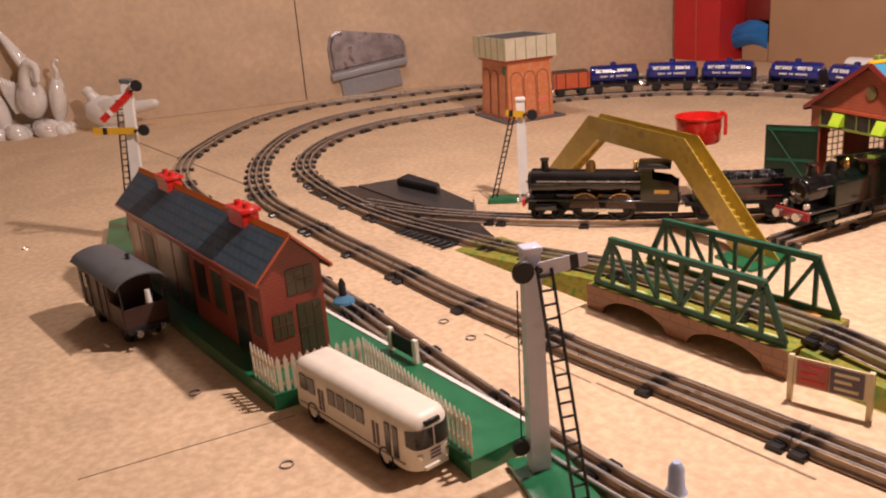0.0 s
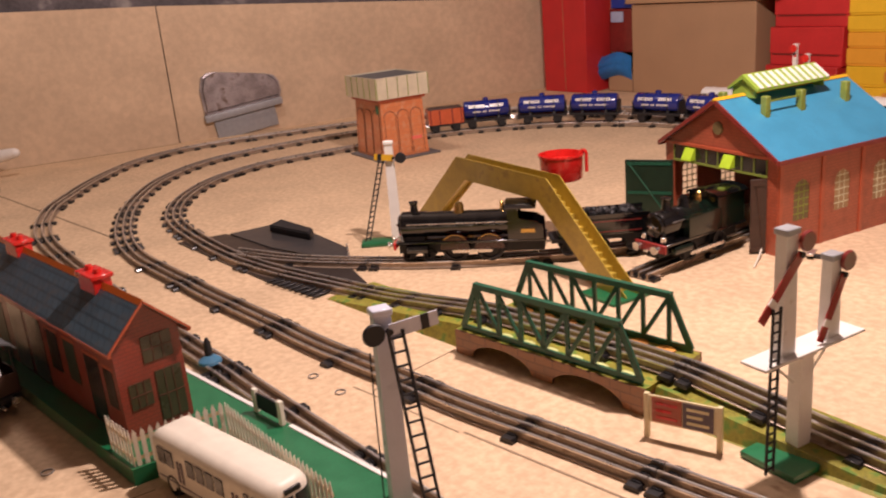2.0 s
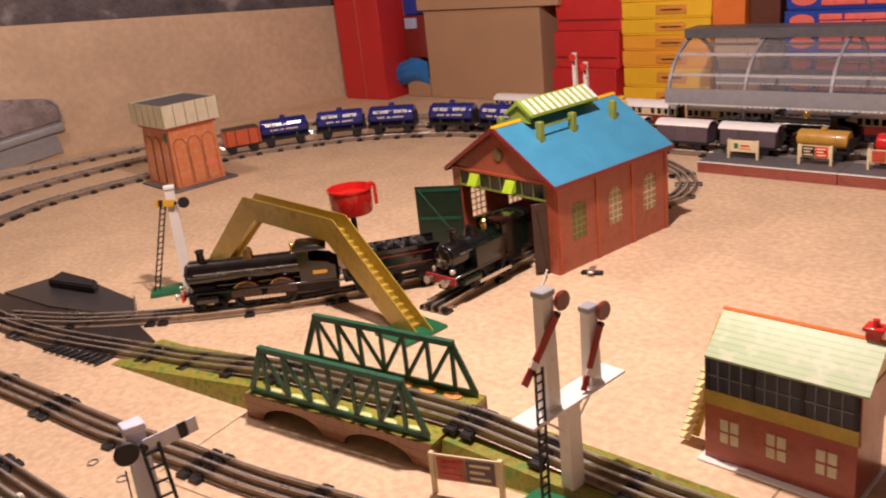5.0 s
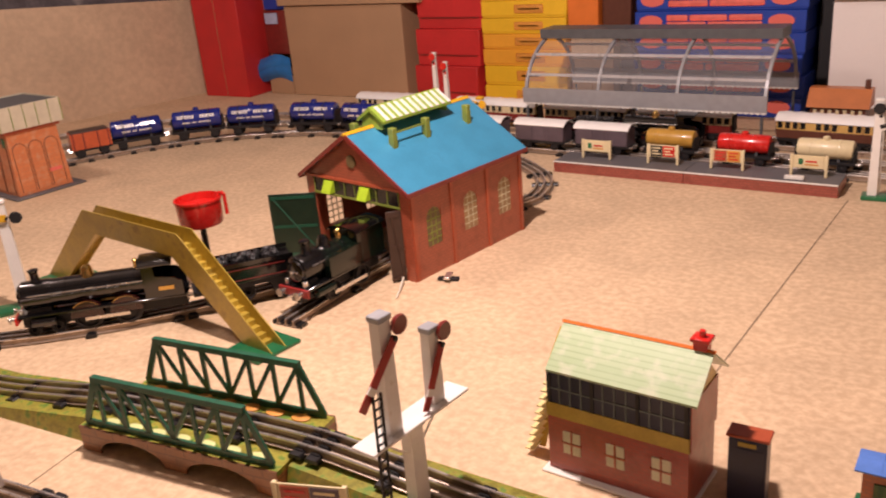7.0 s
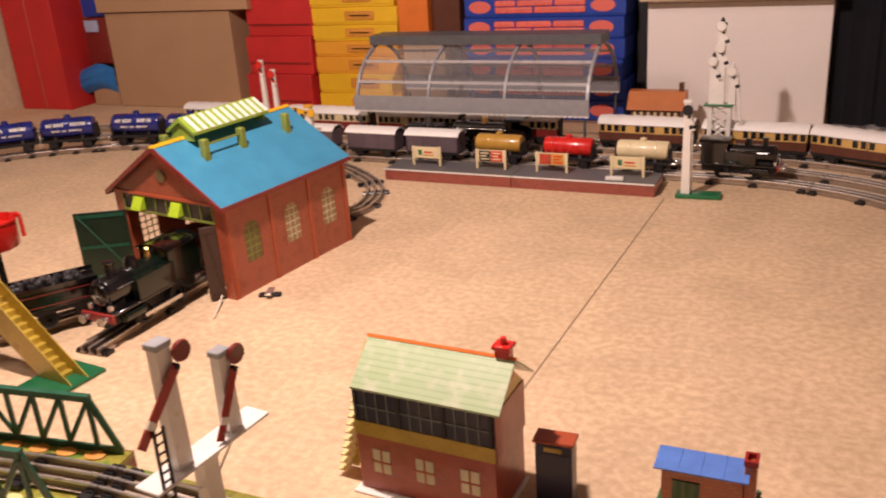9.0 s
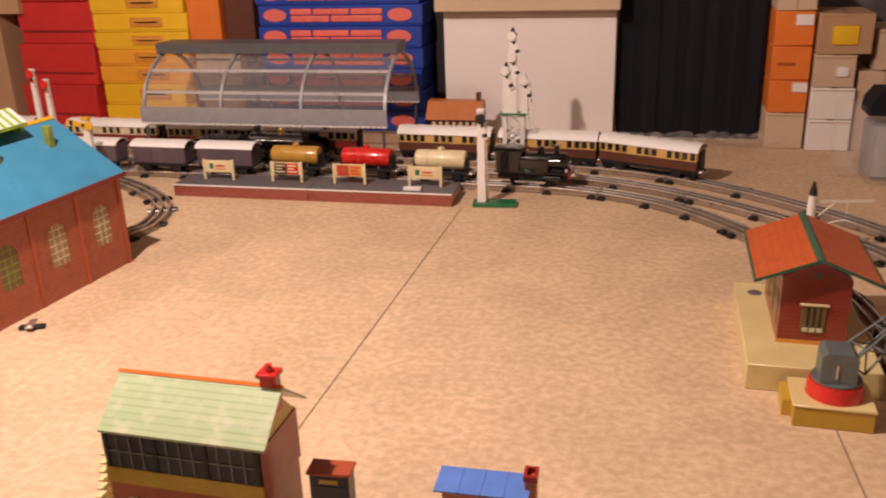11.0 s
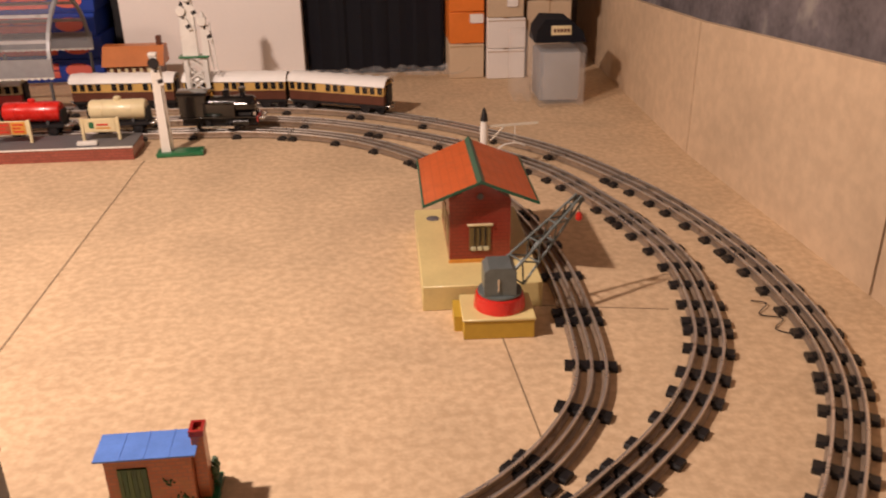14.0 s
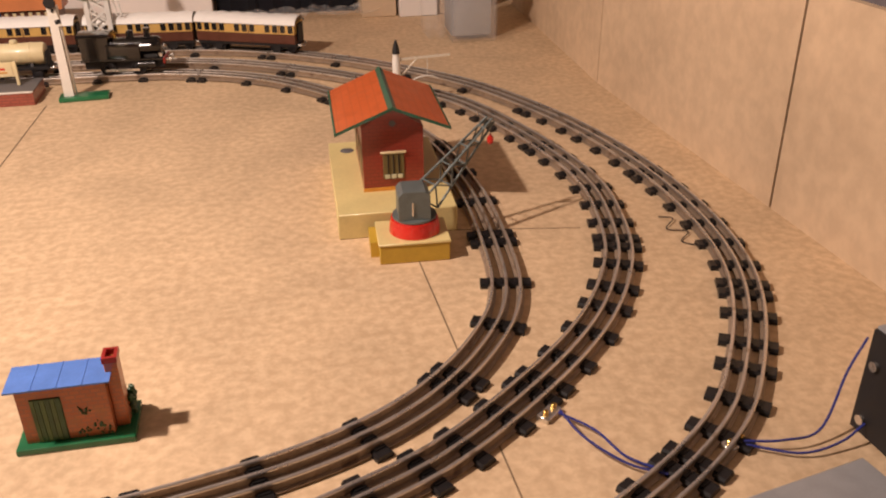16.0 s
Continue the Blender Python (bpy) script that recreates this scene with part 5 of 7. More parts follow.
for s in (-1, 1):
    bm = mesh()
    prism(bm, [(0, RG + 0.005), (s * (W2 + 0.008), EV - 0.002), (s * (W2 + 0.008), EV - 0.005), (0, RG + 0.002)], "y", -0.012, D + 0.012)
    part("roof_slope", bm, "blue", sh)
    bm = mesh()
    prism(bm, [(s * 0.0004, RG + 0.007), (s * (W2 + 0.010), EV - 0.001), (s * (W2 + 0.010), EV - 0.009), (s * 0.0004, RG - 0.003)], "y", -0.0155, -0.0122)
    part("barge_board", bm, "maroon", sh)
    bm = mesh()
    box(bm, min(s * (W2 + 0.0085), s * (W2 + 0.0110)), max(s * (W2 + 0.0085), s * (W2 + 0.0110)), -0.012, D + 0.012, EV - 0.010, EV - 0.002)
    part("gutter", bm, "maroon", sh)
bm = mesh()
prism(bm, [(-0.005, RG + 0.0035), (0, RG + 0.0085), (0.005, RG + 0.0035)], "y", -0.0158, D + 0.0125)
part("ridge", bm, "yellow", sh)
# raised ridge ventilator on legs
vt = mesh()
prism(vt, [(-0.036, RG + 0.012), (-0.036, RG + 0.017), (0, RG + 0.042), (0.036, RG + 0.017), (0.036, RG + 0.012), (0, RG + 0.034)], "y", 0.055, 0.245)
vent = part("ridge_ventilator", vt, "ventgreen", sh, "lime green raised ridge ventilator")
bm = mesh()
prism(bm, [(-0.028, RG + 0.0), (0.028, RG + 0.0), (0.028, RG + 0.0175), (0, RG + 0.034), (-0.028, RG + 0.0175)], "y", 0.060, 0.063)
part("ventilator_end", bm, "ventgreen", vent)
bm = mesh()
prism(bm, [(-0.028, RG + 0.0), (0.028, RG + 0.0), (0.028, RG + 0.0175), (0, RG + 0.034), (-0.028, RG + 0.0175)], "y", 0.237, 0.240)
part("ventilator_end", bm, "ventgreen", vent)
for k in range(11):
    y = 0.064 + k * 0.0172
    for s in (-1, 1):
        bm = mesh()
        prism(bm, [(s * 0.004, RG + 0.0410), (s * 0.0365, RG + 0.0185), (s * 0.0365, RG + 0.0172), (s * 0.004, RG + 0.0397)], "y", y, y + 0.0085)
        part("louvre", bm, "white", vent)
for s in (-1, 1):
    for y in (0.06, 0.15, 0.27):
        bm = mesh()
        rbox(bm, s * 0.052 - 0.007, s * 0.052 + 0.007, y - 0.006, y + 0.006, RG - 0.040, RG + 0.006, 0.001, 1)
        part("smoke_vent", bm, "olive", sh)
    bm = mesh()
    box(bm, min(s * 0.050, s * 0.054), max(s * 0.050, s * 0.054), 0.066, 0.144, RG - 0.006, RG - 0.003)
    part("vent_rail", bm, "olive", sh)
for s, ang, mt, leaf in ((-1, -142, "doorgreen", 0.096), (1, -122, "vanbrown", 0.028)):
    dr = mesh()
    rbox(dr, 0, leaf, -0.0015, 0.0015, 0.004, 0.138, 0.0006, 1)
    d = part("door", dr, mt, sh, "open dark green shed door")
    d.matrix_basis = pose(s * (W2 - 0.022), -0.004, 0, 0, 0, ang)
    bm = mesh()
    cyl(bm, (0.005, 0.0022, 0.012), (leaf - 0.009, 0.0022, 0.128), 0.0018, n=6)
    for z in (0.010, 0.070, 0.130):
        box(bm, 0.004, leaf - 0.004, 0.0012, 0.0028, z - 0.003, z + 0.003)
    part("door_brace", bm, "truss" if s < 0 else "vanbrown", d)

# ---- footbridge ----
fb = thing("footbridge", "mustard yellow tinplate footbridge with stairs over the siding", "bridge", pose(-1.062, 1.102, 0, 0, 0, -5))
for s in (-1, 1):
    bm = mesh()
    prism(bm, [(-0.348, 0.006), (-0.148, 0.174), (0.148, 0.174), (0.348, 0.006), (0.278, 0.006), (0.120, 0.130), (-0.120, 0.130), (-0.278, 0.006)], "y", s * 0.0145 - 0.0008, s * 0.0145 + 0.0008)
    part("parapet", bm, "mustard", fb)
bm = mesh()
box(bm, -0.126, 0.126, -0.0136, 0.0136, 0.1360, 0.1375)
part("deck", bm, "mustard", fb)
for e in (-1, 1):
    # stairs rise nearly to the top of the side plates, so that their noses show along the edge
    bm = mesh()
    prism(bm, [(e * 0.124, 0.1340), (e * 0.1280, 0.1355), (e * 0.312, 0.0005), (e * 0.302, 0.0002)], "y", -0.0136, 0.0136)
    part("flight", bm, "mustard", fb)
    for i in range(16):
        f = (i + 0.5) / 16
        x, z = e * (0.129 + 0.188 * f), 0.1470 - 0.1450 * f
        bm = mesh()
        prism(bm, [(x - e * 0.0075, z + 0.0050), (x + e * 0.0050, z + 0.0050), (x + e * 0.0050, z - 0.0060), (x - e * 0.0075, z - 0.0060)], "y", -0.0136, 0.0136)
        part("step", bm, "boxcream" if e < 0 else "mustard", fb)
    bm = mesh()
    rbox(bm, e * 0.308 - 0.042, e * 0.308 + 0.042, -0.046, 0.046, 0, 0.006, 0.003, 2)
    part("foot_plate", bm, "green", fb)

# ---- truss bridge with banks ----
BR = pose(-0.6175, 0.8385, 0, 0, 0, 8.1)
tb = thing("truss_bridge", "dark green lattice truss bridge on brown arched piers", "bridge", BR)
for s in (-1, 1):
    arch = [(-0.160, 0), (-0.128, 0)]
    for c in (-0.073, 0.073):
        arch += [(c + 0.056 * math.cos(a), 0.002 + 0.024 * math.sin(a)) for a in [math.pi - math.pi * i / 12 for i in range(13)]]
    arch += [(0.160, 0), (0.160, 0.036), (-0.160, 0.036)]
    bm = mesh()
    prism(bm, arch, "y", s * 0.062, s * 0.065)
    part("arch_side", bm, "bridge", tb)
    # truss frame in a local outline
    yb = s * 0.056
    bot, top = (-0.152, 0.152), (-0.118, 0.118)
    bm = mesh()
    box(bm, bot[0], bot[1], yb - 0.002, yb + 0.002, 0.0365, 0.045)
    part("bottom_chord", bm, "truss", tb)
    bm = mesh()
    box(bm, top[0] - 0.004, top[1] + 0.004, yb - 0.004, yb + 0.004, 0.105, 0.113)
    part("top_chord", bm, "truss", tb)

    def bar(x0, z0, x1, z1, w):
        d = Vector((x1 - x0, 0, z1 - z0))
        n = Vector((d.z, 0, -d.x)).normalized() * w / 2
        bm = mesh()
        prism(bm, [(x0 + n.x, z0 + n.z), (x1 + n.x, z1 + n.z), (x1 - n.x, z1 - n.z), (x0 - n.x, z0 - n.z)], "y", yb - 0.0016, yb + 0.0016)
        part("truss_bar", bm, "truss", tb)
    for e in (-1, 1):
        bar(e * 0.150, 0.041, e * 0.119, 0.108, 0.009)
    xs = [-0.118 + 0.236 * i / 6 for i in range(7)]
    for i, x in enumerate(xs):
        bar(x, 0.044, x, 0.106, 0.006)
        if i < 6:
            if i < 3:
                bar(x, 0.106, xs[i + 1], 0.044, 0.0055)
            else:
                bar(x, 0.044, xs[i + 1], 0.106, 0.0055)
    for i in range(7):
        bm = mesh()
        lathe(bm, [(0.0125, 0.0364), (0.0125, 0.0380), (0.0110, 0.0388)], 18, (0, 0, 0))
        for v in bm.verts:
            v.co.x, v.co.y = v.co.x * 1.08 - 0.120 + i * 0.040, v.co.y * 0.72 + s * 0.0455
        part("deck_panel", bm, "limepale" if s < 0 else "ochreprint", tb)
bm = mesh()
box(bm, -0.160, 0.160, -0.062, 0.062, 0.030, 0.0362)
part("deck", bm, "bank", tb)
for e in (-1, 1):
    bm = mesh()
    box(bm, e * 0.158 - 0.0015, e * 0.158 + 0.0015, -0.0618, 0.0618, 0, 0.030)
    part("pier", bm, "bridge", tb)


def bank(x0, x1, w, m, h0, h1, label):
    bm = mesh()
    q = [(x0, -w / 2, 0), (x1, -w / 2, 0), (x1, w / 2, 0), (x0, w / 2, 0)]
    lo = [bm.verts.new(p) for p in q]
    k = 0.8
    hi = [bm.verts.new((x, y * k, h)) for (x, y, _), h in zip(q, (h0, h1, h1, h0))]
    bm.faces.new(lo[::-1])
    bm.faces.new(hi)
    for i in range(4):
        j = (i + 1) % 4
        bm.faces.new((lo[i], lo[j], hi[j], hi[i]))
    one("embankment_ramp", bm, "bank", label, "ramp", m, "ramps to the bridge")


bank(-0.345, -0.001, 0.105, pose(-0.779, 0.8155, 0, 0, 0, 6.0), 0.001, 0.033, "yellow-green printed ramp leading up to the bridge")
bank(0.001, 0.33, 0.105, pose(-0.456, 0.860, 0, 0, 0, 5.5), 0.033, 0.001, "yellow-green printed ramp leading up to the bridge")


# ---- advertisement boards ----
def hoarding(m, w, h, label, panels, group, frame="cream"):
    t = thing("hoarding", label, "sign", m, group)
    for x in (-w / 2, w / 2):
        bm = mesh()
        rbox(bm, x - 0.003, x + 0.003, -0.003, 0.003, 0, h, 0.0006, 1)
        part("post", bm, frame, t)
    bm = mesh()
    rbox(bm, -w / 2 + 0.003, w / 2 - 0.003, -0.0012, 0.0012, h * 0.36, h * 0.97, 0.0004, 1)
    b = part("board", bm, frame, t)
    n = len(panels)
    for i, mt in enumerate(panels):
        a = -w / 2 + 0.006 + (w - 0.012) * i / n
        e = -w / 2 + 0.006 + (w - 0.012) * (i + 1) / n
        bm = mesh()
        box(bm, a + 0.0006, e - 0.0006, -0.0022, -0.0010, h * 0.40, h * 0.93)
        p = part("poster", bm, mt, b)
        if mt == "cream":
            for c, lo_, hi_, w0, w1 in (("green", 0.55, 0.82, 0.14, 0.30), ("red", 0.66, 0.74, 0.40, 0.78), ("ochreprint", 0.52, 0.58, 0.36, 0.84)):
                bm = mesh()
                box(bm, a + (e - a) * w0, a + (e - a) * w1, -0.0028, -0.0021, h * lo_, h * hi_)
                part("lettering", bm, c, p)
            continue
        for k in range(3):
            z = h * (0.82 - 0.15 * k)
            bm = mesh()
            box(bm, a + (e - a) * 0.15, a + (e - a) * (0.85 - 0.2 * (k == 1)), -0.0028, -0.0021, z - h * 0.035, z + h * 0.03)
            part("lettering", bm, "cream" if mt in ("red", "plum", "matt") else "red", p)
    return t


hoarding(pose(-0.380, 0.780, 0, 0, 0, 20), 0.083, 0.056, "cream advertisement board with red and purple posters", ("brickred", "plum"), "advertisement boards")
for x, ps in ((-0.668, ("cream",)), (-0.497, ("matt", "red")), (-0.345, ("brickred", "ochreprint")), (-0.168, ("cream",))):
    hoarding(pose(x, 2.165, 0.0287, 0, 0, 0), 0.072, 0.048, "cream advertisement board standing on the platform", ps, "advertisement boards")

# far platform
pl = thing("far_platform", "long brick-sided platform with grey top and white edge", "platform", pose(-0.43, 2.165, 0))
for e in (-1, 1):
    bm = mesh()
    rbox(bm, min(0.0006 * e, 0.333 * e), max(0.0006 * e, 0.333 * e), -0.049, 0.045, 0, 0.026, 0.0008, 1)
    half = part("platform_section", bm, "platbrick", pl)
    bm = mesh()
    box(bm, min(0.0006 * e, 0.333 * e), max(0.0006 * e, 0.333 * e), -0.046, 0.045, 0.0262, 0.0282)
    part("top", bm, "plattop", half)
    bm = mesh()
    box(bm, min(0.0006 * e, 0.333 * e), max(0.0006 * e, 0.333 * e), -0.0508, -0.0462, 0.0262, 0.0286)
    part("white_edge", bm, "white", half)
one_bm = mesh()
rbox(one_bm, -0.02, 0.02, -0.006, 0.006, 0, 0.008, 0.001, 1)
one("platform_bench", one_bm, "white", "small white bench lying on the platform", "bench", pose(-0.19, 2.135, 0.0287, 0, 0, 4))

# ---- signal cabin ----
cb = thing("signal_cabin", "red brick signal cabin with pale green roof and dark glazing", "building", pose(-0.112, 1.033, 0, 0, 0, -1.5))
X, Y = 0.084, 0.040
bm = mesh()
box(bm, -X, X, -Y, Y, 0, 0.074)
low = part("brick_base", bm, "cabwall", cb)
for x in (-0.054, 0, 0.054):
    bm = mesh()
    rbox(bm, x - 0.011, x + 0.011, -Y - 0.0008, -Y + 0.0004, 0.028, 0.058, 0.0004, 1)
    w = part("window", bm, "palepane", low)
    bm = mesh()
    box(bm, x - 0.0125, x + 0.0125, -Y - 0.0016, -Y + 0.0004, 0.0415, 0.0435)
    box(bm, x - 0.001, x + 0.001, -Y - 0.0016, -Y + 0.0004, 0.026, 0.060)
    part("glazing_bar", bm, "brickred", w)
bm = mesh()
box(bm, -X - 0.001, X + 0.001, -Y - 0.001, Y + 0.001, 0.0742, 0.092)
part("band", bm, "mustard", cb)
bm = mesh()
box(bm, -X, X, -Y, Y, 0.0922, 0.131)
up = part("glazed_storey", bm, "navypaint", cb)
for i in range(13):
    x = -X + 0.003 + i * (2 * X - 0.006) / 12
    bm = mesh()
    wd = 0.0022 if i % 4 == 0 else 0.0008
    box(bm, x - wd, x + wd, -Y - 0.0012, -Y + 0.0004, 0.0922, 0.131)
    part("mullion", bm, "cranegrey" if i % 4 else "matt", up)
bm = mesh()
box(bm, -X, X, -Y - 0.0010, -Y + 0.0004, 0.1105, 0.1122)
part("transom", bm, "cranegrey", up)
for s in (-1, 1):
    bm = mesh()
    for k in range(5):
        y = -Y + 0.003 + k * (2 * Y - 0.006) / 4
        box(bm, s * X - 0.0008, s * X + 0.0012, y - 0.001, y + 0.001, 0.0922, 0.131)
    part("side_mullion", bm, "cranegrey", up)
    bm = mesh()
    prism(bm, [(-Y, 0.1312), (Y, 0.1312), (0, 0.170)], "x", s * X - 0.0015, s * X + 0.0015)
    part("gable", bm, "mustard", cb)
    bm = mesh()
    prism(bm, [(0, 0.1780), (s * (Y + 0.009), 0.1390), (s * (Y + 0.009), 0.1365), (0, 0.1750)], "x", -X + 0.004, X + 0.011)
    part("roof_slope", bm, "palegreen", cb)
bm = mesh()
prism(bm, [(-0.0022, 0.1770), (0, 0.1800), (0.0022, 0.1770), (0, 0.1783)], "x", -X + 0.0025, X + 0.0125)
part("ridge", bm, "orange", cb)
bm = mesh()
rbox(bm, X - 0.012, X + 0.004, -0.002, 0.012, 0.150, 0.190, 0.001, 1)
c = part("chimney", bm, "red", cb)
bm = mesh()
rbox(bm, X - 0.0145, X + 0.0065, -0.0045, 0.0145, 0.186, 0.191, 0.001, 1)
lathe(bm, [(0.004, 0.191), (0.0035, 0.198), (0.002, 0.1982)], 10, (X - 0.004, 0.005, 0))
part("chimney_top", bm, "red", c)
bm = mesh()
rbox(bm, -X - 0.006, X + 0.004, -Y - 0.010, Y + 0.004, -0.0002, 0.003, 0.0008, 1)
part("base_plate", bm, "white", cb)
bm = mesh()
box(bm, X + 0.0014, X + 0.0026, -Y, Y, 0.074, 0.131)
part("end_wall", bm, "cabwall", cb)
stair = mesh()
prism(stair, [(-X - 0.042, 0.003), (-X - 0.024, 0.003), (-X, 0.100), (-X, 0.126)], "y", -0.0088, -0.0072)
sw = part("stair_side", stair, "mustard", cb)

for i in range(10):
    f = (i + 0.5) / 10
    bm = mesh()
    box(bm, -X - 0.036 + 0.032 * f - 0.0055, -X - 0.036 + 0.032 * f + 0.0055, -0.0294, -0.0089, 0.003 + 0.108 * f, 0.0046 + 0.108 * f)
    part("stair_tread", bm, "boxcream", sw)

# dark kiosk with a red top
k = thing("coal_bunker_kiosk", "dark blue-black box kiosk with a red top", "kiosk", pose(0.020, 1.040, 0, 0, 0, 3))
bm = mesh()
rbox(bm, -0.0200, 0.0200, -0.009, 0.012, 0, 0.082, 0.0008, 1)
body = part("body", bm, "navypaint", k)
bm = mesh()
rbox(bm, -0.0225, 0.0225, -0.011, 0.014, 0.0822, 0.086, 0.001, 1)
part("top", bm, "brickred", k)
bm = mesh()
box(bm, -0.010, 0.009, -0.0099, -0.0086, 0.073, 0.078)
part("label_plate", bm, "mustard", body)
bm = mesh()
box(bm, -0.016, 0.016, -0.0096, -0.0086, 0.006, 0.070)
part("front_panel", bm, "navypaint", body)

# ---- platelayers' hut ----
ht = thing("lineside_hut", "small orange brick hut with blue roof on green base", "building", pose(0.171, 1.078, 0, 0, 0, 1) @ Matrix.Scale(0.93, 4))
bm = mesh()
rbox(bm, -0.055, 0.060, -0.040, 0.022, 0, 0.0075, 0.002, 2)
part("base", bm, "green", ht)
bm = mesh()
prism(bm, [(-0.030, 0.0076), (0.006, 0.0076), (0.006, 0.074), (-0.030, 0.0735)], "x", -0.045, 0.040)
w = part("wall_shell", bm, "hutwall", ht)
bm = mesh()
box(bm, -0.033, -0.004, -0.0312, -0.0297, 0.008, 0.060)
d = part("door", bm, "greenpane", w)
for i in range(6):
    bm = mesh()
    box(bm, -0.0325 + i * 0.0048, -0.0325 + i * 0.0048 + 0.0036, -0.0319, -0.0310, 0.009, 0.0595)
    part("door_plank", bm, "greenpane" if i % 2 else "mossgreen", d)
rnd = random.Random(9)
for x, z in ((0.016, 0.040), (0.028, 0.020), (0.033, 0.014), (0.012, 0.014)):
    bm = mesh()
    for _ in range(12):
        c = (x + rnd.uniform(-0.006, 0.006), -0.0302 + rnd.uniform(-0.0004, 0), z + rnd.uniform(-0.005, 0.006))
        bmesh.ops.create_icosphere(bm, subdivisions=1, radius=rnd.uniform(0.0008, 0.0017), matrix=pose(*c))
    part("creeper", bm, "greenpane", w, kind="stuff")
bm = mesh()
prism(bm, [(-0.036, 0.0735), (0.008, 0.0742), (0.008, 0.0760), (-0.036, 0.0753)], "x", -0.053, 0.046)
r = part("roof", bm, "hutblue", ht)
for x in (-0.028, -0.004, 0.020):
    bm = mesh()
    prism(bm, [(-0.036, 0.0753), (0.008, 0.0760), (0.008, 0.0765), (-0.036, 0.0758)], "x", x - 0.0007, x + 0.0007)
    part("roof_seam", bm, "hutblue", r)
bm = mesh()
rbox(bm, 0.0402, 0.053, -0.020, -0.002, 0.0076, 0.086, 0.0008, 1)
ch = part("chimney", bm, "hutwall", ht)
bm = mesh()
for x0, x1, y0, y1 in ((0.0392, 0.0540, -0.021, -0.0175), (0.0392, 0.0540, -0.0045, -0.001), (0.0392, 0.0425, -0.0175, -0.0045), (0.0507, 0.0540, -0.0175, -0.0045)):
    box(bm, x0, x1, y0, y1, 0.0862, 0.0925)
part("chimney_top", bm, "beamred", ch)
bm = mesh()
rnd = random.Random(5)
for _ in range(60):
    bmesh.ops.create_icosphere(bm, subdivisions=1, radius=rnd.uniform(0.002, 0.0036), matrix=pose(0.050 + rnd.uniform(-0.006, 0.007), 0.006 + rnd.uniform(-0.012, 0.012), 0.010 + rnd.uniform(0, 0.024)))
part("bush", bm, "greenpane", ht, kind="stuff")

# ---- goods house on a box, with crane ----
bx = thing("cream_box", "cream card box serving as a loading bank", "box", pose(0.534, 1.555, 0, 0, 0, -1))
bm = mesh()
rbox(bm, -0.084, 0.080, -0.137, 0.137, 0, 0.037, 0.0012, 1)
body = part("body", bm, "boxcream", bx)
for x, y in ((-0.056, 0.098), (-0.030, 0.092)):
    bm = mesh()
    lathe(bm, [(0.011, 0.0369), (0.010, 0.0376)], 16, (x, y, 0))
    part("printed_roundel", bm, "plattop", body)
ho = thing("goods_house", "dark red printed tin house with orange tiled roof", "building", pose(0.5355, 1.572, 0.0372, 0, 0, -1))
bm = mesh()
prism(bm, [(-0.043, 0), (0.043, 0), (0.043, 0.094), (0, 0.122), (-0.043, 0.094)], "y", -0.083, 0.083)
w = part("wall_shell", bm, "house", ho)
for s in (-1, 1):
    bm = mesh()
    prism(bm, [(0, 0.1265), (s * 0.078, 0.0945), (s * 0.078, 0.0925), (0, 0.1240)], "y", -0.097, 0.095)
    part("roof_slope", bm, "rooforange", ho)
    bm = mesh()
    prism(bm, [(s * 0.0782, 0.0955), (s * 0.0805, 0.0945), (s * 0.0805, 0.0905), (s * 0.0782, 0.0915)], "y", -0.098, 0.096)
    part("eave", bm, "truss", ho)
    bm = mesh()
    prism(bm, [(s * 0.0003, 0.1275), (s * 0.079, 0.0955), (s * 0.079, 0.0915), (s * 0.0003, 0.1235)], "y", -0.0995, -0.0972)
    part("barge_board", bm, "truss", ho)
bm = mesh()
prism(bm, [(-0.006, 0.1240), (0, 0.1295), (0.006, 0.1240)], "y", -0.0998, 0.0955)
part("ridge", bm, "truss", ho)
bm = mesh()
rbox(bm, -0.015, 0.015, -0.0845, -0.0826, 0.018, 0.056, 0.0004, 1)
win = part("window", bm, "olivepane", w)
for x in (-0.0075, 0, 0.0075):
    bm = mesh()
    box(bm, x - 0.0008, x + 0.0008, -0.0856, -0.0842, 0.026, 0.054)
    part("window_bar", bm, "matt", win)
bm = mesh()
rbox(bm, -0.018, 0.018, -0.0862, -0.0826, 0.0562, 0.0590, 0.0004, 1)
part("window_head", bm, "cream", win)
for x in (-0.009, 0, 0.009):
    bm = mesh()
    rbox(bm, x - 0.0035, x + 0.0035, -0.0858, -0.0842, 0.0185, 0.0245, 0.0004, 1)
    part("window_box", bm, "palepane", win)
bm = mesh()
lathe(bm, [(0.005, -0.0845), (0.004, -0.0828)], 6, (0, 0, 0.100), "y")
part("gable_ornament", bm, "grey", w)
bm = mesh()
box(bm, -0.044, 0.044, -0.0845, -0.0828, 0, 0.005)
part("plinth", bm, "ochreprint", w)
for y in (-0.05, 0.0, 0.05):
    for s in (-1, 1):
        bm = mesh()
        box(bm, s * 0.043 - 0.0008, s * 0.043 + 0.0008, y - 0.014, y + 0.014, 0.018, 0.062)
        part("side_window", bm, "olivepane", w)

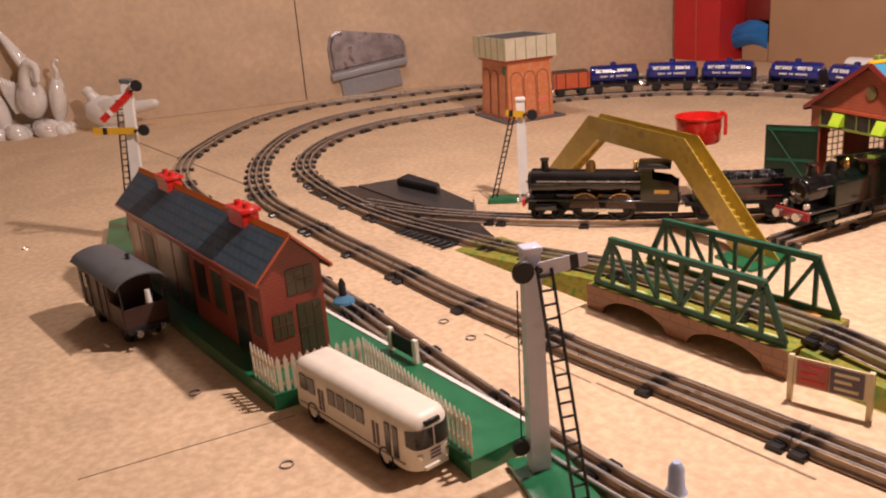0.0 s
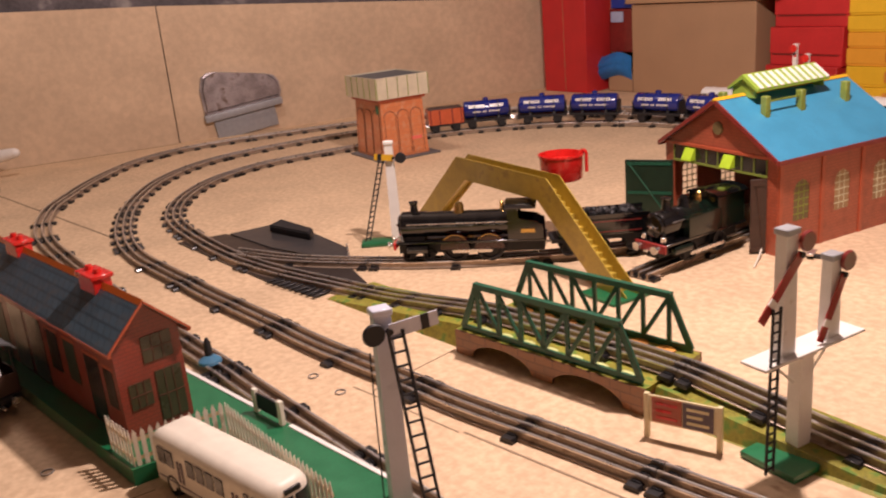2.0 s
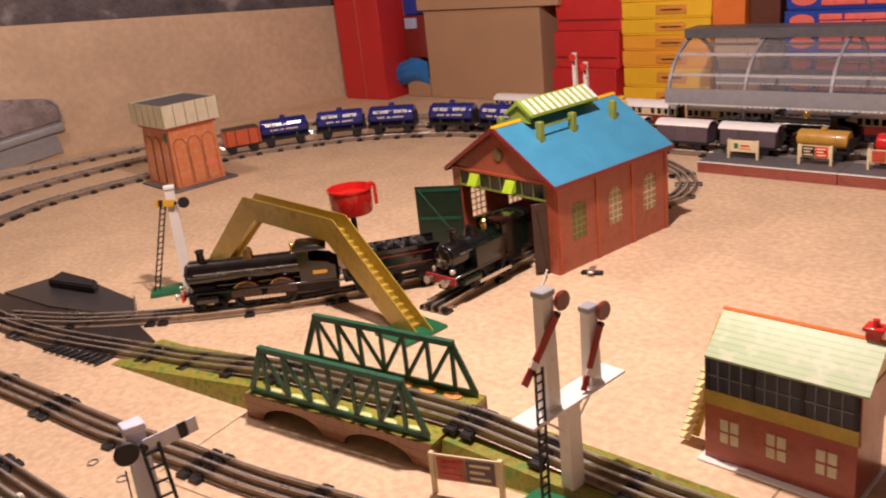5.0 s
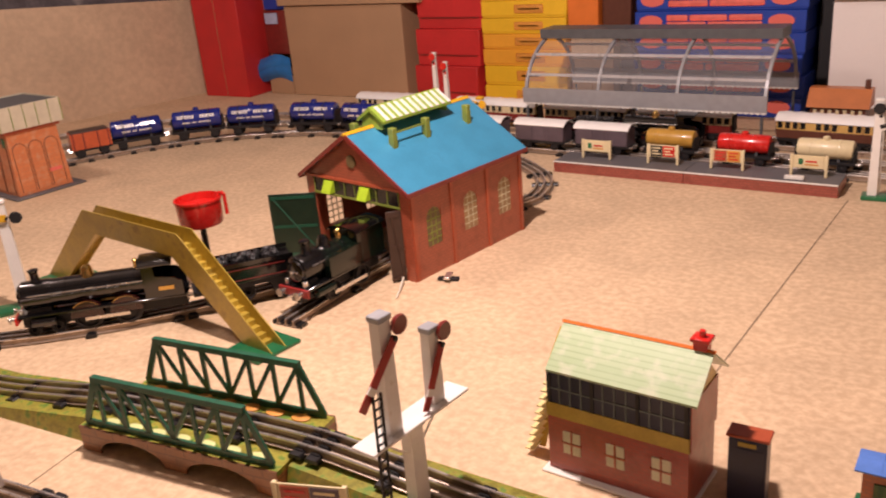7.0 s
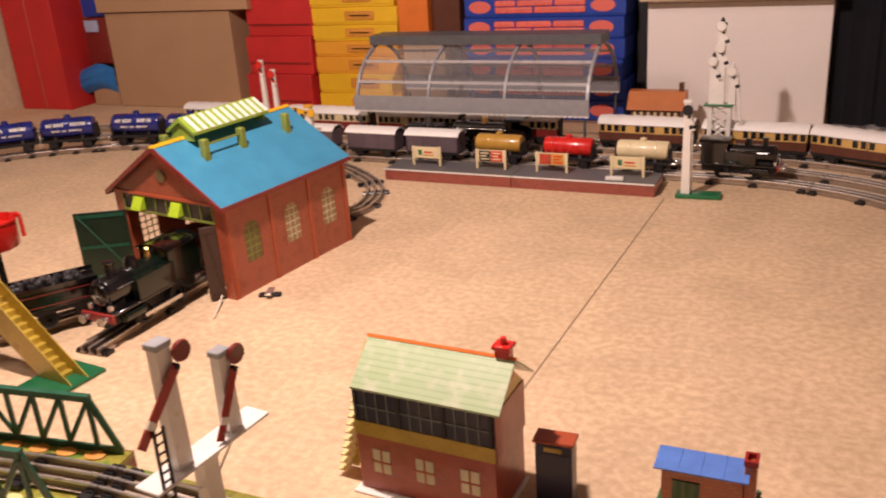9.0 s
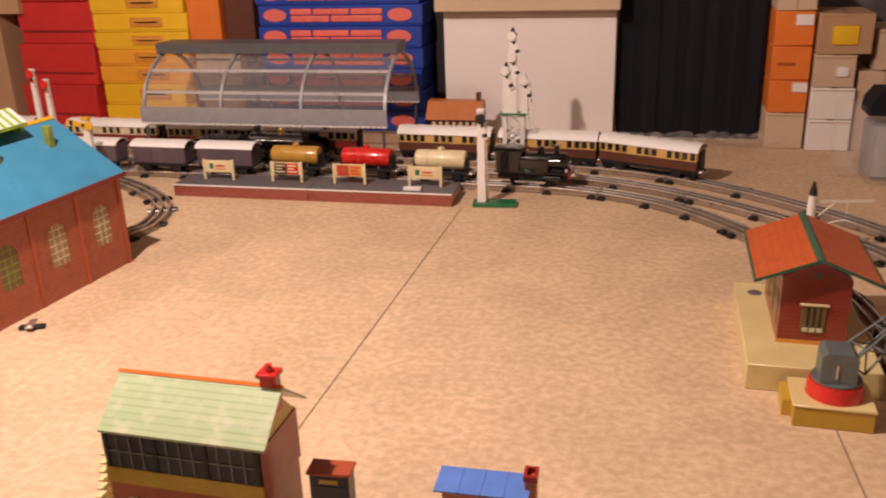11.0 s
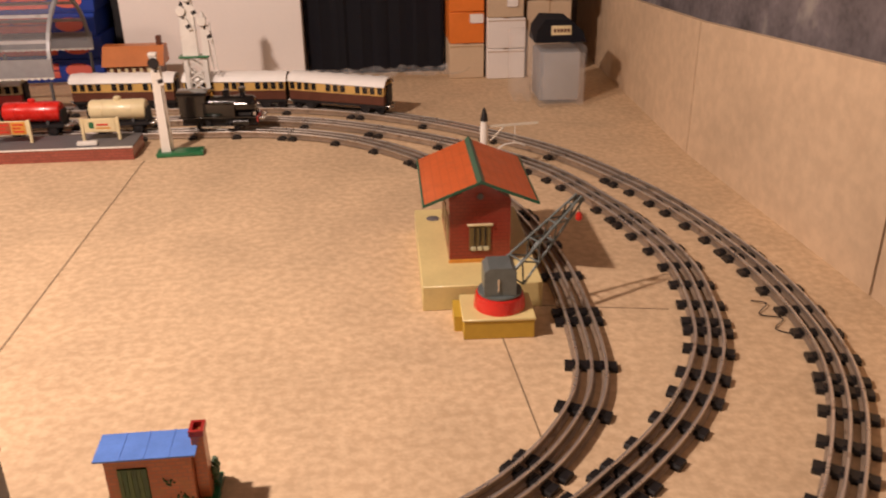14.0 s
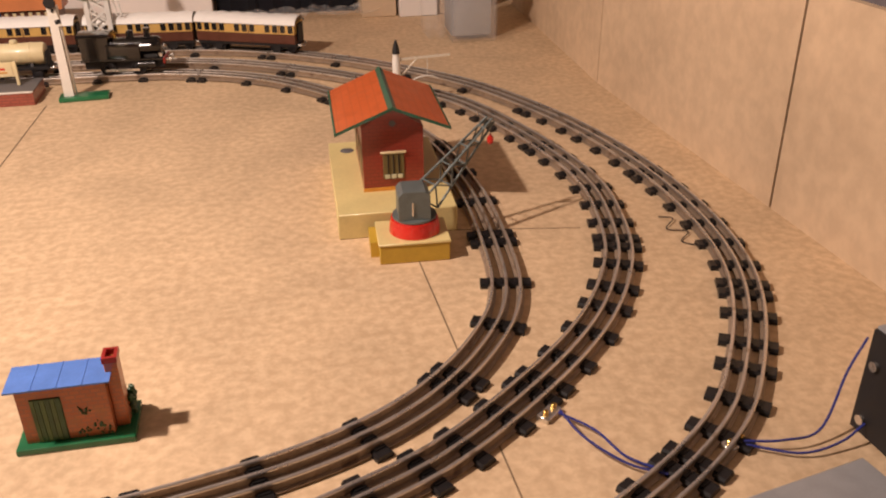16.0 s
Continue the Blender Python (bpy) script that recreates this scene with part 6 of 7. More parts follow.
cr = thing("toy_crane", "toy crane with grey cab and lattice jib on yellow base", "crane", pose(0.5415, 1.371, 0, 0, 0, -2))
bm = mesh()
rbox(bm, -0.0455, 0.0455, -0.034, 0.034, 0, 0.026, 0.001, 1)
base = part("base", bm, "ochre", cr)
bm = mesh()
rbox(bm, -0.047, 0.047, -0.0355, 0.0355, 0.0262, 0.0295, 0.001, 1)
part("base_top", bm, "boxcream", base)
bm = mesh()
box(bm, -0.056, -0.0457, -0.012, 0.034, 0, 0.022)
part("side_lug", bm, "ochre", base)
bm = mesh()
lathe(bm, [(0.034, 0.0297), (0.033, 0.040), (0.031, 0.048), (0.026, 0.0495)], 28, (0.004, 0.004, 0))
part("turntable", bm, "red", cr, "bright red round turntable")
bm = mesh()
lathe(bm, [(0.029, 0.0497), (0.029, 0.0525), (0.024, 0.053)], 24, (0.004, 0.004, 0))
part("cab_floor", bm, "cranegrey", cr)
bm = mesh()
prism(bm, [(-0.018, 0.0532), (0.023, 0.0532), (0.023, 0.086), (0.017, 0.092), (-0.012, 0.092), (-0.018, 0.086)], "y", -0.018, 0.020)
cab = part("cab", bm, "cranegrey", cr)
bm = mesh()
box(bm, -0.001, 0.001, -0.0195, -0.0178, 0.06, 0.078)
part("door_slot", bm, "shiny", cab)
JT = Vector((0.117, 0.070, 0.152))
J0 = Vector((0.020, 0.012, 0.070))
jd = (JT - J0)
ja = Vector((-jd.y, jd.x, 0)).normalized()
ju = jd.cross(ja).normalized()
for a, u in ((-1, -1), (-1, 1), (1, -1), (1, 1)):
    bm = mesh()
    cyl(bm, J0 + ja * a * 0.015 + ju * u * 0.014, JT + ja * a * 0.005 + ju * u * 0.003, 0.0017, n=5)
    part("jib_chord", bm, "cranegrey", cr)
for i in range(8):
    f, g = i / 8, (i + 1) / 8
    for a in (-1, 1):
        wa, wb = 0.015 - 0.010 * f, 0.015 - 0.010 * g
        ha, hb = 0.014 - 0.011 * f, 0.014 - 0.011 * g
        bm = mesh()
        u = 1 if i % 2 else -1
        cyl(bm, J0 + jd * f + ja * a * wa + ju * u * ha, J0 + jd * g + ja * a * wb - ju * u * hb, 0.0012, n=5)
        cyl(bm, J0 + jd * f + ja * a * wa + ju * u * ha, J0 + jd * f - ja * a * wa + ju * u * ha, 0.0012, n=5)
        part("jib_brace", bm, "cranegrey", cr)
bm = mesh()
cyl(bm, JT, JT - Vector((0, 0, 0.022)), 0.0005, n=5)
part("hook_line", bm, "matt", cr)
bm = mesh()
lathe(bm, [(0.001, 0), (0.0045, 0.003), (0.005, 0.009), (0.002, 0.014)], 12, JT - Vector((0, 0, 0.036)))
part("hook_block", bm, "red", cr)

# ---- water tower, red tank ----
wt = thing("water_tower", "orange brick-printed tin water tower with cream tank", "tower", pose(-2.225, 1.452, 0, 0, 0, -5))
TX, TY = 0.185, 0.155
bm = mesh()
rbox(bm, -0.02, TX + 0.022, -0.02, TY + 0.03, 0, 0.006, 0.002, 1)
part("base", bm, "plattop", wt)
bm = mesh()
lo = [bm.verts.new(p) for p in ((0, 0, 0.0062), (TX, 0, 0.0062), (TX, TY, 0.0062), (0, TY, 0.0062))]
hi = [bm.verts.new(p) for p in ((0.006, 0.006, 0.176), (TX - 0.006, 0.006, 0.176), (TX - 0.006, TY - 0.006, 0.176), (0.006, TY - 0.006, 0.176))]
bm.faces.new(lo[::-1])
bm.faces.new(hi)
for i in range(4):
    bm.faces.new((lo[i], lo[(i + 1) % 4], hi[(i + 1) % 4], hi[i]))
body = part("body", bm, "tower", wt)
for face, wide in (("front", TX), ("side", TY)):
    for k in range(3):
        x0, x1 = wide * (0.08 + 0.29 * k), wide * (0.08 + 0.29 * k + 0.25)
        xm, hw = (x0 + x1) / 2, (x1 - x0) / 2
        outline = [(x0, 0.014), (x1, 0.014)] + [(xm + hw * math.cos(a), 0.128 + hw * math.sin(a)) for a in [math.pi * i / 10 for i in range(11)]]
        bm = mesh()
        prism(bm, outline, "y", -0.0015, 0.0012)
        for v in bm.verts:
            v.co.y += v.co.z / 0.17 * 0.006
        p = part("arched_panel", bm, "tower", body)
        rim = mesh()
        for (xa, za), (xb, zb) in zip(outline[1:], outline[2:] + outline[:1]):
            cyl(rim, (xa, -0.0012 + za * 0.0353, za), (xb, -0.0012 + zb * 0.0353, zb), 0.0011, n=5)
        part("arch_line", rim, "wood", p)
        if face == "side":
            p.matrix_basis = pose(TX, 0, 0, 0, 0, 90)
bm = mesh()
box(bm, TX - 0.002, TX + 0.0005, 0.10, 0.135, 0.052, 0.062)
part("label_plate", bm, "pinkprint", body)
bm = mesh()
box(bm, TX - 0.036, TX - 0.020, 0.003, 0.0062, 0.140, 0.166)
part("green_patch", bm, "green", body)
bm = mesh()
rbox(bm, -0.002, TX + 0.002, -0.002, TY + 0.002, 0.1762, 0.186, 0.001, 1)
part("cornice", bm, "brickred", wt)
bm = mesh()
o = 0.012
for x0, x1, y0, y1 in ((-o, TX + o, -o, -o + 0.003), (-o, TX + o, TY + o - 0.003, TY + o), (-o, -o + 0.003, -o + 0.003, TY + o - 0.003), (TX + o - 0.003, TX + o, -o + 0.003, TY + o - 0.003)):
    box(bm, x0, x1, y0, y1, 0.186, 0.250)
tank = part("tank", bm, "tankcream", wt, "cream panelled water tank")
bm = mesh()
box(bm, -o + 0.003, TX + o - 0.003, -o + 0.003, TY + o - 0.003, 0.186, 0.189)
part("tank_floor", bm, "boxcream", tank)
for i in range(6):
    x = -o + 0.002 + i * (TX + 2 * o - 0.004) / 5
    y = -o + 0.002 + i * (TY + 2 * o - 0.004) / 5
    bm = mesh()
    box(bm, x - 0.0009, x + 0.0009, -o - 0.0014, -o + 0.0012, 0.188, 0.249)
    part("panel_joint", bm, "olive", tank)
    bm = mesh()
    box(bm, TX + o - 0.0012, TX + o + 0.0014, y - 0.0009, y + 0.0009, 0.188, 0.249)
    part("panel_joint", bm, "olive", tank)
bm = mesh()
box(bm, -o + 0.003, TX + o - 0.003, -o + 0.003, TY + o - 0.003, 0.244, 0.2465)
part("tank_top", bm, "grey", tank)

rt = thing("red_water_tank", "glossy red round water tank on a slim dark column", "tank", pose(-1.045, 1.232, 0))
bm = mesh()
lathe(bm, [(0.020, 0), (0.018, 0.004), (0.0065, 0.008), (0.0055, 0.122)], 18)
part("stand", bm, "matt", rt)
bm = mesh()
lathe(bm, [(0.018, 0.122), (0.039, 0.124), (0.041, 0.127), (0.0425, 0.169), (0.0445, 0.170), (0.0445, 0.174), (0.0415, 0.174), (0.040, 0.160), (0.004, 0.158)], 32)
part("bowl", bm, "red", rt)
bm = mesh()
tube(bm, [(0.024, 0.026, 0.170), (0.029, 0.031, 0.180), (0.034, 0.035, 0.174), (0.034, 0.035, 0.136)], 0.0034, 8)
part("spout", bm, "red", rt)

# turnout plate at the siding, lever
tp = thing("turnout_plate", "black tinplate turnout base with a lever block and comb of ties", "turnout")
bm = mesh()
prism(bm, [(-1.700, 0.666), (-1.280, 0.692), (-1.140, 0.714), (-1.128, 0.817), (-1.222, 0.84), (-1.416, 0.804), (-1.674, 0.77)], "z", 0, 0.0030)
part("base", bm, "turnoutbrown", tp)
bm = mesh()
prism(bm, [(-1.66, 0.775), (-1.646, 0.896), (-1.499, 0.905), (-1.343, 0.9), (-1.255, 0.855), (-1.48, 0.790)], "z", 0, 0.0052)
part("plate", bm, "turnoutgrey", tp)
bm = mesh()
prism(bm, [(-1.592, 0.841), (-1.453, 0.872), (-1.483, 0.897), (-1.619, 0.886)], "z", 0.0054, 0.022)
bmesh.ops.bevel(bm, geom=bm.edges[:], offset=0.003, segments=2, affect="EDGES")
part("lever_block", bm, "matt", tp)
bm = mesh()
cyl(bm, (-1.255, 0.855, 0.006), (-1.343, 0.9, 0.012), 0.0022, n=8)
part("lever_pin", bm, "shiny", tp)
P0, P1 = Vector((-1.276, 0.694, 0)), Vector((-1.135, 0.716, 0))
turn = math.degrees(math.atan2((P1 - P0).y, (P1 - P0).x))
for i in range(9):
    bm = mesh()
    rbox(bm, -0.0042, 0.0042, -0.008, 0.050, 0.0032, 0.0066, 0.0008, 1)
    ob = part("turnout_tie", bm, "sleeper", tp)
    p = P0.lerp(P1, i / 8)
    ob.matrix_basis = pose(p.x, p.y, 0, 0, 0, turn)

# ---- station canopy ----
cn = thing("station_canopy", "grey curved station canopy with clear glazing on posts", "canopy", pose(-0.6585, 2.4, 0) @ Matrix.Diagonal((0.962, 1, 1, 1)))
prof = [(0.0, 0.128), (0.003, 0.146), (0.009, 0.165), (0.018, 0.184), (0.030, 0.202), (0.045, 0.218), (0.063, 0.233), (0.084, 0.246), (0.106, 0.257), (0.128, 0.266), (0.150, 0.272)]
full = prof + [(0.31 - y, z) for y, z in prof[::-1]]
for x in (-0.345, -0.115, 0.115, 0.345):
    bm = mesh()
    for (y0, z0), (y1, z1) in zip(full, full[1:]):
        d = Vector((0, y1 - y0, z1 - z0))
        n = Vector((0, -d.z, d.y)).normalized() * 0.004
        lo = [(y0 + n.y, z0 + n.z), (y1 + n.y, z1 + n.z), (y1 - n.y, z1 - n.z), (y0 - n.y, z0 - n.z)]
        prism(bm, lo, "x", x - 0.004, x + 0.004)
    part("rib", bm, "canopy", cn)
for i in (3, 6, 15, 18):
    y, z = full[i]
    bm = mesh()
    box(bm, -0.345, 0.345, y - 0.003, y + 0.003, z - 0.003, z + 0.004)
    part("purlin", bm, "whitegrey", cn)
for sgn in (0, 1):
    pr = prof if sgn == 0 else [(0.31 - y, z) for y, z in prof]
    bm = mesh()
    for (y0, z0), (y1, z1) in zip(pr, pr[1:]):
        vs = [bm.verts.new(p) for p in ((-0.344, y0, z0), (0.344, y0, z0), (0.344, y1, z1), (-0.344, y1, z1))]
        bm.faces.new(vs)
    g = part("glazing", bm, "glass", cn)
bm = mesh()
box(bm, -0.352, 0.352, 0.112, 0.200, 0.270, 0.296)
part("roof_ridge", bm, "grey", cn)
for yy in (-0.008, 0.310):
    bm = mesh()
    box(bm, -0.352, 0.352, yy, yy + 0.006, 0.110, 0.150)
    vl = part("valance", bm, "canopy", cn)
    for k in range(48):
        bm = mesh()
        x = -0.352 + 0.704 * (k + 0.5) / 48
        prism(bm, [(x - 0.0066, 0.110), (x + 0.0066, 0.110), (x + 0.0066, 0.1065), (x, 0.1035), (x - 0.0066, 0.1065)], "y", yy + 0.0008, yy + 0.0048)
        part("valance_board", bm, "white", vl)
for x in (-0.34, -0.115, 0.115, 0.34):
    for y in (-0.004, 0.314):
        bm = mesh()
        lathe(bm, [(0.009, 0), (0.008, 0.006), (0.004, 0.010), (0.004, 0.098)], 12, (x, y, 0))
        part("column", bm, "grey", cn)

oh = thing("small_goods_shed", "small shed with an orange roof behind the coaches", "building", pose(-0.195, 2.62, 0))
bm = mesh()
rbox(bm, -0.066, 0.066, -0.03, 0.03, 0, 0.088, 0.001, 1)
w = part("wall_shell", bm, "wood", oh)
for i in range(7):
    bm = mesh()
    box(bm, -0.058 + i * 0.018, -0.050 + i * 0.018, -0.0312, -0.0295, 0.05, 0.08)
    part("window", bm, "cream", w)
bm = mesh()
prism(bm, [(-0.038, 0.086), (0.038, 0.086), (0.030, 0.130), (-0.004, 0.130)], "x", -0.075, 0.075)
part("roof", bm, "burntorange", oh)
bm = mesh()
rbox(bm, 0.055, 0.067, 0.004, 0.018, 0.130, 0.152, 0.001, 1)
part("chimney", bm, "wood", oh)


# ---- stacked boxes along the back ----
def carton(x0, x1, y, z0, z1, mat, label, depth=0.3, lid=None, marks=(), turn=0.0, group="", name="cardboard_box", lip=0.3):
    """A box with a lid; its front at y. marks: (material, x from, x to, z from, z to) as parts of the front."""
    w, h = x1 - x0, z1 - z0 - 0.0006
    t = thing(name, label, "box", pose((x0 + x1) / 2, y, z0 + 0.0006, 0, 0, turn), group)
    bm = mesh()
    rbox(bm, -w / 2, w / 2, 0, depth, 0, h, 0.002, 1)
    b = part("body", bm, mat, t)
    if lid:
        bm = mesh()
        rbox(bm, -w / 2 - 0.002, w / 2 + 0.002, -0.002, depth + 0.002, h * lip, h - 0.0004, 0.002, 1)
        b = part("lid", bm, lid, t)
    if not lid and mat in ("card", "palecard", "whitecard", "redcard"):
        bm = mesh()
        box(bm, -0.0008, 0.0008, -0.0012, 0.001, 0.002, h - 0.002) if h > w else box(bm, -w / 2 + 0.002, w / 2 - 0.002, -0.0012, 0.001, h - 0.0075, h - 0.006)
        part("flap_seam", bm, "tape", b)
        bm = mesh()
        box(bm, -w * 0.07, w * 0.07, -0.0008, depth * 0.9, h - 0.0002, h + 0.0003)
        part("tape", bm, "tape", b)
    for mt, a, c, e, f in marks:
        bm = mesh()
        rbox(bm, -w / 2 + a * w, -w / 2 + c * w, -0.0034, -0.001, e * h, f * h, min(0.004, (f - e) * h * 0.3), 2)
        part("print_patch", bm, mt, b)
    return t


carton(-2.70, -2.45, 2.70, 0, 0.62, "redcard", "tall plain red card box", 0.2, name="red_box", turn=2)
carton(-2.42, -2.29, 2.80, 0, 0.075, "card", "low open brown cardboard carton", 0.2)
bag = mesh()
b = bmesh.new()
bmesh.ops.create_grid(b, x_segments=12, y_segments=6, size=0.5, matrix=Matrix())
for v in b.verts:
    u, w_ = v.co.x, v.co.y
    v.co = Vector((u * 0.25, -0.03 * math.cos(u * 3) * math.cos(w_ * 3), w_ * 0.075 + 0.012 * math.sin(u * 7)))
bmesh.ops.solidify(b, geom=b.faces[:], thickness=0.02)
add_to(bag, b)
one("blue_bag", bag, "skyblue", "crumpled shiny blue packet hanging over the carton", "packet", pose(-2.415, 2.80, 0.112))
carton(-2.43, -2.30, 2.825, 0.157, 0.33, "maroon", "dark maroon printed packet", 0.12, name="dark_packet", marks=(("paleblue", 0.1, 0.6, 0.7, 0.95),))
carton(-2.54, -2.43, 2.86, 0, 0.60, "card", "tall narrow brown carton", 0.1)
carton(-2.43, -2.28, 2.835, 0.332, 0.60, "bluecard", "dark blue printed packet", 0.1, name="dark_packet")
carton(-2.285, -1.712, 2.80, 0, 0.347, "card", "large plain brown cardboard carton", 0.22, turn=0)
carton(-2.31, -1.62, 2.79, 0.350, 0.66, "card", "large brown cardboard carton with flaps stacked on another", 0.24)
z = 0
for h, dx in ((0.13, 0.0), (0.127, 0.01), (0.13, 0.02), (0.12, 0.01)):
    carton(-1.665 + dx, -1.395 + dx, 2.79 + dx, z, z + h, "redcard", "red card box with a fitted lid in a stack", 0.22, "redcard", (("maroon", 0.04, 0.96, 0.27, 0.30),), turn=-3 + 80 * dx, group="stacked red boxes", name="red_box")
    z += h
z = 0
for i, h in enumerate((0.068, 0.066, 0.056, 0.050, 0.052, 0.056, 0.058, 0.056, 0.056)):
    mt = "ambercard" if i in (2, 3) else "yellowcard"
    carton(-1.372 + 0.003 * (i % 2), -1.062 + 0.004 * (i % 3), 2.80, z, z + h, mt, "yellow card box with ochre printed panel in a stack", 0.2, mt, (("ochreprint", 0.40, 0.74, 0.28, 0.78), ("yellowcard", 0.44, 0.70, 0.42, 0.62)), group="stacked yellow boxes", name="yellow_box", lip=0.12)
    z += h
carton(-1.052, -0.905, 2.82, 0, 0.255, "palecard", "plain tan box supporting an orange one", 0.2)
carton(-1.050, -0.945, 2.80, 0.256, 0.40, "orange", "bright orange card box", 0.2, name="orange_box")
# darker side of the orange box, put in as a separate brown block
carton(-0.940, -0.845, 2.82, 0.256, 0.42, "wood", "brown block added as the orange box's darker side", 0.2)
carton(-0.90, -0.835, 2.86, 0, 0.254, "steel", "dull grey metal box", 0.15, name="grey_box")
z = 0
for i in range(8):
    h = (0.062, 0.060, 0.0615, 0.060, 0.0625, 0.060, 0.061, 0.06)[i]
    dx = (0.0, 0.004, -0.004, 0.002, 0.0, 0.005, -0.003, 0.0)[i]
    t = carton(-0.822 + dx, -0.330 + dx, 2.80, z, z + h, "bluecard", "royal blue box with salmon printed panels", 0.2, "bluecard", tuple(("pinkprint", a, c, e, f) for a, c, e, f in ((0.20, 0.33, 0.56, 0.84), (0.34, 0.565, 0.56, 0.84), (0.575, 0.765, 0.56, 0.84), (0.20, 0.44, 0.22, 0.52), (0.45, 0.765, 0.22, 0.52))), group="stacked blue boxes", name="blue_box", lip=0.08)
    for a in (0.10, 0.87):
        bm = mesh()
        lathe(bm, [(1, -0.0036), (0.96, -0.0012)], 24, (0, 0, 0), "y")
        ov = part("print_oval", bm, "pinkprint", t)
        ov.matrix_basis = pose(-0.246 + a * 0.492, 0, h * 0.52) @ Matrix.Diagonal((0.036, 1, h * 0.30, 1))
    z += h
# black filler stands in for the darkness between two stacks
carton(-0.318, -0.262, 2.92, 0, 0.62, "matt", "narrow black filler put in for the dark gap", 0.1, name="gap_filler")
wb = carton(-0.255, 0.215, 2.765, 0, 0.348, "whitecard", "large off-white board box standing upright", 0.10, name="white_box")
# tan block stands in for the white box's flap and the flap's shadow
carton(-0.27, 0.225, 2.72, 0.350, 0.56, "palecard", "tan block over the white box, in for its shaded flap", 0.15)
# near-black sheet added to stand for the dark opening between the stacks
cl = mesh()
prism(cl, [(0.222 + 0.376 * i / 40, 2.80 + 0.003 * math.sin(i * 1.1) + 0.002 * math.sin(i * 2.7)) for i in range(41)] + [(0.598, 2.84), (0.222, 2.84)], "z", 0, 0.70)
one("black_cloth", cl, "navy", "near-black upright sheet filling the dark opening between boxes", "cloth")
for zz, h, mt, l, mk in ((0, 0.093, "palecard", "plain tan small carton in the stack", ()), (0.094, 0.082, "orange", "orange card box with white label", (("whitecard", 0.58, 0.97, 0.66, 0.95),)),
                         (0.177, 0.084, "orange", "orange card box with dark print", (("brickred", 0.15, 0.6, 0.45, 0.52),)), (0.262, 0.084, "orange", "orange card box with white label", (("whitecard", 0.5, 0.95, 0.6, 0.92),)), (0.347, 0.10, "palecard", "plain tan small carton", ())):
    carton(0.604, 0.697, 2.70, zz, zz + h, mt, l, 0.16, None, mk, group="small cartons in the corner", name="small_carton")
for zz, h, mt, l, x1, mk in ((0, 0.080, "whitecard", "plain white small carton", 0.806, ()), (0.081, 0.080, "whitecard", "plain white small carton", 0.806, ()), (0.162, 0.080, "palecard", "tan small carton with white label", 0.80, (("whitecard", 0.52, 0.82, 0.35, 0.65),)),
                             (0.243, 0.098, "card", "brown carton with a yellow label", 0.83, (("yellowcard", 0.25, 0.72, 0.25, 0.72),))):
    carton(0.704, x1, 2.685, zz, zz + h, mt, l, 0.16, None, mk, group="small cartons in the corner", name="small_carton")
carton(0.812, 0.93, 2.70, 0, 0.20, "palecard", "tan carton behind the plastic tub", 0.16)
carton(0.845, 0.96, 2.71, 0.201, 0.30, "palecard", "tan small carton leaning near the tub", 0.16)

# clear plastic tub, dark packet on it
tub = thing("plastic_tub", "clear plastic tub lying on its side", "tub", pose(0.842, 2.385, 0, 0, 0, 0))
bm = mesh()
rbox(bm, -0.056, 0.060, 0, 0.14, 0.0, 0.148, 0.014, 4)
g = part("shell", bm, "polythene", tub)
bm = mesh()
rbox(bm, -0.046, 0.052, -0.004, 0.002, 0.012, 0.132, 0.0025, 2)
part("lid", bm, "polythene", tub)
bm = mesh()
rbox(bm, -0.048, 0.050, 0.03, 0.132, 0.010, 0.128, 0.006, 2)
part("grey_contents", bm, "canopy", tub)
bm = mesh()
rbox(bm, -0.106, -0.058, 0.05, 0.16, 0.0, 0.165, 0.012, 3)
part("side_shell", bm, "polythene", tub)
dp = thing("black_packet", "black packet with cream label on the plastic tub", "packet", pose(0.845, 2.44, 0.1482))
bm = mesh()
prism(bm, [(-0.062, 0), (0.060, 0), (0.050, 0.026), (0.020, 0.052), (-0.040, 0.055), (-0.058, 0.030)], "y", -0.02, 0.07)
b = part("body", bm, "navy", dp)
bm = mesh()
rbox(bm, -0.026, 0.022, -0.0225, -0.0195, 0.018, 0.040, 0.001, 1)
lb = part("label", bm, "cream", b)
bm = mesh()
for k in range(5):
    box(bm, -0.020 + k * 0.008, -0.0145 + k * 0.008, -0.0232, -0.0222, 0.025, 0.033)
part("lettering", bm, "wood", lb)
# crumpled clear sheet along the black sheet's foot
b = bmesh.new()
bmesh.ops.create_grid(b, x_segments=60, y_segments=10, size=0.5)
for v in b.verts:
    u, w_ = v.co.x, v.co.y
    n = noise.noise(Vector((u * 14, w_ * 3, 0.3)))
    v.co = Vector((u * 0.52, w_ * 0.09 + 0.02 * noise.noise(Vector((u * 9, 0, 4))), 0.012 + 0.026 * abs(n) + 0.012 * max(0, u)))
bmesh.ops.solidify(b, geom=b.faces[:], thickness=0.0008)
bm = mesh()
add_to(bm, b)
ob = one("plastic_sheet", bm, "polythene", "crumpled clear plastic sheet on the floor", "sheet", pose(0.40, 2.73, 0))

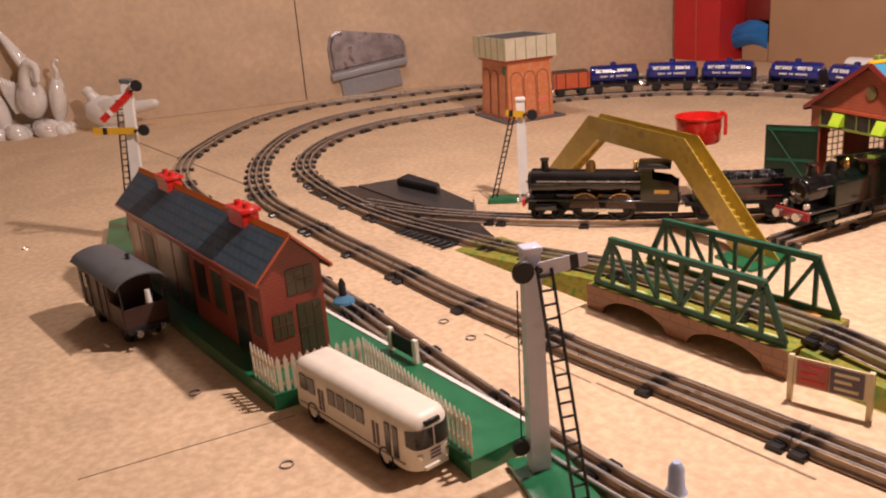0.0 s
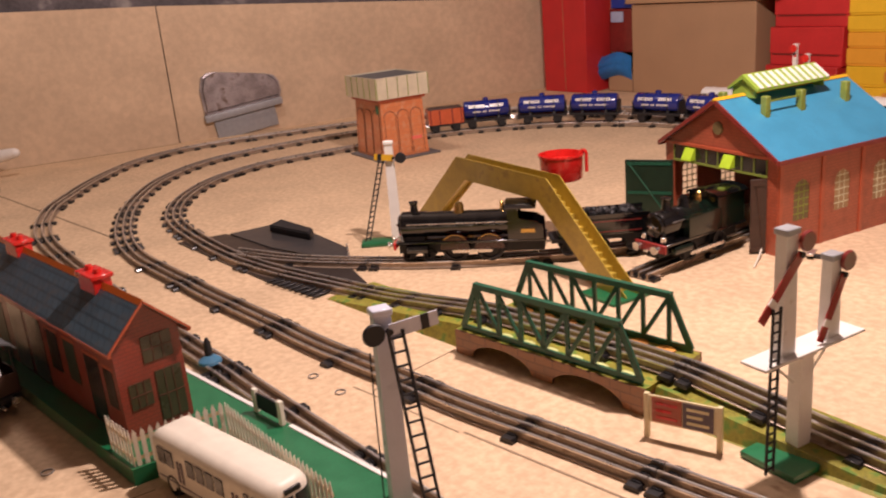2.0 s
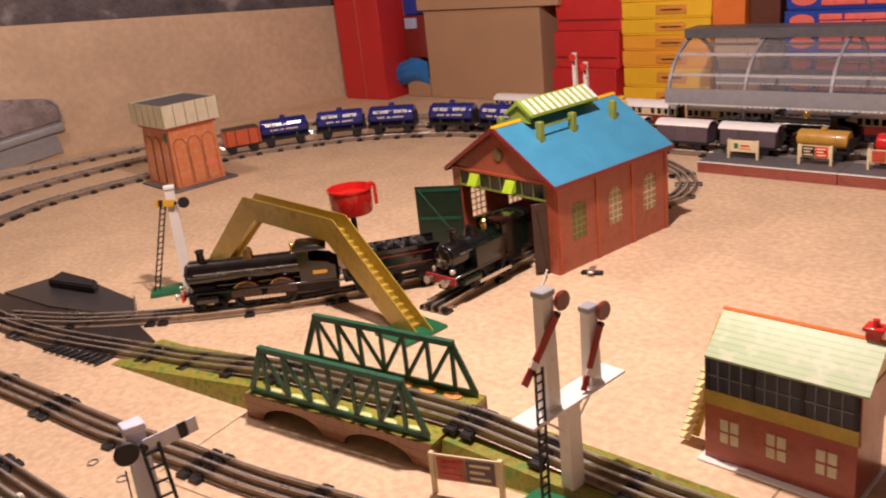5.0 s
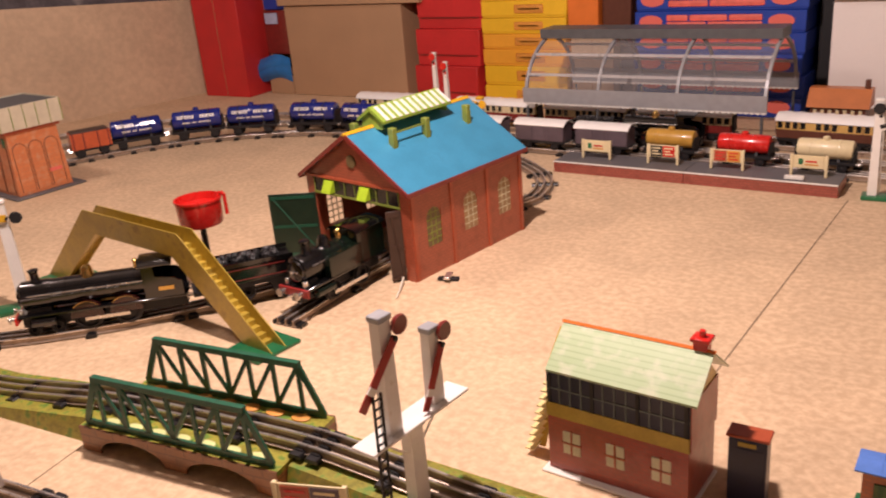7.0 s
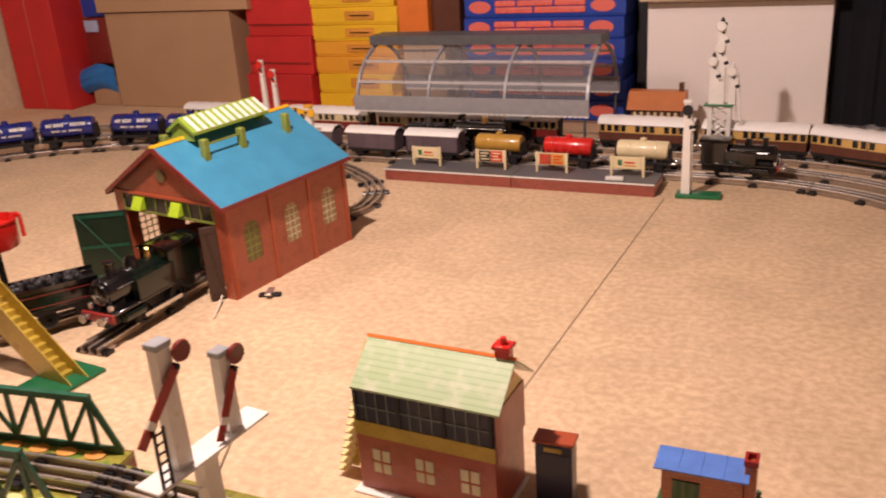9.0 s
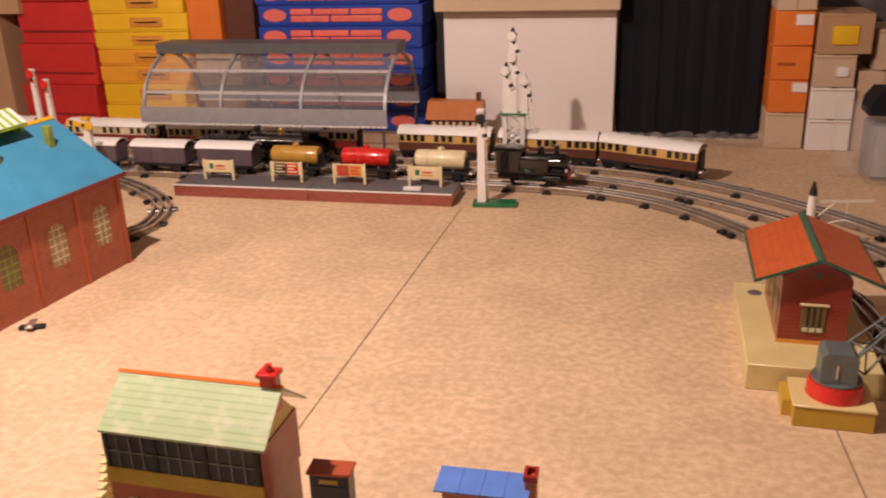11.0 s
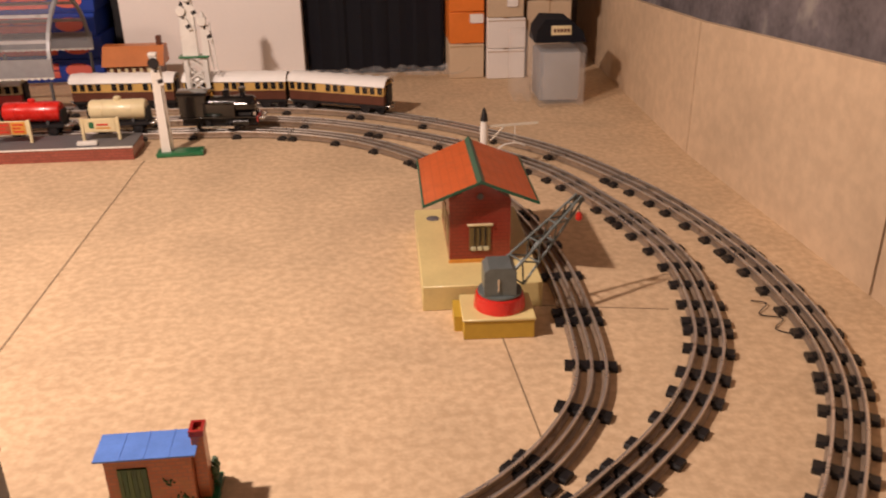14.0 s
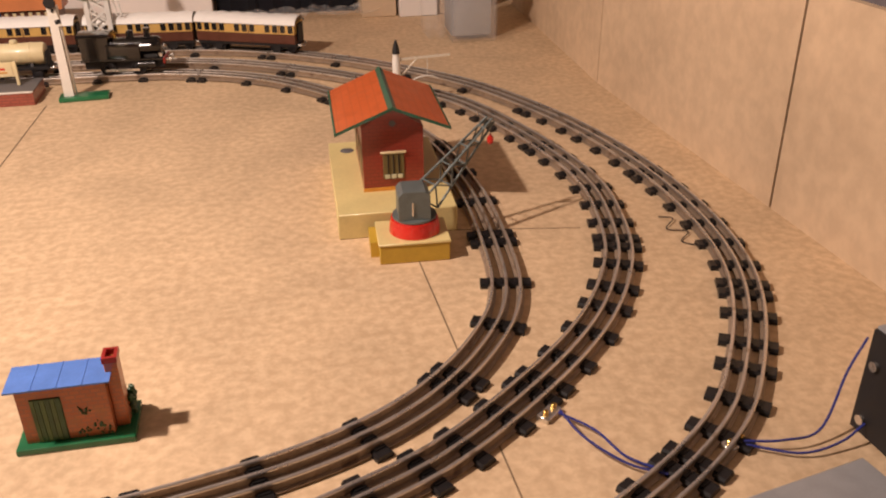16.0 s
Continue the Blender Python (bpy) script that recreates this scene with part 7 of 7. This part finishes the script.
# ---- metal sheet against the west wall, china birds ----
mp = thing("metal_mudguard", "scuffed dull metal cover leaning on the wall", "metal cover", pose(-3.027, 1.43, 0.004, 0, -7, 78.6))
bm = mesh()
out = [(-0.150, 0.105), (-0.145, 0.20), (-0.128, 0.245), (-0.10, 0.258), (-0.07, 0.255), (0.11, 0.205), (0.145, 0.19), (0.158, 0.165), (0.158, 0.13), (0.148, 0.105)]
b = bmesh.new()
prism(b, out, "y", -0.03, 0.0)
bmesh.ops.bevel(b, geom=[e for e in b.edges if all(v.co.y < -0.02 for v in e.verts)], offset=0.012, segments=3, affect="EDGES")
add_to(bm, b)
part("upper_shell", bm, "steel", mp)
bm = mesh()
rbox(bm, -0.156, 0.150, -0.036, 0.0, 0.078, 0.1045, 0.005, 2)
part("flange", bm, "canopy", mp)
bm = mesh()
rbox(bm, -0.125, 0.118, -0.016, 0.0, 0, 0.0778, 0.004, 2)
part("lower_plate", bm, "canopy", mp)


def bird(name, m, label, build):
    bm = mesh()
    build(bm)
    return one(name, bm, "china", label, "ornament", m)


def dove(bm):
    ball(bm, (0, 0, 0.062), 0.058, (1.2, 0.85, 0.95), pose(0, 0, 0, 0, 12, 0))
    cyl(bm, (-0.020, 0, 0.09), (-0.042, 0, 0.128), 0.030, 0.016, 14)
    ball(bm, (-0.044, 0, 0.132), 0.0175, (1.1, 0.9, 1.05))
    cyl(bm, (-0.058, 0, 0.134), (-0.072, 0, 0.138), 0.006, 0.001, 8)
    for s in (-1, 1):
        ball(bm, (0.03, s * 0.038, 0.078), 0.05, (1.3, 0.28, 0.62), pose(0, 0, 0, 0, -8, s * 8))
    cyl(bm, (0.05, 0, 0.062), (0.165, 0, 0.075), 0.026, 0.017, 12)
    ball(bm, (0.165, 0, 0.075), 0.018, (1, 1, 0.9))
    lathe(bm, [(0.042, 0), (0.038, 0.012), (0.022, 0.022)], 18)


def neck(bm, pts, r0, r1):
    P = spline(pts, 0.008)
    n = len(P) - 1
    for k in range(n):
        r, q = r0 + (r1 - r0) * k / n, r0 + (r1 - r0) * (k + 1) / n
        cyl(bm, P[k], P[k + 1], r, q, 12)
        ball(bm, P[k + 1], q)


def feather(bm, root, tip, w):
    """One flat pointed feather, swelling past its middle."""
    root, tip = Vector(root), Vector(tip)
    steps = ((0, 0.6), (0.25, 0.9), (0.55, 1.0), (0.8, 0.75), (0.94, 0.4), (1.0, 0.08))
    for (s, u), (e, v) in zip(steps, steps[1:]):
        cyl(bm, root.lerp(tip, s), root.lerp(tip, e), w * u, w * v, 10)


def swans(bm):
    rnd = random.Random(3)
    for i in range(30):
        ball(bm, (rnd.uniform(-0.13, 0.13), rnd.uniform(-0.06, 0.06), 0.010), rnd.uniform(0.018, 0.042), (1.2, 0.9, rnd.uniform(0.6, 1.1)), pose(0, 0, 0, rnd.uniform(0, 60), rnd.uniform(0, 60), 0))
    # middle swan, its neck bent over the breast
    ball(bm, (0.0, 0, 0.125), 0.06, (0.85, 0.8, 1.15))
    neck(bm, [(-0.005, -0.02, 0.165), (0.002, -0.024, 0.215), (0.022, -0.03, 0.248), (0.048, -0.036, 0.235), (0.050, -0.045, 0.190)], 0.022, 0.011)
    # slim upright swan
    ball(bm, (0.086, 0.01, 0.115), 0.075, (0.40, 0.5, 1.15), pose(0, 0, 0, 0, 6, 0))
    neck(bm, [(0.098, 0.0, 0.185), (0.104, -0.004, 0.215), (0.098, -0.006, 0.236), (0.108, -0.008, 0.252), (0.120, -0.01, 0.246)], 0.009, 0.006)
    # resting swan with folded wings
    ball(bm, (-0.120, -0.01, 0.095), 0.075, (0.45, 0.6, 1.1), pose(0, 0, 0, 0, -14, 0))
    neck(bm, [(-0.125, -0.03, 0.16), (-0.135, -0.034, 0.20), (-0.120, -0.036, 0.225), (-0.105, -0.04, 0.215)], 0.013, 0.008)
    # raised wing of overlapping feathers
    for k in range(12):
        feather(bm, (0.025 - 0.006 * k, 0.012 + 0.001 * k, 0.155 + 0.002 * k), (-0.088 + 0.0105 * k, 0.018 + 0.0015 * k, 0.395 - 0.0145 * k), 0.015)
    for k in range(6):
        feather(bm, (-0.06 + 0.005 * k, 0.0, 0.08), (-0.105 + 0.012 * k, 0.01, 0.215 - 0.006 * k), 0.013)


bird("china_dove", pose(-3.085, 0.425, 0, 0, 0, 65) @ Matrix.Scale(1.04, 4), "white glazed china dove ornament with long tail", dove)
bird("china_ornament", pose(-3.210, 0.208, 0, 0, 0, 65), "group of white glazed china swans on rocky base", swans)

# ---- wires, controllers, oddments ----
for pts in ([(0.630, 1.000, 0.006), (0.655, 0.965, 0.009), (0.672, 0.930, 0.005), (0.70, 0.905, 0.004)], [(0.632, 1.002, 0.007), (0.640, 0.955, 0.012), (0.668, 0.918, 0.008), (0.70, 0.90, 0.005)],
            [(0.785, 0.925, 0.008), (0.82, 0.915, 0.012), (0.86, 0.922, 0.014), (0.90, 0.955, 0.05), (0.925, 0.97, 0.075)], [(0.786, 0.922, 0.006), (0.83, 0.902, 0.006), (0.87, 0.905, 0.010), (0.90, 0.915, 0.02)]):
    P = spline(pts, 0.004)
    bm = mesh()
    tube(bm, P, 0.0013, 5)
    one("electric_wire", bm, "wire", "thin blue electric wire lying beside the track", "wire", group="blue wires")
for x, y, a in ((0.622, 1.004, 40), (0.778, 0.928, 20)):
    t = thing("terminal_clip", "small bright metal terminal clip on the rail", "clip", pose(x, y, 0.0, 0, 0, a), "terminal clips")
    bm = mesh()
    rbox(bm, -0.013, 0.013, -0.007, 0.007, 0.0, 0.006, 0.001, 1)
    part("plate", bm, "shiny", t)
    for s in (-1, 1):
        bm = mesh()
        lathe(bm, [(0.003, 0.006), (0.003, 0.010), (0.002, 0.011)], 10, (s * 0.007, 0, 0))
        part("screw", bm, "brass", t)
ct = thing("power_controller", "black power controller with bright metal edges", "controller", pose(0.968, 0.872, 0, 0, 0, 6))
bm = mesh()
rbox(bm, -0.06, 0.06, -0.07, 0.07, 0, 0.115, 0.004, 2)
b = part("case", bm, "canopy", ct)
bm = mesh()
rbox(bm, -0.064, -0.0602, -0.068, 0.068, 0.004, 0.113, 0.001, 1)
part("front_panel", bm, "matt", b)
for z in (0.02, 0.08):
    bm = mesh()
    lathe(bm, [(0.005, -0.068), (0.004, -0.064)], 10, (0, 0.055, z), "x")
    part("screw", bm, "shiny", b)
t = mesh()
rbox(t, -0.075, 0.075, -0.07, 0.06, 0, 0.03, 0.002, 1)
one("grey_metal_box", t, "canopy", "plain grey flat metal box beside the track", "box", pose(0.80, 0.79, 0, 0, 0, 12))
# metal odds and ends on the board
t = mesh()
tube(t, [(-0.666, 1.316, 0.0018), (-0.681, 1.348, 0.004), (-0.696, 1.38, 0.012)], 0.0017, 6)
one("metal_strip", t, "offwhite", "thin pale strip lying beside the shed doorway", "strip")
for x, y, a in ((-0.627, 1.425, 20),):
    t = thing("metal_fitting", "small dark metal fitting lying on the board", "fitting", pose(x, y, 0, 0, 0, a))
    bm = mesh()
    rbox(bm, -0.020, 0.020, -0.006, 0.006, 0, 0.006, 0.001, 1)
    part("bar", bm, "matt", t)
    bm = mesh()
    rbox(bm, -0.006, 0.006, -0.015, 0.015, 0.0062, 0.011, 0.001, 1)
    part("clamp", bm, "rail", t)
for x, y in ((-0.85, 0.56), (-0.778, 0.563), (-0.851, 0.203), (-0.623, 0.247), (-1.701, 0.062)):
    bm = mesh()
    loop = [[bm.verts.new(((0.007 + 0.0011 * math.cos(u)) * math.cos(v), (0.007 + 0.0011 * math.cos(u)) * math.sin(v), 0.0012 + 0.0011 * math.sin(u))) for u in [math.pi * k / 3 for k in range(6)]] for v in [math.pi * k / 8 for k in range(16)]]
    for k in range(16):
        p, q = loop[k], loop[(k + 1) % 16]
        for n in range(6):
            bm.faces.new((p[n], q[n], q[(n + 1) % 6], p[(n + 1) % 6]))
    one("wire_ring", bm, "rail", "tiny metal ring lying on the board", "ring", pose(x, y, 0), "metal rings on the board")
for pts in ([(0.90, 1.40, 0.001), (0.915, 1.385, 0.004), (0.895, 1.36, 0.002), (0.92, 1.345, 0.003), (0.90, 1.32, 0.002), (0.93, 1.30, 0.002)],):
    bm = mesh()
    tube(bm, spline(pts, 0.004), 0.0008, 5)
    one("thin_wire", bm, "matt", "thin dark wire squiggle on the board", "wire")
w_ = thing("white_post", "short white post with a pale top by the near track", "post", pose(-0.36, 0.545, 0))
bm = mesh()
lathe(bm, [(0.011, 0), (0.0085, 0.004), (0.0075, 0.026), (0.004, 0.032)], 16)
part("post", bm, "paleblue", w_)
